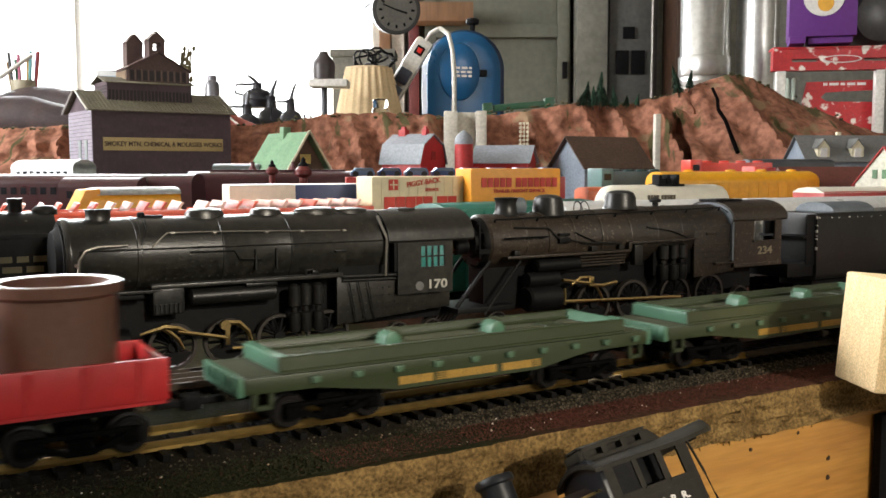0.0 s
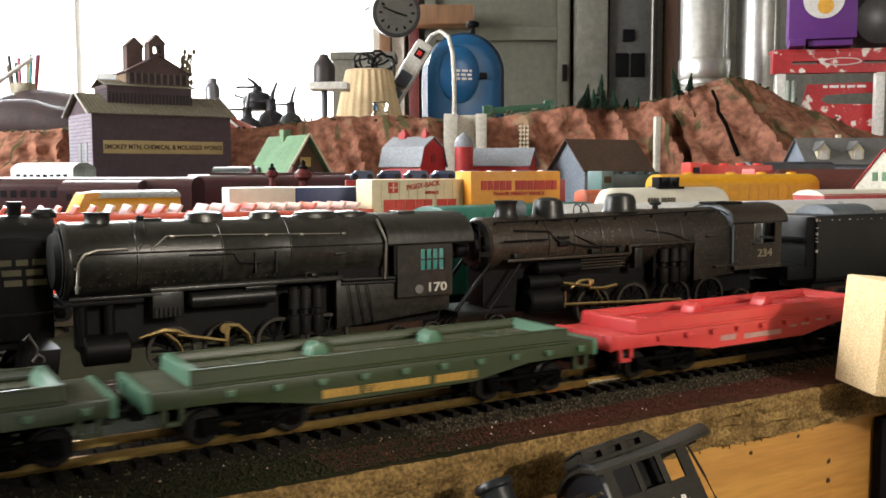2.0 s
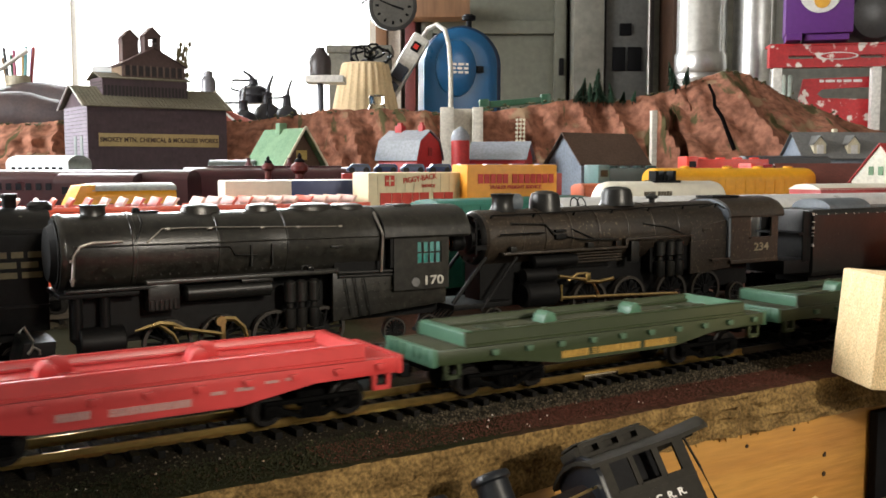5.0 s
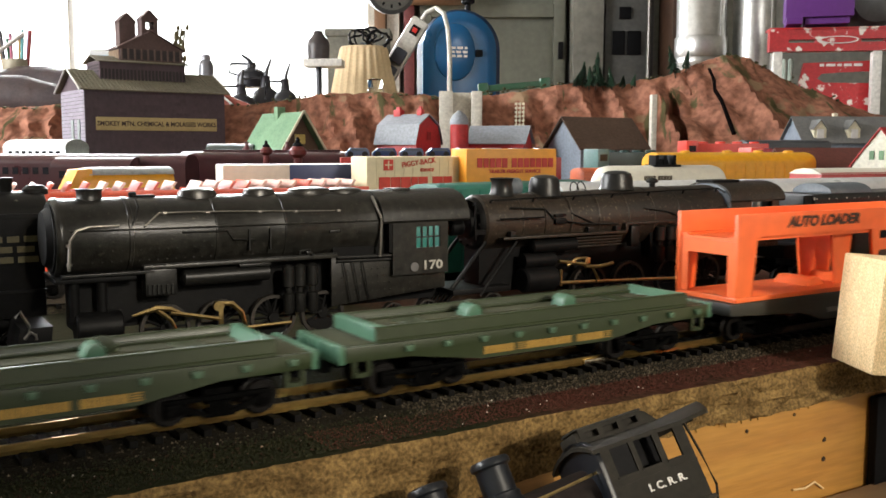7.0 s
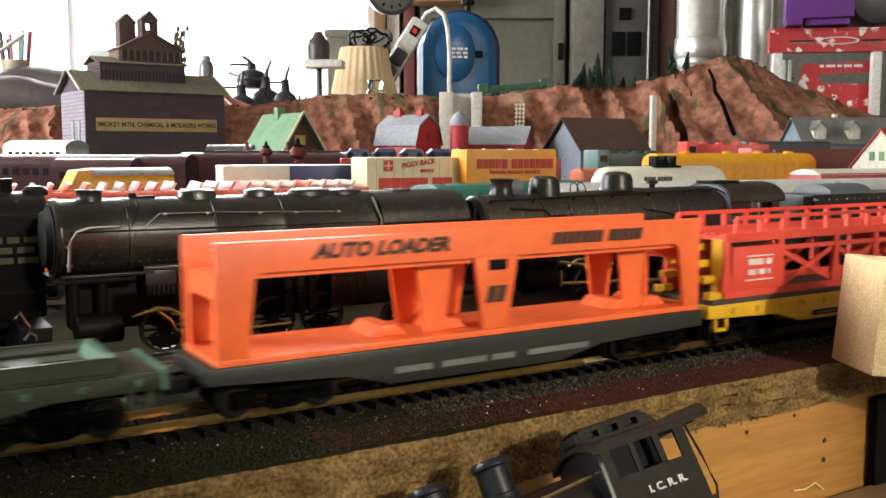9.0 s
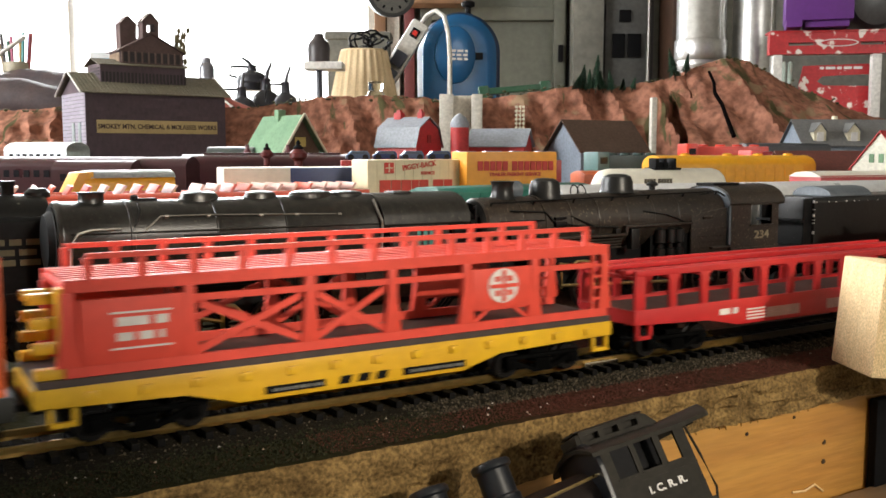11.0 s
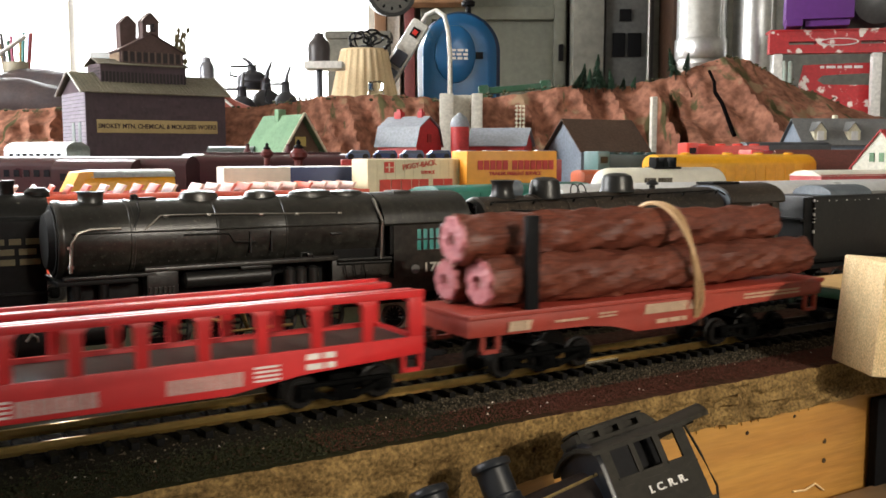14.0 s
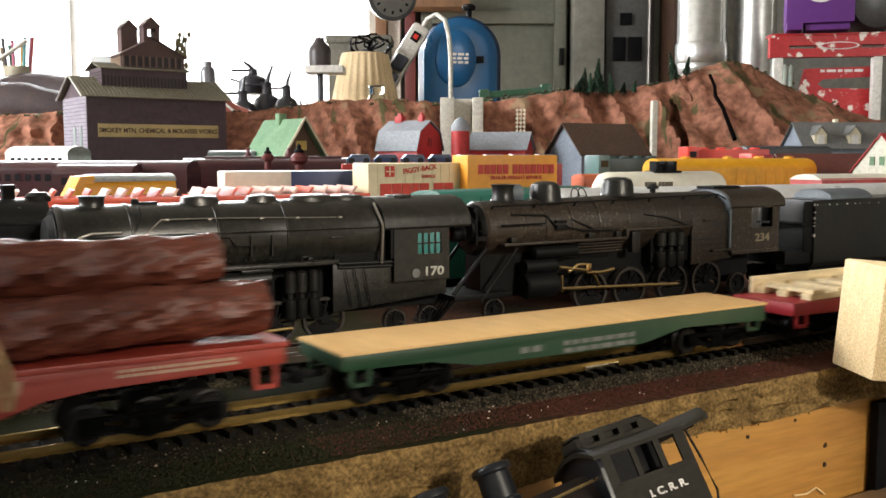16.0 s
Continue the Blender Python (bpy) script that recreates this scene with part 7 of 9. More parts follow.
def station():
    z0 = upper(0.85) - 0.002
    c = thing("station_building", pose(-0.152, 0.825, 0, 0, 0, 36), "small wooden station with a pale green roof", "model building")
    bm = B()
    gable(bm, -0.022, 0.022, 0, 0.075, z0, 0.080, 0.116, "y")
    part("wall", bm, mat("dark_station_wall", (0.10, 0.055, 0.03), 0.7), c)
    roof_slabs(-0.022, 0.022, 0, 0.075, 0.080, 0.116, 0.010, 0.0016, "y", GRROOF, c, "pale green roof")
    bm = B()
    for s in (-1, 1):
        rod(bm, (0, -0.0105, 0.1185), (s * 0.032, -0.0105, 0.0665), 0.0013, 6)
    part("barge_board", bm, CREAM, c, "cream barge boards")
    bm = B()
    box(bm, -0.006, 0.006, -0.0012, 0.0, 0.084, 0.094)
    part("gable_window", bm, mat("yellow_pane", (0.55, 0.42, 0.12), 0.4), c, "small yellow gable window")
    bm = B()
    box(bm, -0.0045, 0.0045, 0.040, 0.049, 0.110, 0.124, 0.0005)
    part("chimney", bm, GRROOF, c)
    for dx in (-0.030, 0.012):
        bm = B()
        lathe(bm, [(0.006, 0.066), (0.007, 0.072), (0.004, 0.079), (0.002, 0.082), (0.0022, 0.086)], "z", (0, 0, 0), 14)
        p = solid("jug", bm, mat("dark_red_jug", (0.10, 0.02, 0.025), 0.35), pose(-0.172 + dx, 0.80, 0), "small dark red jug-shaped tank", "tank", "jugs by the station")


station()


def house():
    z0 = upper(0.85) - 0.002
    c = thing("warehouse", pose(0.147, 0.83, 0, 0, 0, 28), "grey-blue warehouse with a wide brown roof", "model building")
    bm = B()
    gable(bm, 0, 0.090, 0, 0.062, z0, 0.082, 0.112)
    part("wall", bm, GREYB, c, "grey-blue siding")
    roof_slabs(0, 0.090, 0, 0.062, 0.082, 0.112, 0.005, 0.0018, "x", BRROOF, c, "brown roof")
    c = thing("cottage", pose(0.418, 0.90, 0, 0, 0, 6), "grey cottage with two cream dormers", "model building")
    bm = B()
    gable(bm, 0, 0.115, 0, 0.06, z0, 0.088, 0.1155)
    part("wall", bm, GREYB, c)
    roof_slabs(0, 0.115, 0, 0.06, 0.088, 0.1155, 0.004, 0.0016, "x", mat("slate_grey_roof", (0.16, 0.16, 0.155), 0.7, scale=40), c, "slate grey roof")
    for x in (0.020, 0.062):
        bm = B()
        gable(bm, x - 0.0075, x + 0.0075, 0.002, 0.028, 0.088, 0.1025, 0.1115, "y")
        dm = part("dormer", bm, CREAM, c, "cream dormer")
        roof_slabs(x - 0.0075, x + 0.0075, 0.002, 0.028, 0.1025, 0.1115, 0.0015, 0.0012, "y", mat("slate_grey_roof", (0.16, 0.16, 0.155), 0.7), dm)
        bm = B()
        box(bm, x - 0.004, x + 0.004, 0.0008, 0.0022, 0.091, 0.1015)
        part("window", bm, INK_WHITE, dm, "white window")
    bm = B()
    box(bm, 0.050, 0.055, 0.030, 0.036, 0.112, 0.121, 0.0004)
    part("chimney", bm, CREAM, c)
    c = thing("white_house", pose(0.330, 0.625, 0, 0, 0, -46), "white house with a red roof edge and green windows", "model building")
    bm = B()
    gable(bm, 0, 0.040, 0, 0.06, upper(0.62) - 0.002, 0.066, 0.094, "y")
    wl = part("wall", bm, mat("white_house_wall", (0.72, 0.72, 0.60), 0.6, scale=40), c)
    roof_slabs(0, 0.040, 0, 0.06, 0.066, 0.094, 0.002, 0.0014, "y", BARNRED, c, "red roof")
    for x in (0.0125, 0.0195):
        bm = B()
        box(bm, x, x + 0.0035, -0.0008, 0.0004, 0.070, 0.077)
        part("window", bm, mat("green_shutter", (0.10, 0.22, 0.10), 0.5), wl, "green window")
    c = thing("brown_shed", pose(0.300, 0.665, 0, 0, 0, 6), "low shed with a reddish brown roof", "model building")
    bm = B()
    gable(bm, 0, 0.085, 0, 0.06, upper(0.66) - 0.002, 0.055, 0.078)
    part("wall", bm, BRROOF, c)
    roof_slabs(0, 0.085, 0, 0.06, 0.055, 0.078, 0.004, 0.0016, "x", mat("maroon_roof", (0.13, 0.04, 0.03), 0.6, scale=40), c)


house()

# ---- parked cars in the yard ----
MAROON = mat("maroon_coach", (0.05, 0.012, 0.015), 0.3, c2=(0.038, 0.010, 0.012), scale=30, fine=0.06)
SILVER = mat("silver_coach_roof", (0.78, 0.78, 0.77), 0.3, 0.15, scale=30, fine=0.06)
WHITEP = mat("cream_white_plastic", (0.78, 0.74, 0.62), 0.45, scale=30, fine=0.04)
SFCREAM = mat("cream_trailer", (0.70, 0.61, 0.40), 0.5, c2=(0.64, 0.55, 0.35), scale=30, fine=0.04)
UPYEL = mat("amber_trailer", (0.83, 0.34, 0.02), 0.45, c2=(0.76, 0.30, 0.02), scale=30, fine=0.04)
NAVYB = mat("navy_blue_plastic", (0.015, 0.035, 0.14), 0.4, scale=30, fine=0.05)
TEALC = mat("deep_teal_plastic", (0.006, 0.12, 0.085), 0.42, c2=(0.005, 0.09, 0.065), scale=30, fine=0.06)
YELC = mat("chrome_yellow_plastic", (0.75, 0.36, 0.01), 0.42, c2=(0.66, 0.31, 0.01), scale=30, fine=0.05)
TOPRED = mat("coral_hopper", (0.66, 0.10, 0.05), 0.45, c2=(0.55, 0.07, 0.04), scale=30, fine=0.08)
# Highlights along the hopper tops, painted as pale pink on some bars.
PALEPINK = mat("pink_highlight_bar", (0.75, 0.45, 0.38), 0.5, scale=60)
GLASSD = mat("dark_window", (0.02, 0.02, 0.025), 0.15)


def yard_track(name, x, y, yaw, a, b, z):
    """Short straight of track under parked stock."""
    tr = thing(name, pose(x, y, z, 0, 0, yaw), "dark yard track on a low roadbed", "track", "yard tracks", "structure")
    bm = B()
    prism(bm, [(-0.022, GZ - z - 0.001), (-0.017, -0.0046), (0.017, -0.0046), (0.022, GZ - z - 0.001)], a, b, "x")
    part("roadbed", bm, BALLAST, tr)
    for yy in (-0.00825, 0.00825):
        bm = B()
        box(bm, a, b, yy - 0.0005, yy + 0.0005, -0.0026, 0)
        part("rail", bm, DARK_RAIL, tr)
    bm = B()
    k = a
    while k < b:
        box(bm, k, k + 0.0022, -0.015, 0.015, -0.0046, -0.0026)
        k += 0.0066
    tagged(part("ties", bm, TIE, tr), kind="stuff")


yard_track("yard_track", -0.1378, 0.270, 27, -0.25, 0.34, 0)
yard_track("yard_track", 0.0127, 0.340, 27, -0.45, 0.55, 0)
yard_track("yard_track", -0.2366, 0.395, 21, -0.12, 0.60, 0)


def stock(name, x, y, yaw, label, base=0.0):
    return thing(name, pose(x, y, base, 0, 0, yaw), label, "model train car", "parked rolling stock")


def under(c, L):
    bm = B()
    box(bm, 0.004, L - 0.004, -0.008, 0.008, 0.0095, 0.0140)
    part("underframe", bm, BLACK, c)
    truck(c, 0.018), truck(c, L - 0.018)


def hopper(x, y, yaw, L, seed):
    c = stock("hopper_car", x, y, yaw, "coral red open hopper with slanted cross bars, some coloured as highlights")
    bm = B()
    for yy in (-0.0165, 0.0150):
        box(bm, 0, L, yy, yy + 0.0015, 0.015, 0.0565, 0.0003)
    for xx in (0, L - 0.0015):
        box(bm, xx, xx + 0.0015, -0.015, 0.015, 0.015, 0.0560)
    box(bm, 0.0015, L - 0.0015, -0.015, 0.015, 0.0140, 0.016)
    part("body", bm, TOPRED, c)
    r = random.Random(seed)
    n = int(L / 0.0085)
    for i in range(n):
        bm = B()
        xx = 0.003 + i * 0.0085
        prism(bm, [(xx, 0.0555), (xx + 0.0012, 0.0555), (xx + 0.0046, 0.0605), (xx + 0.0030, 0.0607)], -0.0168, 0.0168, "y", 0.0002)
        part("cross_bar", bm, TOPRED if r.random() < 0.55 else PALEPINK, c)
    bm = B()
    box(bm, 0.0, L, -0.0175, -0.0160, 0.0540, 0.0565, 0.0003)
    part("top_rail", bm, TOPRED, c)
    under(c, L)


hopper(-0.2366, 0.395, 21, 0.094, 1)
hopper(-0.2366 + 0.099 * 0.9336, 0.395 + 0.099 * 0.3584, 21, 0.100, 2)


def boxcar(name, x, y, yaw, L, top, material, label, base=0.0, rib=0.0, roof_m=None, hw=0.0160):
    c = stock(name, x, y, yaw, label, base)
    h = top - base
    bm = B()
    sec = [(-hw, 0.013), (-hw, h - 0.003), (-hw * 0.55, h - 0.0008), (0, h), (hw * 0.55, h - 0.0008), (hw, h - 0.003), (hw, 0.013)]
    prism(bm, sec, 0, L, "x", 0.0006)
    body = part("body", bm, material, c)
    if roof_m:
        bm = B()
        prism(bm, [(-hw - 0.0004, h - 0.0034), (-hw * 0.55, h - 0.0002), (0, h + 0.0006), (hw * 0.55, h - 0.0002), (hw + 0.0004, h - 0.0034), (hw * 0.5, h - 0.0036)], -0.0005, L + 0.0005, "x")
        part("roof", bm, roof_m, c)
    if rib:
        k = rib
        while k < L - rib * 0.5:
            bm = B()
            box(bm, k - 0.0005, k + 0.0005, -hw - 0.0005, -hw + 0.0003, 0.015, h - 0.004)
            part("rib", bm, material, body)
            k += rib
    under(c, L)
    return c


boxcar("boxcar", -0.010, 0.412, 33, 0.110, 0.0600, TEALC, "deep teal green boxcar behind the locomotives", rib=0.012)


def trailer(x, y, yaw, L, top, label, material, h=0.031):
    """Highway trailer body standing on its own flat car."""
    f = stock("flat_car", x, y, yaw, "dark flat car carrying trailers")
    bm = B()
    box(bm, -0.006, L + 0.004, -0.015, 0.015, 0.012, 0.0165, 0.0004)
    part("deck", bm, BLACK, f)
    truck(f, 0.014), truck(f, L - 0.014)
    t = thing("trailer", pose(x, y, 0, 0, 0, yaw), label, "model trailer", "piggyback trailers")
    hw = 0.0135
    bm = B()
    box(bm, 0, L, -hw, hw, top - h, top, 0.0012)
    body = part("body", bm, material, t)
    bm = B()
    box(bm, 0.006, L - 0.004, -0.010, 0.010, top - h - 0.003, top - h)
    part("chassis", bm, BLACK, t)
    for dx in (L * 0.70, L * 0.84):
        for yy in (-0.0115, 0.0115):
            bm = B()
            zc = (top - h + 0.0165) / 2
            lathe(bm, [(0.0045, -0.0015), (0.0049, -0.0008), (0.0049, 0.0008), (0.0045, 0.0015)], "y", (0, 0, 0), 16)
            part("wheel", bm, mat("trailer_tyre", (0.02, 0.02, 0.02), 0.8), t, m=pose(dx, yy, 0.0165 + 0.0049))
    for xx in (0.012, L * 0.30):
        bm = B()
        box(bm, xx, xx + 0.002, -0.009, 0.009, 0.0165, top - h, 0.0003)
        part("landing_leg", bm, BLACK, t)
    return t, body, hw


t, body, hw = trailer(-0.0514, 0.4700, 22, 0.0665, 0.0738, "cream ribbed trailer with red print", SFCREAM, 0.036)
for i in range(10):
    bm = B()
    box(bm, 0.0060 + i * 0.0058, 0.0064 + i * 0.0058, -hw - 0.0004, -hw + 0.0002, 0.0395, 0.0725)
    part("rib", bm, SFCREAM, body)
bm = B()
box(bm, 0.0105, 0.0165, -hw - 0.0006, -hw - 0.0001, 0.0655, 0.0720)
em = part("emblem", bm, INK_RED, t, "square red emblem with a pale cross")
bm = B()
box(bm, 0.0112, 0.0158, -hw - 0.0009, -hw - 0.0004, 0.0684, 0.0691), box(bm, 0.0131, 0.0138, -hw - 0.0009, -hw - 0.0004, 0.0662, 0.0713)
part("emblem_cross", bm, SFCREAM, em)
lettering("lettering", "PIGGY-BACK", 0.0045, pose(0.0330, -hw - 0.0003, 0.0700, 0, -8, 0) @ FRONT, INK_RED, t, stretch=0.85, bold=0.0001)
lettering("lettering", "SERVICE", 0.0026, pose(0.0385, -hw - 0.0003, 0.0655) @ FRONT, INK_RED, t, stretch=0.95, bold=0.0001)
bm = B()
blocks(bm, [0.0070, 0.0060, 0.0062, 0.0042, 0.0060, -0.0022, 0.0068, 0.0056], 0.0075, 0.0578, 0.0074, -hw - 0.0006, 0.18)
part("large_print", bm, INK_RED, t, "large red print")

t, body, hw = trailer(0.0095, 0.4830, 17, 0.0605, 0.0786, "amber orange trailer with red print", UPYEL, 0.040)
bm = B()
blocks(bm, [0.0034] * 5 + [-0.0016] + [0.0034] * 7, 0.0070, 0.0698, 0.0058, -hw - 0.0006, 0.34)
part("large_print", bm, INK_RED, t, "large red print")
lettering("lettering", "TRAILER FREIGHT SERVICE", 0.0030, pose(0.0320, -hw - 0.0003, 0.0645) @ FRONT, INK_RED, t, stretch=0.98, bold=0.0001)

t, body, hw = trailer(-0.1368, 0.4720, 19, 0.0875, 0.0690, "trailer with a white front and navy blue rear", WHITEP, 0.034)
bm = B()
box(bm, 0.0395, 0.0879, -hw - 0.0004, hw + 0.0004, 0.0346, 0.0688, 0.0008)
blue = part("blue_panel", bm, NAVYB, t, "navy blue rear half")
bm = B()
blocks(bm, [0.0040, 0.0044, 0.0034, 0.0026, 0.0015, 0.0032, 0.0034, 0.0038], 0.0500, 0.0560, 0.0056, -hw - 0.0009, 0.2)
part("large_print", bm, mat("pale_blue_print", (0.45, 0.50, 0.58), 0.5), blue, "pale print")


def coach(name, x, y, yaw, L, top, material, label, base, windows=True, roof_m=None, nose=False, win_m=GLASSD, hw=0.0160):
    c = stock(name, x, y, yaw, label, base)
    h = top - base
    bm = B()
    sec = [(-hw, 0.012), (-hw, h - 0.009)] + [(-hw * math.cos(a), h - 0.009 + 0.009 * math.sin(a)) for a in [math.pi * i / 12 for i in range(1, 12)]] + [(hw, h - 0.009), (hw, 0.012)]
    rings = [[(xx, yy, zz) for yy, zz in sec] for xx in (0, L)]
    if nose:
        for f, dx in ((0.93, 0.004), (0.80, 0.008)):
            rings.append([(L + dx, yy * f, 0.012 + (zz - 0.012) * (f - 0.28)) for yy, zz in sec])
    loft(bm, rings)
    body = part("body", bm, material, c)
    if roof_m:
        bm = B()
        o = [(-(hw + 0.0004) * math.cos(a), h - 0.0088 + 0.0094 * math.sin(a)) for a in [math.pi * i / 12 for i in range(13)]]
        prism(bm, o, 0.0, L, "x")
        part("roof", bm, roof_m, c)
    if windows:
        k = 0.008
        while k < L - 0.010:
            bm = B()
            box(bm, k, k + 0.0052, -hw - 0.0004, -hw + 0.0004, h - 0.0175, h - 0.0115)
            part("window", bm, win_m, body)
            k += 0.0092
    under(c, L)
    return c, body, h


B1, B2 = upper(0.68) + 0.0035, upper(0.75) + 0.0035
coach("passenger_coach", -0.4158, 0.690, -5.5, 0.200, 0.0743, MAROON, "dark maroon passenger coach", B1)
c, body, h = coach("diesel_locomotive", -0.250, 0.7450, 6.8, 0.165, 0.0762, MAROON, "dark maroon diesel locomotive", B2, windows=False)
bm = B()
box(bm, 0.02, 0.15, -0.003, 0.003, h - 0.0006, h + 0.0016, 0.0004)
part("roof_walk", bm, MAROON, c)
c, body, h = coach("maroon_diesel", -0.330, 0.668, -5.0, 0.070, 0.0715, MAROON, "maroon diesel locomotive with a stubby nose", B1, nose=True)
coach("dome_car", -0.4560, 0.83, -20, 0.085, 0.0880, mat("pale_silver_body", (0.56, 0.61, 0.62), 0.4, 0.2), "pale silver streamlined car with roof details", upper(0.83) + 0.0035, roof_m=mat("pale_white_roof", (0.78, 0.80, 0.80), 0.5, scale=40))
coach("dark_coach", -0.2560, 0.85, 2, 0.050, 0.0842, mat("dark_grey_green", (0.06, 0.07, 0.065), 0.4), "dark grey coach with a rounded roof", upper(0.85) + 0.0035)
c, body, h = coach("yellow_railcar", -0.2480, 0.525, 29, 0.058, 0.0655, YELC, "yellow railcar with a grey roof and sloped cab", 0.0, windows=False)
bm = B()
prism(bm, [(-0.0152 * math.cos(math.pi * i / 12), h - 0.0046 + 0.0052 * math.sin(math.pi * i / 12)) for i in range(13)], 0.004, 0.0585, "x")
part("roof", bm, mat("grey_railcar_roof", (0.38, 0.41, 0.40), 0.4, scale=40), c, "pale grey roof")
bm = B()
prism(bm, [(-0.0120, 0.046), (-0.003, 0.0645), (0.006, 0.0652), (0.006, 0.046)], -0.0150, 0.0150, "y", 0.0006)
part("sloped_cab", bm, YELC, c, "sloped yellow cab front")
bm = B()
box(bm, 0.0135, 0.0160, -0.0168, -0.0158, 0.045, 0.0525), box(bm, 0.0255, 0.0400, -0.0168, -0.0158, 0.045, 0.0520)
part("opening", bm, GLASSD, c, "dark side opening")


def tank_car():
    c = stock("tank_car", 0.0948, 0.4780, 19, "cream tank car with dark print and black top fittings")
    L = 0.092
    bm = B()
    lathe(bm, [(0.004, -0.001), (0.009, 0.001), (0.0125, 0.004), (0.0135, 0.008), (0.0135, L - 0.008), (0.0125, L - 0.004), (0.009, L - 0.001), (0.004, L + 0.001)], "x", (0, 0, 0.0545), 32)
    tank = part("tank", bm, WHITEP, c, "cream tank")
    bm = B()
    blocks(bm, [0.0016] * 4 + [-0.001] + [0.0016] * 5, 0.026, 0.0600, 0.0036, -0.0131, 0.4)
    part("print", bm, mat("dim_dark_print", (0.10, 0.08, 0.05), 0.5), tank, "dark print")
    bm = B()
    for x in (0.040, 0.046, 0.053):
        box(bm, x, x + 0.0022, -0.004, 0.004, 0.0660, 0.0745, 0.0003)
    box(bm, 0.038, 0.058, -0.0055, 0.0055, 0.0670, 0.0685, 0.0003), box(bm, 0.0415, 0.0500, -0.003, 0.003, 0.0670, 0.0720, 0.0004)
    part("hatch_platform", bm, BLACK, c, "black hatch platform with rails")
    under(c, L)


tank_car()
coach("silver_coach", 0.0615, 0.4400, 19, 0.128, 0.0590, SILVER, "silver streamlined passenger coach", 0.0, roof_m=SILVER)
coach("silver_coach", 0.0615 + 0.132 * 0.9455, 0.440 + 0.132 * 0.3256, 19, 0.150, 0.0590, SILVER, "silver streamlined passenger coach", 0.0, roof_m=SILVER)
B3 = upper(0.64) + 0.0035
c, body, h = coach("yellow_diesel", 0.1690, 0.628, 15.6, 0.146, 0.0757, YELC, "yellow diesel locomotive with panelled sides", B3, windows=False)
for i in range(14):
    bm = B()
    box(bm, 0.010 + i * 0.0095, 0.0108 + i * 0.0095, -0.0164, -0.0158, 0.014, h - 0.009)
    part("panel_joint", bm, YELC, body)
for x in (0.03, 0.07, 0.10, 0.13):
    bm = B()
    lathe(bm, [(0.004, h - 0.001), (0.004, h + 0.0012), (0.0015, h + 0.0018)], "z", (x, 0, 0), 12)
    part("roof_fan", bm, YELC, c)


def hood_diesel(name, x, y, yaw, L, top, base, material, label, cab_m=None):
    c = stock(name, x, y, yaw, label, base)
    h = top - base
    bm = B()
    box(bm, 0, L, -0.016, 0.016, 0.011, 0.0155, 0.0004)
    part("deck", bm, BLACK, c)
    bm = B()
    box(bm, 0.020, L - 0.004, -0.0115, 0.0115, 0.0155, h - 0.003, 0.0012)
    part("hood", bm, material, c)
    bm = B()
    box(bm, 0.008, 0.020, -0.0155, 0.0155, 0.0155, h, 0.0015)
    cab = part("cab", bm, cab_m or material, c)
    bm = B()
    box(bm, 0.0105, 0.0175, -0.0160, -0.0150, h - 0.011, h - 0.005)
    part("window", bm, GLASSD, cab)
    for k in range(4):
        bm = B()
        xx = 0.030 + k * (L - 0.045) / 3
        lathe(bm, [(0.005, h - 0.0035), (0.005, h - 0.0012), (0.002, h - 0.0008)], "z", (xx, 0, 0), 14)
        part("roof_fan", bm, material, c)
    bm = B()
    for yy in (-0.0155, 0.0155):
        rod(bm, (0.022, yy, 0.027), (L - 0.002, yy, 0.027), 0.0004, 6)
        for k in range(6):
            rod(bm, (0.022 + k * (L - 0.024) / 5, yy, 0.0155), (0.022 + k * (L - 0.024) / 5, yy, 0.027), 0.0004, 6)
    part("handrail", bm, WHITEP, c)
    truck(c, 0.020), truck(c, L - 0.022)


ENGRED = mat("engine_red", (0.68, 0.05, 0.03), 0.4, scale=30, fine=0.05)
hood_diesel("hood_diesel", 0.2344, 0.790, 3, 0.098, 0.0870, upper(0.79) + 0.0015, ENGRED, "bright red hood diesel locomotive", ENGRED)
hood_diesel("hood_diesel", 0.275, 0.730, 4, 0.085, 0.0800, upper(0.73) + 0.0035, mat("crimson_engine", (0.36, 0.02, 0.03), 0.4), "crimson hood diesel locomotive", ENGRED)
hood_diesel("hood_diesel", 0.130, 0.725, 14, 0.085, 0.0785, upper(0.725) + 0.0035, mat("dark_green_engine", (0.012, 0.045, 0.04), 0.4), "dark green hood diesel locomotive with a grey-green cab", mat("grey_green_cab", (0.10, 0.19, 0.18), 0.4))
boxcar("boxcar", 0.115, 0.665, 12, 0.110, 0.0625, mat("orange_boxcar", (0.60, 0.12, 0.03), 0.45), "orange-brown boxcar parked in the yard", B3)
boxcar("boxcar", 0.318, 0.83, 2, 0.090, 0.0880, mat("dark_grey_boxcar", (0.035, 0.038, 0.042), 0.5), "dark grey boxcar with a low roof", upper(0.83) + 0.0035)
boxcar("boxcar", 0.262, 0.560, 18, 0.120, 0.0640, mat("dull_red_car", (0.42, 0.05, 0.045), 0.45), "dull red boxcar with a pale roof", 0.0, roof_m=WHITEP)


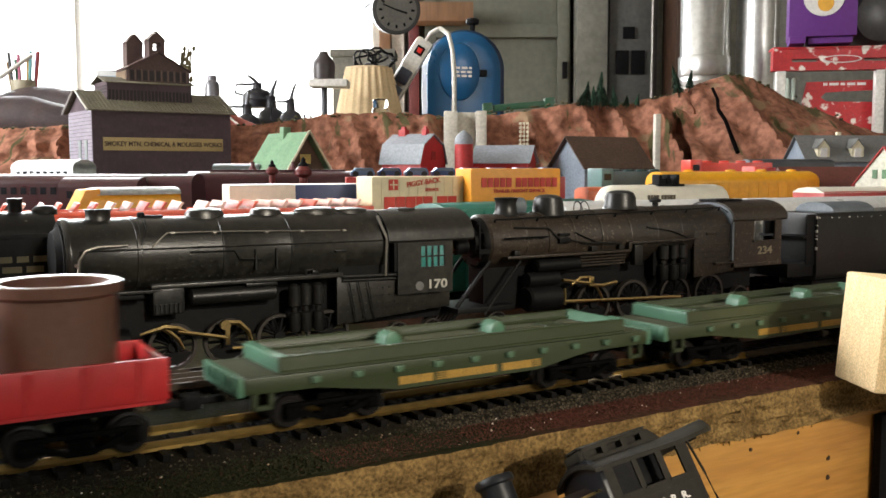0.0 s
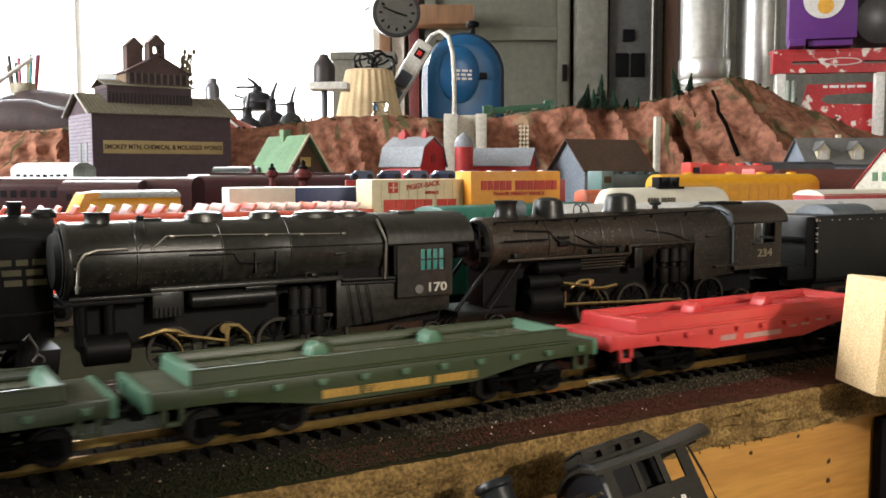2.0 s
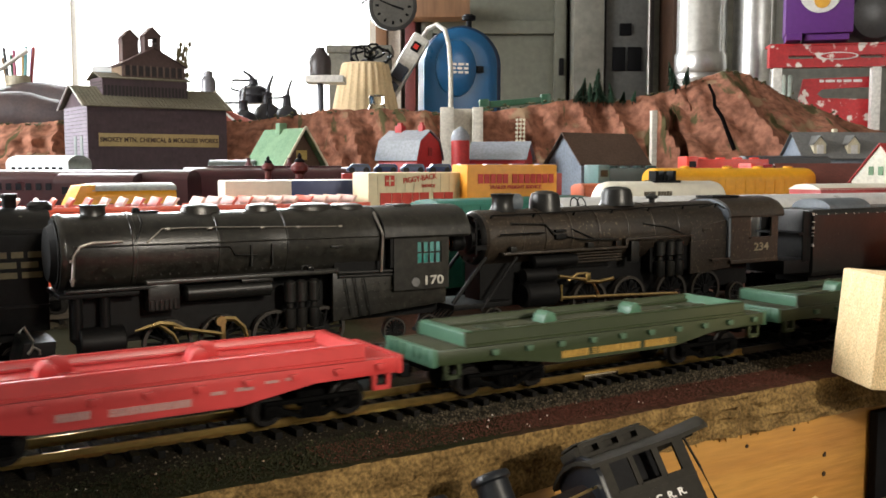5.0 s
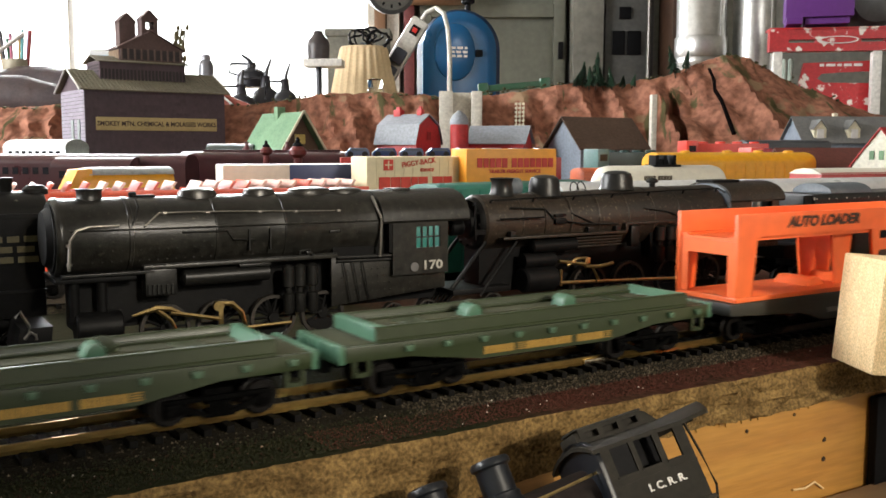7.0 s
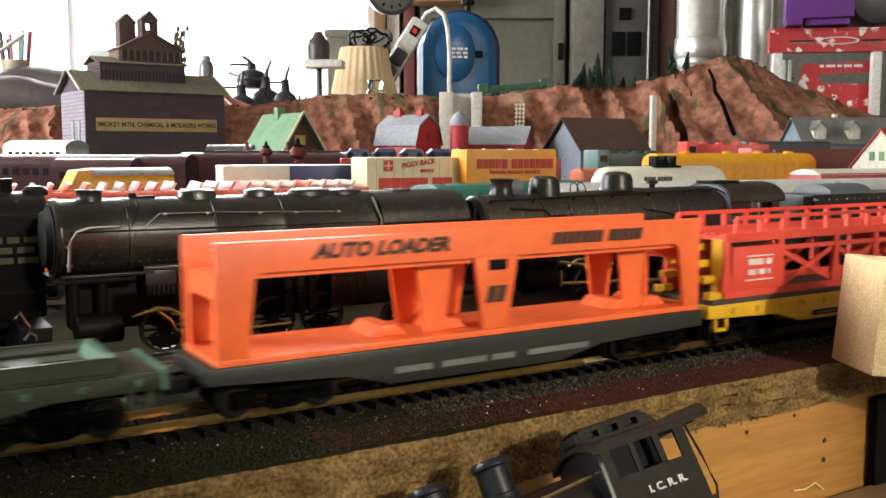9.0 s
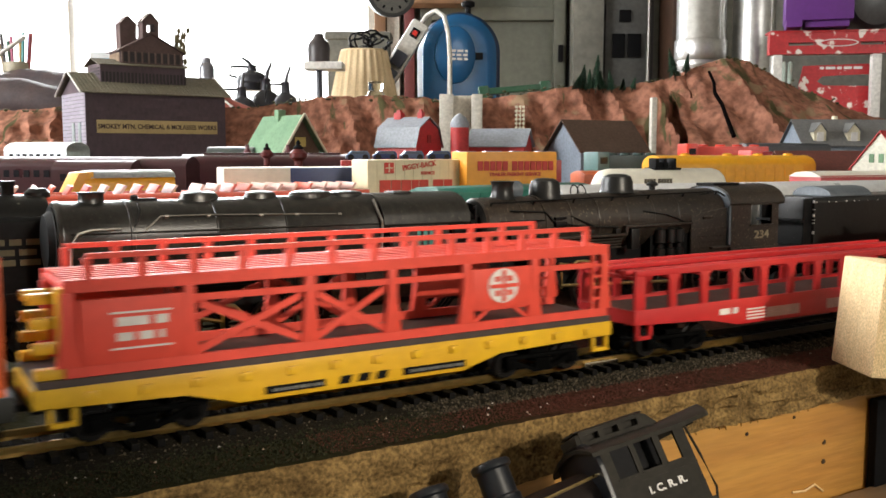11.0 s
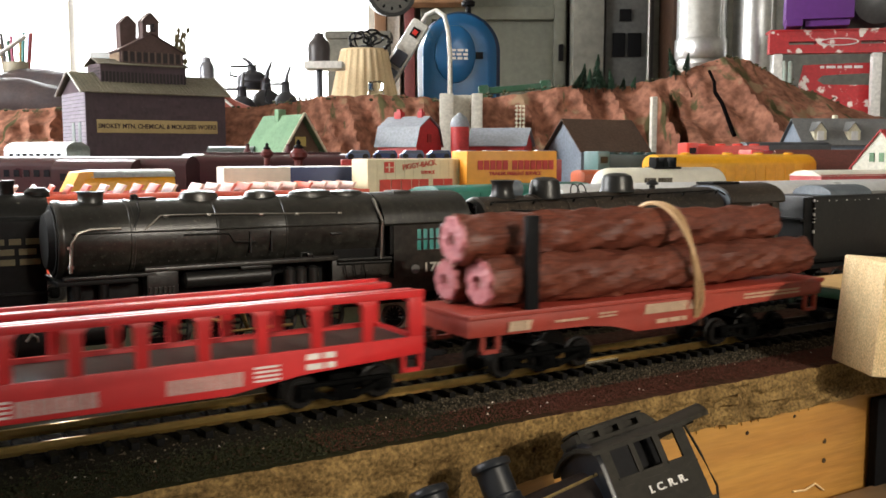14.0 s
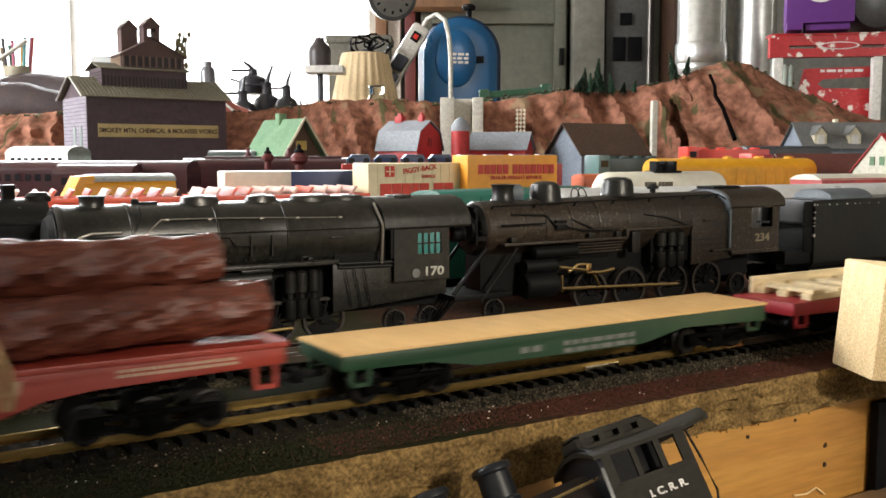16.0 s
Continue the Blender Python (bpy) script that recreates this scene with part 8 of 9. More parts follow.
def auto_flat(x, y, yaw, L, base, n, seed):
    """Blue flat car with a row of small blue-grey toy cars."""
    c = stock("auto_carrier", x, y, yaw, "blue two-deck carrier with a row of toy automobiles", base)
    bm = B()
    box(bm, 0, L, -0.015, 0.015, 0.012, 0.030, 0.0006)
    part("body", bm, mat("carrier_red", (0.42, 0.04, 0.035), 0.45), c)
    under(c, L)
    r = random.Random(seed)
    for i in range(n):
        xx = 0.004 + i * (L - 0.004) / n
        w = (L / n) * 0.86
        m = pose(x, y, base + 0.0301, 0, 0, yaw) @ pose(xx, 0, 0)
        a = thing("toy_automobile", m, "small blue-grey toy automobile on the carrier", "toy car", "toy automobiles on the carrier")
        bm = B()
        prism(bm, [(0, 0.0012), (0, 0.0042), (w * 0.12, 0.0048), (w * 0.2, 0.0074), (w * 0.90, 0.0074), (w * 0.95, 0.0048), (w, 0.0042), (w, 0.0012)], -0.0085, 0.0085, "y", 0.0006)
        mt = mat("slate_blue_auto", (0.10, 0.15, 0.26), 0.3) if r.random() < 0.5 else mat("deep_blue_auto", (0.02, 0.05, 0.16), 0.3)
        body = part("body", bm, mt, a)
        bm = B()
        prism(bm, [(w * 0.22, 0.0050), (w * 0.26, 0.0068), (w * 0.82, 0.0068), (w * 0.88, 0.0050)], -0.0088, 0.0088, "y")
        part("glass", bm, mat("toy_glass", (0.10, 0.13, 0.17), 0.5), body)
        for wx in (w * 0.2, w * 0.8):
            for yy in (-0.0085, 0.0085):
                bm = B()
                lathe(bm, [(0.0024, -0.0008), (0.0024, 0.0008)], "y", (wx, yy, 0.0024), 12)
                part("wheel", bm, mat("trailer_tyre", (0.02, 0.02, 0.02), 0.8), a)


auto_flat(-0.0825, 0.625, 6.5, 0.178, upper(0.63) + 0.0225, 8, 3)

# dark red lanterns standing before the station
LANTERN = mat("dark_red_enamel", (0.13, 0.018, 0.016), 0.35, c2=(0.08, 0.012, 0.012), scale=120, fine=0.1)
for x, y, r in ((-0.1625, 0.715, 0.0058), (-0.1335, 0.715, 0.0080)):
    g = upper(y)
    t = thing("lantern", pose(x, y, g), "small dark red lantern with a black finial", "lantern", "lanterns before the station")
    bm = B()
    top = 0.0790 - g
    lathe(bm, [(r * 0.5, 0.0), (r * 0.5, top - r * 1.1), (r, top - r * 0.7), (r, top - r * 0.2), (r * 0.55, top + r * 0.25)], "z", (0, 0, 0), 18)
    part("body", bm, LANTERN, t)
    bm = B()
    lathe(bm, [(r * 0.60, top + r * 0.25), (r * 0.60, top + r * 0.45), (r * 0.25, top + r * 0.75), (r * 0.28, top + r * 1.0), (r * 0.08, top + r * 1.3)], "z", (0, 0, 0), 14)
    part("finial", bm, BLACK, t, "black finial")

# bare wire trees and a signal mast by the ridge
for x, y, h in ((-0.510, 0.93, 0.055), (-0.497, 0.92, 0.045)):
    bm = B()
    b0 = upper(y) - 0.003
    tube(bm, [(0, 0, b0), (0.002, 0, b0 + h * 0.5), (0.008, 0, b0 + h * 0.85), (0.020, 0.002, b0 + h)], [0.0010, 0.0009, 0.0006, 0.0004], 6)
    tube(bm, [(0.003, 0, b0 + h * 0.55), (-0.006, 0.001, b0 + h * 0.85), (-0.016, 0, b0 + h * 0.95)], [0.0008, 0.0006, 0.0004], 6)
    solid("bare_tree", bm, TRUNK, pose(x, y, 0), "leafless wire model tree", "model tree", "bare trees")
bm = B()
for dx in (0, 0.0045, 0.009):
    rod(bm, (dx, 0, upper(0.95)), (dx + 0.002, 0, 0.137), 0.0006, 6)
for k in range(6):
    for j in range(3):
        box(bm, -0.0005 + j * 0.0045, 0.0028 + j * 0.0045, -0.001, 0.001, 0.108 + k * 0.0052, 0.1105 + k * 0.0052)
solid("pole_rack", bm, CREAM, pose(0.091, 0.985, 0), "pale telegraph poles with insulator arms", "telegraph pole")


# ---- workshop behind the layout ----
BT = 0.118  # bench top
bm = B()
box(bm, X0, 1.05, 1.40, Y1, BT - 0.035, BT, 0.003)
solid("workbench", bm, BENCH, Matrix.Identity(4), "worn wooden workbench along the window wall", "workbench", kind="structure")
bm = B()
for x in (-2.0, -0.8, 0.3, 1.0):
    box(bm, x - 0.03, x + 0.03, 1.44, 1.50, ZF, BT - 0.035), box(bm, x - 0.03, x + 0.03, Y1 - 0.10, Y1 - 0.04, ZF, BT - 0.035)
solid("bench_legs", bm, BENCH, Matrix.Identity(4), "square wooden workbench legs", "bench legs", kind="structure")

# window jamb, posts and the boards on the wall
for name, x0, x1, y0, y1, z0, z1, mt, label in (
        ("jamb_post", -0.206, -0.172, 2.36, 2.45, BT, ZC, BROWN_WOOD, "brown wooden window jamb"),
        ("jamb_trim", -0.170, -0.132, 2.39, 2.45, BT, ZC, WHITE_WOOD, "white painted jamb trim"),
        ("red_post", -0.118, -0.086, 2.37, 2.43, BT, 0.62, mat("dark_red_paint", (0.16, 0.03, 0.03), 0.5, scale=10), "dark red painted post"),
        ("lintel_board", -0.10, 0.075, 2.28, 2.36, 0.505, 0.56, BROWN_WOOD, "brown wooden board on the wall"),
        ("wall_column", 0.385, 0.475, 2.33, 2.45, ZF, ZC, CONCRETE, "concrete wall column"),
        ("dark_post", 0.655, 0.690, 2.25, 2.40, ZF, ZC, mat("dark_brown_pipe", (0.07, 0.035, 0.02), 0.5, scale=10), "dark brown post beside the ducts")):
    bm = B()
    box(bm, x0, x1, y0, y1, z0, z1, 0.003)
    solid(name, bm, mt, Matrix.Identity(4), label, "post" if "board" not in name else "board", kind="structure")
# grey utility door in a frame
d = thing("door_1", pose(-0.07, 2.41, 0), "grey-green metal door with a recessed panel", "door", kind="structure")
DOORM = mat("grey_green_door", (0.155, 0.16, 0.125), 0.6, c2=(0.115, 0.12, 0.095), scale=6, fine=0.08)
bm = B()
box(bm, 0, 0.44, 0, 0.035, ZF, 0.99, 0.002)
part("leaf", bm, DOORM, d)
for p in ((0.0, 0.035, -0.03, 0.0, ZF, 0.98), (0.405, 0.44, -0.03, 0.0, ZF, 0.98), (0.035, 0.405, -0.03, 0.0, 0.475, 0.515)):
    bm = B()
    box(bm, *p, 0.003)
    part("door_frame", bm, DOORM, d)
bm = B()
box(bm, 0.418, 0.432, -0.05, -0.03, 0.35, 0.40, 0.003)
part("latch", bm, BLACK, d, "small black latch")
# electrical panel
e = thing("electrical_panel", pose(0.485, 2.36, 0), "grey electrical panel with dark breakers", "electrical panel")
bm = B()
box(bm, 0, 0.145, 0, 0.085, -0.1, 0.95, 0.004)
part("case", bm, mat("dark_grey_steel", (0.10, 0.10, 0.095), 0.5, scale=8), e)
for x, z, w, h in ((0.020, 0.36, 0.038, 0.070), (0.066, 0.36, 0.040, 0.070), (0.040, 0.465, 0.035, 0.035)):
    bm = B()
    box(bm, x, x + w, -0.012, 0.0, z, z + h, 0.002)
    part("breaker", bm, BLACK, e)
bm = B()
rod(bm, (0.128, -0.008, -0.08), (0.128, -0.008, 0.95), 0.006, 8)
part("conduit", bm, STEEL, e, "thin steel conduit")

# galvanised ducts
GALV = mat("galvanised_steel", (0.70, 0.70, 0.68), 0.36, 1.0, c2=(0.48, 0.48, 0.47), scale=9, fine=0.08, bump=0.0015, bscale=14)
for x, r, col in ((0.628, 0.059, True), (0.757, 0.050, False)):
    dct = thing("metal_duct", pose(x, 1.92, 0), "shiny galvanised metal duct pipe", "duct", "galvanised ducts")
    bm = B()
    lathe(bm, [(r, BT), (r, 0.285), (r * 1.02, 0.287), (r * 1.02, 0.292), (r, 0.294), (r, ZC)] if col else [(r, BT), (r, ZC)], "z", (0, 0, 0), 40)
    part("pipe", bm, GALV, dct)
    if col:
        bm = B()
        prof = [(r * 1.03, 0.305)]
        n = 48
        loft(bm, [[((rr + (0.0012 if i % 2 else 0)) * math.cos(2 * math.pi * i / n), (rr + (0.0012 if i % 2 else 0)) * math.sin(2 * math.pi * i / n), z) for i in range(n)] for rr, z in ((r * 1.02, 0.30), (r * 1.05, 0.303), (r * 1.05, 0.345), (r * 1.0, 0.350))], cap=False)
        part("crimped_collar", bm, GALV, dct, "crimped duct collar")
    bm = B()
    box(bm, -0.003, 0.003, -r - 0.002, -r + 0.002, BT, ZC)
    part("seam", bm, GALV, dct, m=pose(0, 0, 0, 0, 0, 35))

# red folding stand with white legs
RSTAND = mat("chipped_red_enamel", (0.46, 0.02, 0.025), 0.4, c2=(0.36, 0.018, 0.022), scale=20, wear=((0.72, 0.66, 0.6), 46, 0.585))
st = thing("tool_stand", pose(0.745, 1.50, 0, 0, 0, -7), "chipped red metal tool stand with white legs", "tool stand")
bm = B()
for p in ((-0.120, 0.140, -0.012, 0.012, 0.2640, 0.2800), (-0.120, 0.140, -0.012, 0.012, 0.2860, 0.3040), (-0.120, -0.085, -0.012, 0.012, 0.280, 0.286), (-0.035, 0.045, -0.012, 0.012, 0.280, 0.286), (0.090, 0.140, -0.012, 0.012, 0.280, 0.286)):
    box(bm, *p)
box(bm, -0.120, 0.140, -0.012, 0.040, 0.304, 0.309, 0.002)
part("top_rail", bm, RSTAND, st, "chipped red top rail with slots")
bm = B()
n = 28
vs = [(0.005 + 0.036 * math.cos(2 * math.pi * i / n), 0.2845 + 0.0072 * math.sin(2 * math.pi * i / n)) for i in range(n)]
prism(bm, vs, -0.0145, -0.0122, "y")
lg = part("badge", bm, INK_WHITE, st, "oval white badge")
bm = B()
prism(bm, [(0.005 + 0.032 * math.cos(2 * math.pi * i / n), 0.2845 + 0.0054 * math.sin(2 * math.pi * i / n)) for i in range(n)], -0.0152, -0.0146, "y")
part("badge_face", bm, RSTAND, lg)
for x, z1 in ((-0.112, 0.264), (0.068, 0.264), (0.128, 0.264)):
    bm = B()
    box(bm, x, x + 0.017, -0.010, 0.010, BT + 0.002 if x < 1 else 0, z1, 0.002)
    part("leg", bm, WHITE_WOOD, st, "white painted leg")
bm = B()
prism(bm, [(-0.058, 0.205), (-0.050, 0.2445), (0.084, 0.2480), (0.084, 0.228), (0.02, 0.226), (-0.015, 0.224), (-0.024, 0.215), (-0.012, 0.207), (0.084, 0.205), (0.084, 0.145), (0.005, 0.150), (-0.040, 0.175)], 0.02, 0.026, "y")
part("lower_panel", bm, RSTAND, st, "chipped red lower panel with a slot")
bm = B()
bars(bm, -0.02, 0.06, 0.240, 0.005, 1, 55, 0.0190)
part("panel_print", bm, INK_WHITE, st, "worn white print")
bm = B()
for i, x in enumerate((-0.092, -0.080, -0.068)):
    lathe(bm, [(0.005, BT), (0.005, 0.252), (0.002, 0.256)], "z", (x, 0.05, 0), 12)
part("stored_rods", bm, mat("pale_teal_rods", (0.45, 0.55, 0.48), 0.5), st, "pale rods stored behind the rail")

# purple carton with a white and yellow shape, dark round tank beside it
pc = thing("purple_carton", pose(0.645, 1.50, 0.3125, 0, 0, -14), "purple carton with a white and yellow picture", "carton")
PURP = mat("purple_card", (0.11, 0.018, 0.19), 0.5, c2=(0.09, 0.015, 0.16), scale=12, fine=0.05)
bm = B()
box(bm, 0, 0.118, 0, 0.10, 0.012, 0.150, 0.002)
part("box", bm, PURP, pc)
bm = B()
box(bm, 0.002, 0.030, -0.002, 0.09, 0, 0.013, 0.001), box(bm, 0.035, 0.112, 0.01, 0.09, 0, 0.012, 0.001)
part("bottom_flap", bm, PURP, pc)
bm = B()
prism(bm, [(0.060 + 0.036 * math.cos(a), 0.085 + (0.050 if math.sin(a) > 0 else 0.036) * math.sin(a)) for a in [2 * math.pi * i / 36 for i in range(36)]], -0.002, -0.0004, "y")
eg = part("white_oval", bm, INK_WHITE, pc, "white oval")
bm = B()
prism(bm, [(0.063 + 0.014 * math.cos(a), 0.072 + 0.015 * math.sin(a)) for a in [2 * math.pi * i / 24 for i in range(24)]], -0.003, -0.0021, "y")
part("yellow_dot", bm, mat("egg_yellow", (0.80, 0.42, 0.05), 0.5), eg, "yellow dot")
bm = B()
lathe(bm, [(0.02, -0.06), (0.045, -0.055), (0.055, -0.04), (0.055, 0.06)], "y", (0.825, 1.56, 0.365), 28)
solid("dark_tank", bm, mat("dark_grey_tank", (0.07, 0.07, 0.075), 0.35, scale=15), Matrix.Identity(4), "dark grey rounded tank beside the carton", "tank")

# wall clock
ck = thing("wall_clock", pose(-0.128, 1.93, 0.462, 8, 0, 12), "round dark wall clock with a grey dial", "clock")
bm = B()
lathe(bm, [(0.050, 0.012), (0.0585, 0.010), (0.0585, -0.022), (0.050, -0.024)], "y", (0, 0, 0), 44)
part("case", bm, mat("dark_grey_clock", (0.035, 0.035, 0.033), 0.5), ck)
bm = B()
lathe(bm, [(0.049, -0.0245), (0.049, -0.0235)], "y", (0, 0, 0), 44)
dial = part("dial", bm, mat("dim_dial", (0.11, 0.105, 0.09), 0.5, scale=20), ck, "dim grey dial")
for i in range(12):
    a = 2 * math.pi * i / 12
    bm = B()
    box(bm, -0.0025, 0.0025, -0.0260, -0.0246, 0.035, 0.043)
    part("hour_mark", bm, BLACK, dial, m=pose(0, 0, 0, 0, math.degrees(a), 0))
for ang, ln, w in ((-70, 0.036, 0.0016), (105, 0.026, 0.0022)):
    bm = B()
    box(bm, -w, w, -0.0270, -0.0262, -0.004, ln)
    part("hand_pointer", bm, BLACK, dial, m=pose(0, 0, 0, 0, ang, 0))
bm = B()
rod(bm, (0, 0.012, 0.055), (0.02, 0.56, 0.020), 0.004, 8)
part("bracket", bm, BLACK, ck)

# blue cord reel
BLUE = mat("glossy_blue_plastic", (0.008, 0.110, 0.275), 0.30, c2=(0.006, 0.085, 0.22), scale=12, fine=0.04)
DBLUE = mat("dark_blue_plastic", (0.004, 0.022, 0.07), 0.35, scale=12, fine=0.04)
rl = thing("cord_reel", pose(0.040, 1.70, 0, 0, 0, 10), "glossy blue round cord reel with a black knob", "cord reel")


def dee(r, x0, zc, z0, n=36):
    pts = [(x0 + r * math.cos(a), zc + r * math.sin(a)) for a in [math.pi * i / n for i in range(n + 1)]]
    return pts + [(x0 - r, z0), (x0 + r, z0)]


def dee_body(name, material, r, y0, y1, soft, label="", zc=0.292, z0=BT, x0=0.0):
    bm = B()
    loft(bm, [[(x, y, z) for x, z in dee(rr, x0, zc, z0)] for rr, y in ((r - soft * 2, y0), (r - soft, y0 + soft * 0.3), (r, y0 + soft), (r, y1))])
    return part(name, bm, material, rl, label)


dee_body("drum", DBLUE, 0.086, 0.0, 0.060, 0.004, "dark blue rim")
dee_body("front_shell", BLUE, 0.080, -0.022, 0.004, 0.012, "glossy blue shell", x0=-0.006)
bm = B()
n = 40
loft(bm, [[(-0.020 + r * 0.75 * math.cos(2 * math.pi * i / n), y, 0.285 + r * 1.02 * math.sin(2 * math.pi * i / n)) for i in range(n)] for r, y in ((0.060, -0.0215), (0.058, -0.028), (0.045, -0.034), (0.02, -0.036), (0.002, -0.0365))])
part("bulge", bm, BLUE, rl, "rounded front bulge")
bm = B()
bars(bm, -0.034, 0.004, 0.292, 0.005, 3, 61, -0.0385)
part("white_print", bm, INK_WHITE, rl, "white print")
bm = B()
box(bm, 0.024, 0.040, -0.030, -0.020, 0.276, 0.290, 0.002)
part("catch", bm, BLACK, rl, "black catch")
bm = B()
lathe(bm, [(0.006, 0.376), (0.006, 0.392), (0.014, 0.394), (0.015, 0.402), (0.010, 0.406)], "z", (0.020, 0.025, 0), 16)
part("knob", bm, BLACK, rl, "black knob")
# power strip and its cord
ps = thing("power_strip", pose(-0.090, 1.66, 0.275, 0, 32, 0), "white power strip with a red switch leaning by the reel", "power strip")
bm = B()
box(bm, -0.019, 0.019, -0.016, 0.016, -0.11, 0.085, 0.008)
part("case", bm, mat("ivory_plastic", (0.62, 0.60, 0.54), 0.4, scale=20), ps)
bm = B()
box(bm, -0.008, 0.010, -0.0190, -0.015, 0.048, 0.068, 0.001)
sw = part("switch_frame", bm, BLACK, ps)
bm = B()
box(bm, -0.004, 0.006, -0.0210, -0.0190, 0.053, 0.063, 0.001)
part("switch", bm, mat("red_switch", (0.6, 0.03, 0.02), 0.3), sw, "red rocker switch")
for z in (-0.005, -0.045):
    bm = B()
    box(bm, -0.012, 0.014, -0.0400, -0.0150, z - 0.016, z + 0.016, 0.003)
    part("plug", bm, mat("navy_plug", (0.015, 0.018, 0.03), 0.4), ps, "dark plug")
bm = B()
tube(bm, [(-0.045, 1.65, 0.345), (-0.035, 1.65, 0.362), (-0.015, 1.64, 0.370), (0.002, 1.62, 0.355), (0.010, 1.60, 0.32), (0.013, 1.56, 0.27), (0.013, 1.52, 0.22), (0.012, 1.50, 0.16), (0.012, 1.48, BT + 0.004)], 0.0048, 10)
solid("extension_cable", bm, mat("ivory_plastic", (0.62, 0.60, 0.54), 0.4), Matrix.Identity(4), "thick white extension cable hanging in a loop", "cable")

# pleated lampshade, jar, box and wires
ls = thing("lampshade", pose(-0.163, 1.62, 0), "cream pleated fabric lampshade", "lampshade")
bm = B()
n = 96
rings = []
for r, z in ((0.078, BT + 0.002), (0.0725, 0.165), (0.060, 0.225), (0.047, 0.284)):
    rings.append([((r + (0.0022 if i % 4 < 2 else -0.0010)) * math.cos(2 * math.pi * i / n), (r + (0.0022 if i % 4 < 2 else -0.0010)) * math.sin(2 * math.pi * i / n), z) for i in range(n)])
loft(bm, rings, cap=False)
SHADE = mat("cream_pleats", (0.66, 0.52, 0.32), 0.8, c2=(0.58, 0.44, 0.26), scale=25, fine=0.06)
SHADE.node_tree.nodes["Principled BSDF"].inputs["Transmission Weight"].default_value = 0.0
part("pleats", bm, SHADE, ls)
bm = B()
lathe(bm, [(0.0475, 0.282), (0.0475, 0.287), (0.0455, 0.287), (0.0455, 0.282)], "z", (0, 0, 0), 40, cap=False)
part("top_ring", bm, SHADE, ls)
bm = B()
lathe(bm, [(0.018, BT), (0.0185, 0.180), (0.015, 0.190), (0.013, 0.192), (0.0145, 0.194), (0.0145, 0.208), (0.010, 0.210)], "z", (-0.127, 1.47, 0), 24)
solid("glass_jar", bm, glass("jar_glass", (0.85, 0.9, 0.9), 0.08), Matrix.Identity(4), "small clear glass jar with a lid", "jar")
bm = B()
box(bm, -0.265, -0.125, 1.80, 1.88, BT, 0.345, 0.003)
box(bm, -0.270, -0.120, 1.795, 1.885, 0.335, 0.352, 0.002)
solid("grey_box", bm, mat("grey_card", (0.16, 0.155, 0.13), 0.8, scale=15), Matrix.Identity(4), "dull grey carton behind the lampshade", "carton")
rw = random.Random(3)
wires = thing("tangled_wires", Matrix.Identity(4), "tangle of dark wires on the lampshade", "wires")
for k in range(6):
    bm = B()
    cx, cz = -0.155 + rw.uniform(-0.03, 0.03), 0.302 + rw.uniform(-0.006, 0.010)
    tube(bm, [(cx + 0.022 * math.cos(a) * rw.uniform(0.7, 1.2), 1.62 + 0.02 * math.sin(a * 2), cz + 0.016 * math.sin(a) * rw.uniform(0.7, 1.3)) for a in [2 * math.pi * i / 14 for i in range(15)]], 0.0022, 6)
    part("wire", bm, BLACK, wires)

# green clamp lying on the rocks
gc = thing("green_clamp", pose(0.055, 1.20, 0.152, 0, -5, 2), "dark green bar clamp lying on the ridge", "clamp")
GRN = mat("dark_green_enamel", (0.02, 0.09, 0.045), 0.4, scale=20)
bm = B()
box(bm, 0, 0.110, -0.006, 0.006, 0.012, 0.022, 0.002)
part("bar", bm, GRN, gc)
for x in (0.0, 0.095):
    bm = B()
    box(bm, x, x + 0.016, -0.008, 0.008, -0.006, 0.026, 0.003)
    part("jaw", bm, GRN, gc)
bm = B()
rod(bm, (-0.035, 0, 0.004), (0.004, 0, 0.008), 0.0035, 10)
part("screw", bm, mat("pale_green_handle", (0.35, 0.50, 0.42), 0.4), gc, "pale screw handle")

# oil cans and bottles against the window
DARKM = mat("dark_gunmetal", (0.022, 0.022, 0.028), 0.4, 0.3, scale=40)


def oil_can(x, y, r, h, spout, z=BT, lean=0):
    o = thing("oil_can", pose(x, y, z, 0, lean, 0), "dark metal oil can with a thin spout", "oil can", "oil cans")
    bm = B()
    lathe(bm, [(r * 0.95, 0), (r * 1.05, h * 0.30), (r * 1.0, h * 0.52), (r * 0.72, h * 0.70), (r * 0.34, h * 0.78), (r * 0.28, h * 0.95), (r * 0.34, h)], "z", (0, 0, 0), 24)
    part("can", bm, DARKM, o)
    bm = B()
    tube(bm, [(0, 0, h * 0.95), (spout * 0.3, 0, h * 1.12), (spout, 0, h * 1.32)], [r * 0.16, r * 0.12, r * 0.07], 8)
    part("spout", bm, DARKM, o)
    bm = B()
    tube(bm, [(-r * 0.9, 0, h * 0.5), (-r * 1.5, 0, h * 0.6), (-r * 1.4, 0, h * 0.95), (-r * 0.3, 0, h * 0.95)], r * 0.09, 6)
    part("grip", bm, DARKM, o)


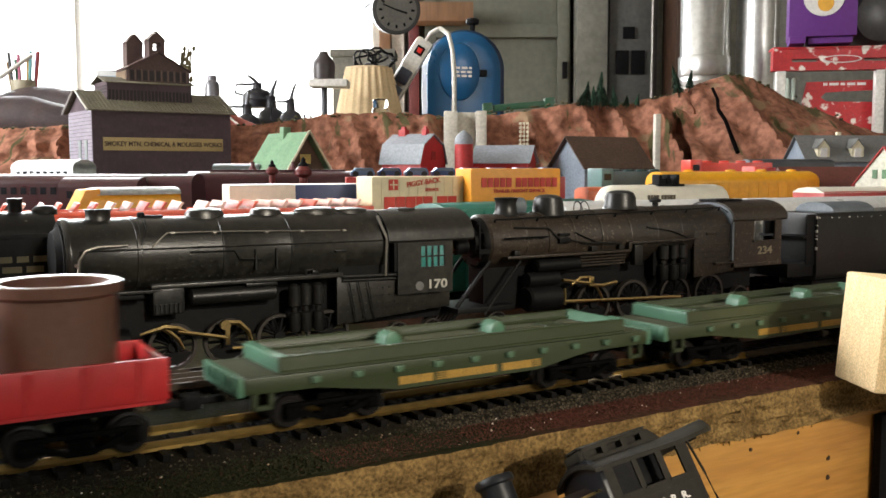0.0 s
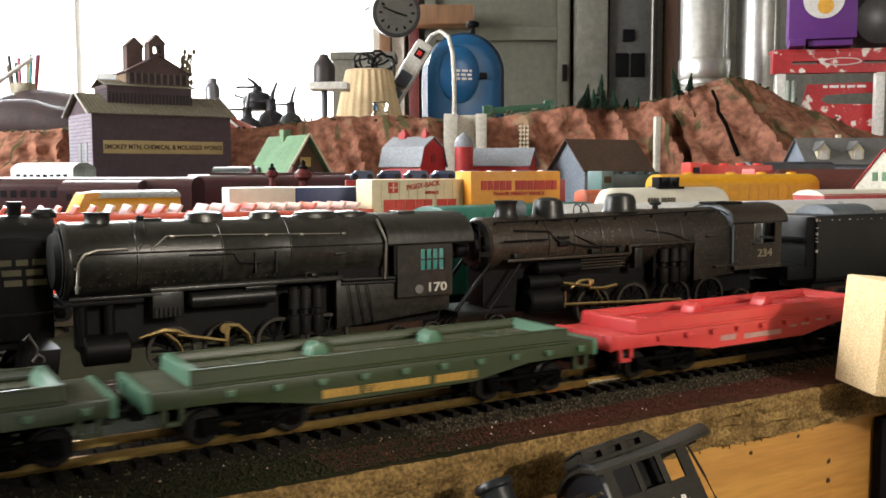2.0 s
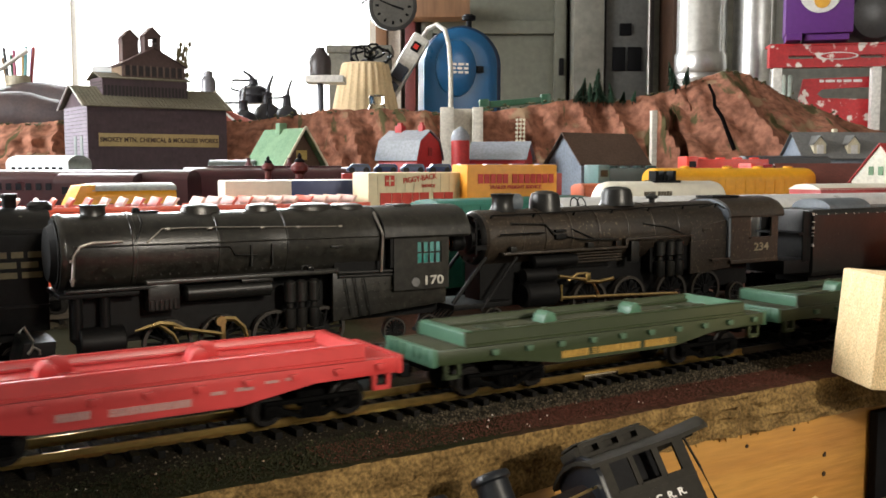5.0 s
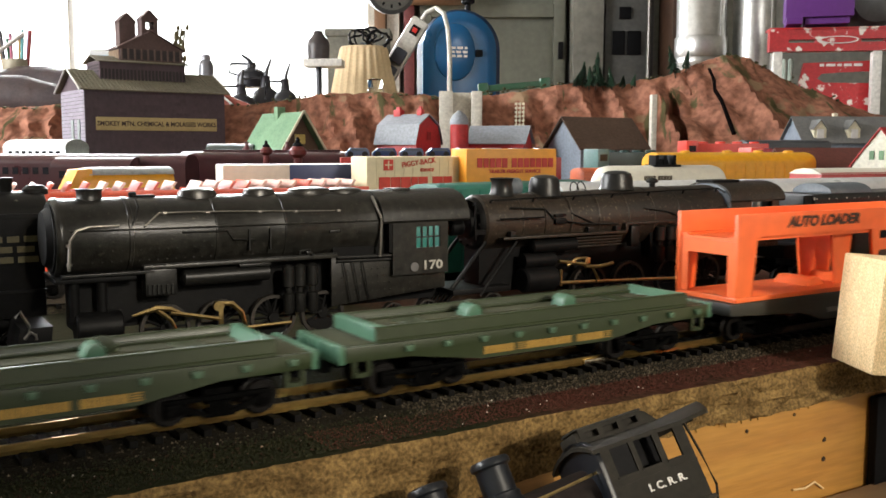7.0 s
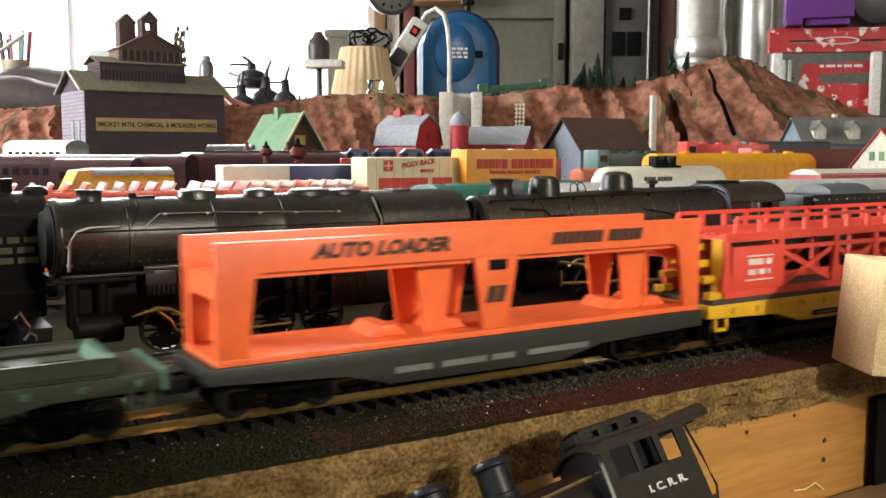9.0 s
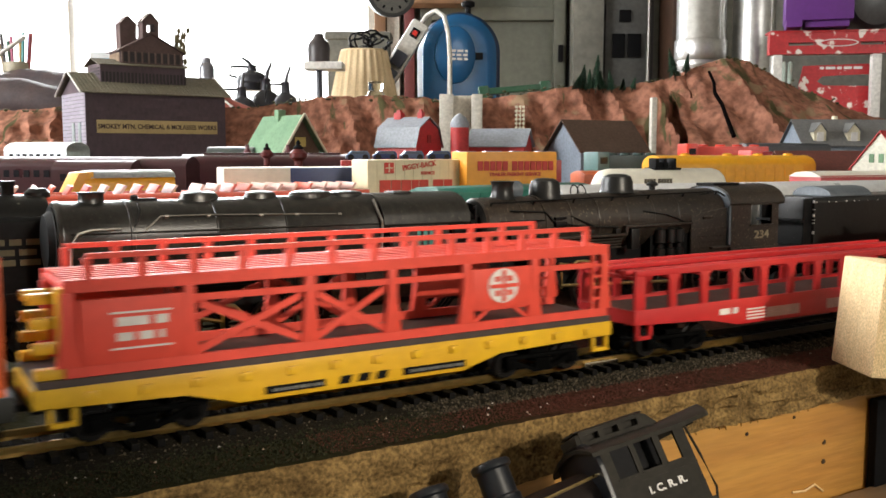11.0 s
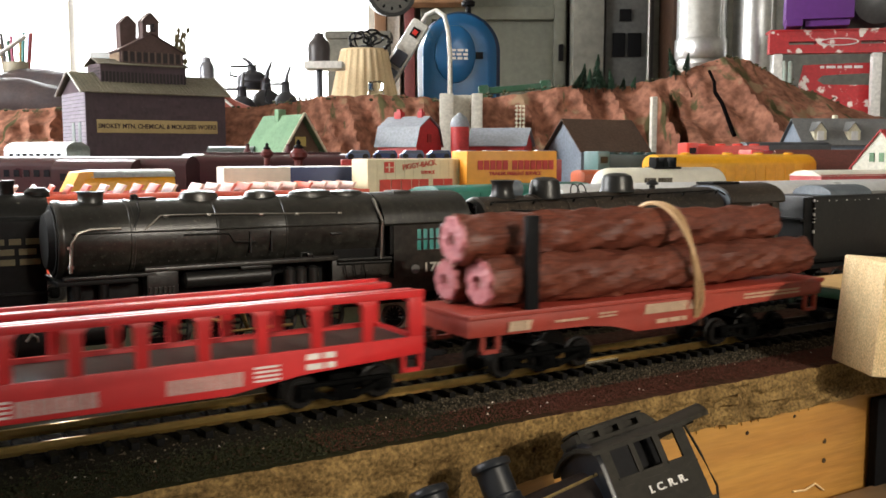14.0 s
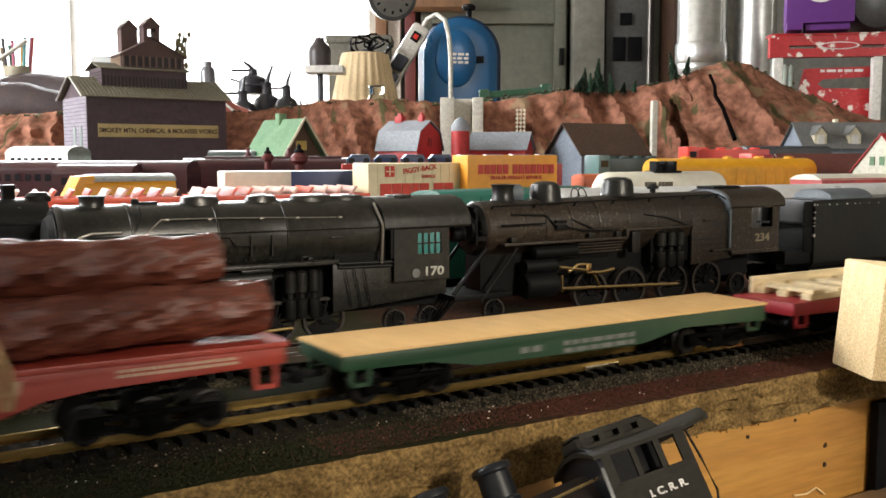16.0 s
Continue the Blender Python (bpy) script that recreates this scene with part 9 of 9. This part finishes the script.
for a in ((-0.390, 1.52, 0.030, 0.085, 0.004), (-0.352, 1.56, 0.032, 0.105, 0.012), (-0.305, 1.52, 0.026, 0.095, 0.010), (-0.272, 1.50, 0.020, 0.050, -0.004), (-0.455, 1.50, 0.014, 0.055, 0.0)):
    oil_can(*a)
oil_can(-0.388, 1.60, 0.030, 0.050, -0.020, BT + 0.085)
bm = B()
lathe(bm, [(0.018, 0.02), (0.018, 0.036), (0.022, 0.030), (0.010, 0.0)], "z", (0, 0, 0), 20)
wb = solid("white_funnel", bm, mat("white_cup", (0.70, 0.72, 0.75), 0.4, scale=40), pose(-0.262, 1.46, BT, 20, 70, 0) @ pose(0, 0, 0), "small white cup lying among the cans", "cup")
wb.location.z = BT + 0.024
sh = thing("white_shelf", pose(-0.225, 1.50, 0), "small white shelf on a dark post", "shelf")
bm = B()
box(bm, -0.038, 0.035, -0.03, 0.03, 0.2340, 0.2480, 0.002)
part("board", bm, WHITE_WOOD, sh)
bm = B()
rod(bm, (-0.012, 0, BT), (-0.012, 0, 0.234), 0.006, 8), box(bm, -0.035, 0.012, -0.02, 0.02, BT, BT + 0.030, 0.004)
part("post", bm, DARKM, sh)
bt = thing("bell_bottle", pose(-0.236, 1.50, 0.2482), "dark bell-shaped bottle with a thin nozzle", "bottle")
bm = B()
lathe(bm, [(0.021, 0), (0.022, 0.024), (0.020, 0.034), (0.012, 0.043), (0.009, 0.048), (0.009, 0.052)], "z", (0, 0, 0), 24)
part("body", bm, mat("dark_brown_bottle", (0.05, 0.04, 0.04), 0.4), bt)
bm = B()
rod(bm, (0, 0, 0.052), (0, 0, 0.085), 0.0010, 6)
part("nozzle", bm, DARKM, bt)
sp = thing("spray_can", pose(-0.430, 1.43, BT), "grey spray can with a pale label", "spray can")
bm = B()
lathe(bm, [(0.0135, 0), (0.0135, 0.112), (0.011, 0.119), (0.008, 0.121), (0.008, 0.130), (0.004, 0.132)], "z", (0, 0, 0), 24)
part("can", bm, mat("grey_can", (0.20, 0.20, 0.22), 0.35, 0.4, scale=40), sp)
bm = B()
lathe(bm, [(0.0138, 0.040), (0.0138, 0.092)], "z", (0, 0, 0), 24, cap=False)
part("paper_label", bm, mat("pale_can_label", (0.42, 0.36, 0.38), 0.6), sp, "pale label")
# twigs behind the cupola
bm = B()
rt = random.Random(12)
for i in range(5):
    x = rt.uniform(-0.487, -0.470)
    tube(bm, [(-0.48, 1.42, BT), (x, 1.42, 0.22), (x + rt.uniform(-0.015, 0.03), 1.42, 0.27 + rt.uniform(0, 0.03))], [0.0020, 0.0016, 0.0011], 6)
    for k in range(6):
        z = rt.uniform(0.23, 0.29)
        p = Vector((x + rt.uniform(-0.002, 0.004) + 0.10 * (z - 0.22), 1.42, z))
        v = [bm.verts.new(p + Vector(q)) for q in ((0, 0, 0), (0.004, 0.002, 0.006), (0.002, 0, 0.014), (-0.003, -0.001, 0.007))]
        bm.faces.new(v)
solid("dry_twigs", bm, mat("olive_twig", (0.12, 0.10, 0.045), 0.8), Matrix.Identity(4), "dry olive twigs standing in the window", "twigs")
# picture card
pcd = thing("picture_card", pose(-0.700, 1.55, BT, -8, 0, 6), "small white card with a blue and red picture", "card")
bm = B()
box(bm, 0, 0.050, 0, 0.002, 0, 0.160, 0.0005)
part("card", bm, mat("white_card", (0.68, 0.70, 0.70), 0.6), pcd)
bm = B()
box(bm, 0.008, 0.044, -0.001, 0.0, 0.095, 0.148)
pic = part("blue_panel", bm, mat("teal_blue_print", (0.10, 0.22, 0.36), 0.5, c2=(0.3, 0.4, 0.45), scale=60), pcd)
bm = B()
prism(bm, [(0.020, 0.120), (0.036, 0.112), (0.042, 0.130), (0.030, 0.142)], -0.002, -0.0011, "y")
part("red_spot", bm, mat("dull_red_print", (0.45, 0.10, 0.08), 0.5), pic, "red spot")
# pencil cup
cup = thing("pencil_cup", pose(-0.812, 1.50, BT), "cup of coloured pencils and brushes", "pencil cup")
bm = B()
lathe(bm, [(0.020, 0), (0.024, 0.130), (0.022, 0.130), (0.019, 0.004)], "z", (0, 0, 0), 24)
part("cup", bm, mat("dull_cream_cup", (0.40, 0.36, 0.26), 0.5), cup)
rp = random.Random(6)
for i, col in enumerate(((0.4, 0.05, 0.05), (0.05, 0.12, 0.3), (0.5, 0.3, 0.05), (0.04, 0.16, 0.1), (0.3, 0.2, 0.1), (0.02, 0.02, 0.02), (0.45, 0.12, 0.2), (0.1, 0.3, 0.3))):
    bm = B()
    a = 2 * math.pi * i / 8
    rod(bm, (0.010 * math.cos(a), 0.010 * math.sin(a), 0.01), (0.030 * math.cos(a), 0.020 * math.sin(a), 0.165 + rp.uniform(0, 0.025)), 0.0032, 6)
    part("pencil", bm, mat("pencil_%d" % i, col, 0.5), cup)
bm = B()
rod(bm, (-0.86, 1.44, 0.225), (-0.775, 1.46, 0.292), 0.004, 8)
rod(bm, (-0.86, 1.44, 0.225), (-0.93, 1.435, BT), 0.004, 8)
solid("white_dowel", bm, WHITE_WOOD, Matrix.Identity(4), "white dowel leaning by the pencil cup", "dowel")
# leather boots lying on the bench
BOOT = mat("dark_brown_leather", (0.070, 0.045, 0.042), 0.5, c2=(0.030, 0.026, 0.034), scale=25, bump=0.0015, bscale=60)
for k, (bx, bz, turn) in enumerate(((-0.90, 0.148, 6), (-0.86, 0.176, -4))):
    bm = B()
    rings = []
    for i in range(17):
        u = i / 16
        x = 0.26 * u
        rz = 0.030 + 0.016 * math.sin(math.pi * min(1, u * 1.1)) - 0.016 * max(0, u - 0.75) * 4
        ry = 0.042 - 0.02 * max(0, u - 0.8) * 5
        zc = 0.010 * math.sin(u * 5 + k) + 0.012 * u
        rings.append([(x, ry * math.cos(a), zc + rz * math.sin(a) * (1 + 0.10 * noise.noise((x * 30, a, k)))) for a in [2 * math.pi * j / 20 for j in range(20)]])
    loft(bm, rings)
    solid("leather_boot", bm, BOOT, pose(bx, 1.42 + 0.07 * k, bz, 0, -3, turn), "dark brown leather boot lying on the bench", "boot", "leather boots")
# red handled tool beside the factory
bm = B()
prism(bm, [(-0.455, 0.150), (-0.430, 0.184), (-0.410, 0.190), (-0.375, 0.170), (-0.318, 0.146), (-0.312, 0.118), (-0.40, 0.118)], 1.41, 1.422, "y")
solid("red_saw_handle", bm, mat("worn_red_wood", (0.30, 0.07, 0.045), 0.5, scale=20), Matrix.Identity(4), "worn red wooden tool handle", "tool handle")
bm = B()
rod(bm, (-0.425, 1.405, 0.198), (-0.330, 1.402, 0.118), 0.0022, 6)
solid("white_edge_rod", bm, WHITE_WOOD, Matrix.Identity(4), "thin white rod leaning on the red tool", "rod")

# nicks, nail heads and a knot on the timber fascia
face = Matrix.Translation(edge_at(0, -0.003) + Vector((0, 0, GZ - 0.0158))) @ pose(0, 0, 0, 0, 0, ANG)
rc = random.Random(17)
SPLIT = mat("pale_split_wood", (0.60, 0.37, 0.12), 0.7, scale=200, fine=0.2)
fasc = thing("fascia_marks", face, "pale splinters, nail heads and knots on the timber fascia", "wood marks")
for i in range(22):
    bm = B()
    s, h = rc.uniform(0.19, 0.30), rc.uniform(0.0006, 0.0030)
    prism(bm, [(s, -0.0004), (s + rc.uniform(0.0005, 0.0016), -0.0004), (s + rc.uniform(0, 0.0008), -h)], -0.0006, 0.0004, "y")
    part("wood_chip", bm, SPLIT, fasc)
for s, z, r in ((0.2905, -0.0175, 0.0009), (0.2905, -0.0255, 0.0011), (0.246, -0.0065, 0.0007), (0.272, -0.004, 0.0006)):
    bm = B()
    prism(bm, [(s + r * (0.7 + 0.5 * rc.random()) * math.cos(a), z + r * (0.7 + 0.8 * rc.random()) * math.sin(a)) for a in [2 * math.pi * i / 9 for i in range(9)]], -0.0004, 0.0004, "y")
    part("knot", bm, mat("dark_knot", (0.03, 0.014, 0.006), 0.6), fasc, "small dark knot")
bm = B()
tube(bm, [(0.272, -0.0008, -0.0345), (0.279, -0.0010, -0.0352), (0.285, -0.0008, -0.0338), (0.290, -0.0010, -0.0375)], 0.0004, 6)
part("scratch", bm, PINE, fasc, "pale curved splinter")


# ---- motion of the train ----
def motions():
    """The train runs along the straight track; its loads travel with the cars."""
    run = [(0, 226.2), (0.5, 178.7), (1, 133.4), (1.5, 88.8), (2, 41.3), (2.5, -2.9), (3, -43.9), (3.5, -81.9), (4, -118.3),
           (6.5, -331.3), (7, -384.8), (7.5, -430), (8, -477.5), (8.5, -531.7), (9, -587.5),
           (11.5, -874.2), (12, -919.9), (12.5, -962.5), (13, -997.3), (13.5, -1039.0), (14, -1094.2), (14.5, -1149.5), (15, -1204.5), (15.5, -1264.5), (16, -1328.3)]
    g = along(ANG)
    for car, off in TRAIN:
        walk(car, [(t, laid(on_track(s / 1000 + off), scaled=False)) for t, s in run])
    # wheels roll with the cars, in steps of well under a quarter turn
    steps, s0 = [(0.0, 226.2)], 226.2
    for (ta, sa), (tb, sb) in zip(run, run[1:]):
        n = math.ceil((sa - sb) / 6.2)
        steps += [(ta + (tb - ta) * i / n, sa + (sb - sa) * i / n) for i in range(1, n + 1)]
    for car, off in TRAIN:
        for wheel, wx in WHEELS[car.name]:
            walk(wheel, [(t, pose(wx, 0, 0.0049, 0, math.degrees((s - s0) * g / 4.9), 0)) for t, s in steps])
    for load, off, (x, y, z) in LOADS:
        if not load.name.startswith("pipe"):
            load.scale = (g, 1, 1)
        walk(load, [(t, laid(on_track(s / 1000 + off), scaled=False) @ pose(x * g, y, z)) for t, s in run])


motions()
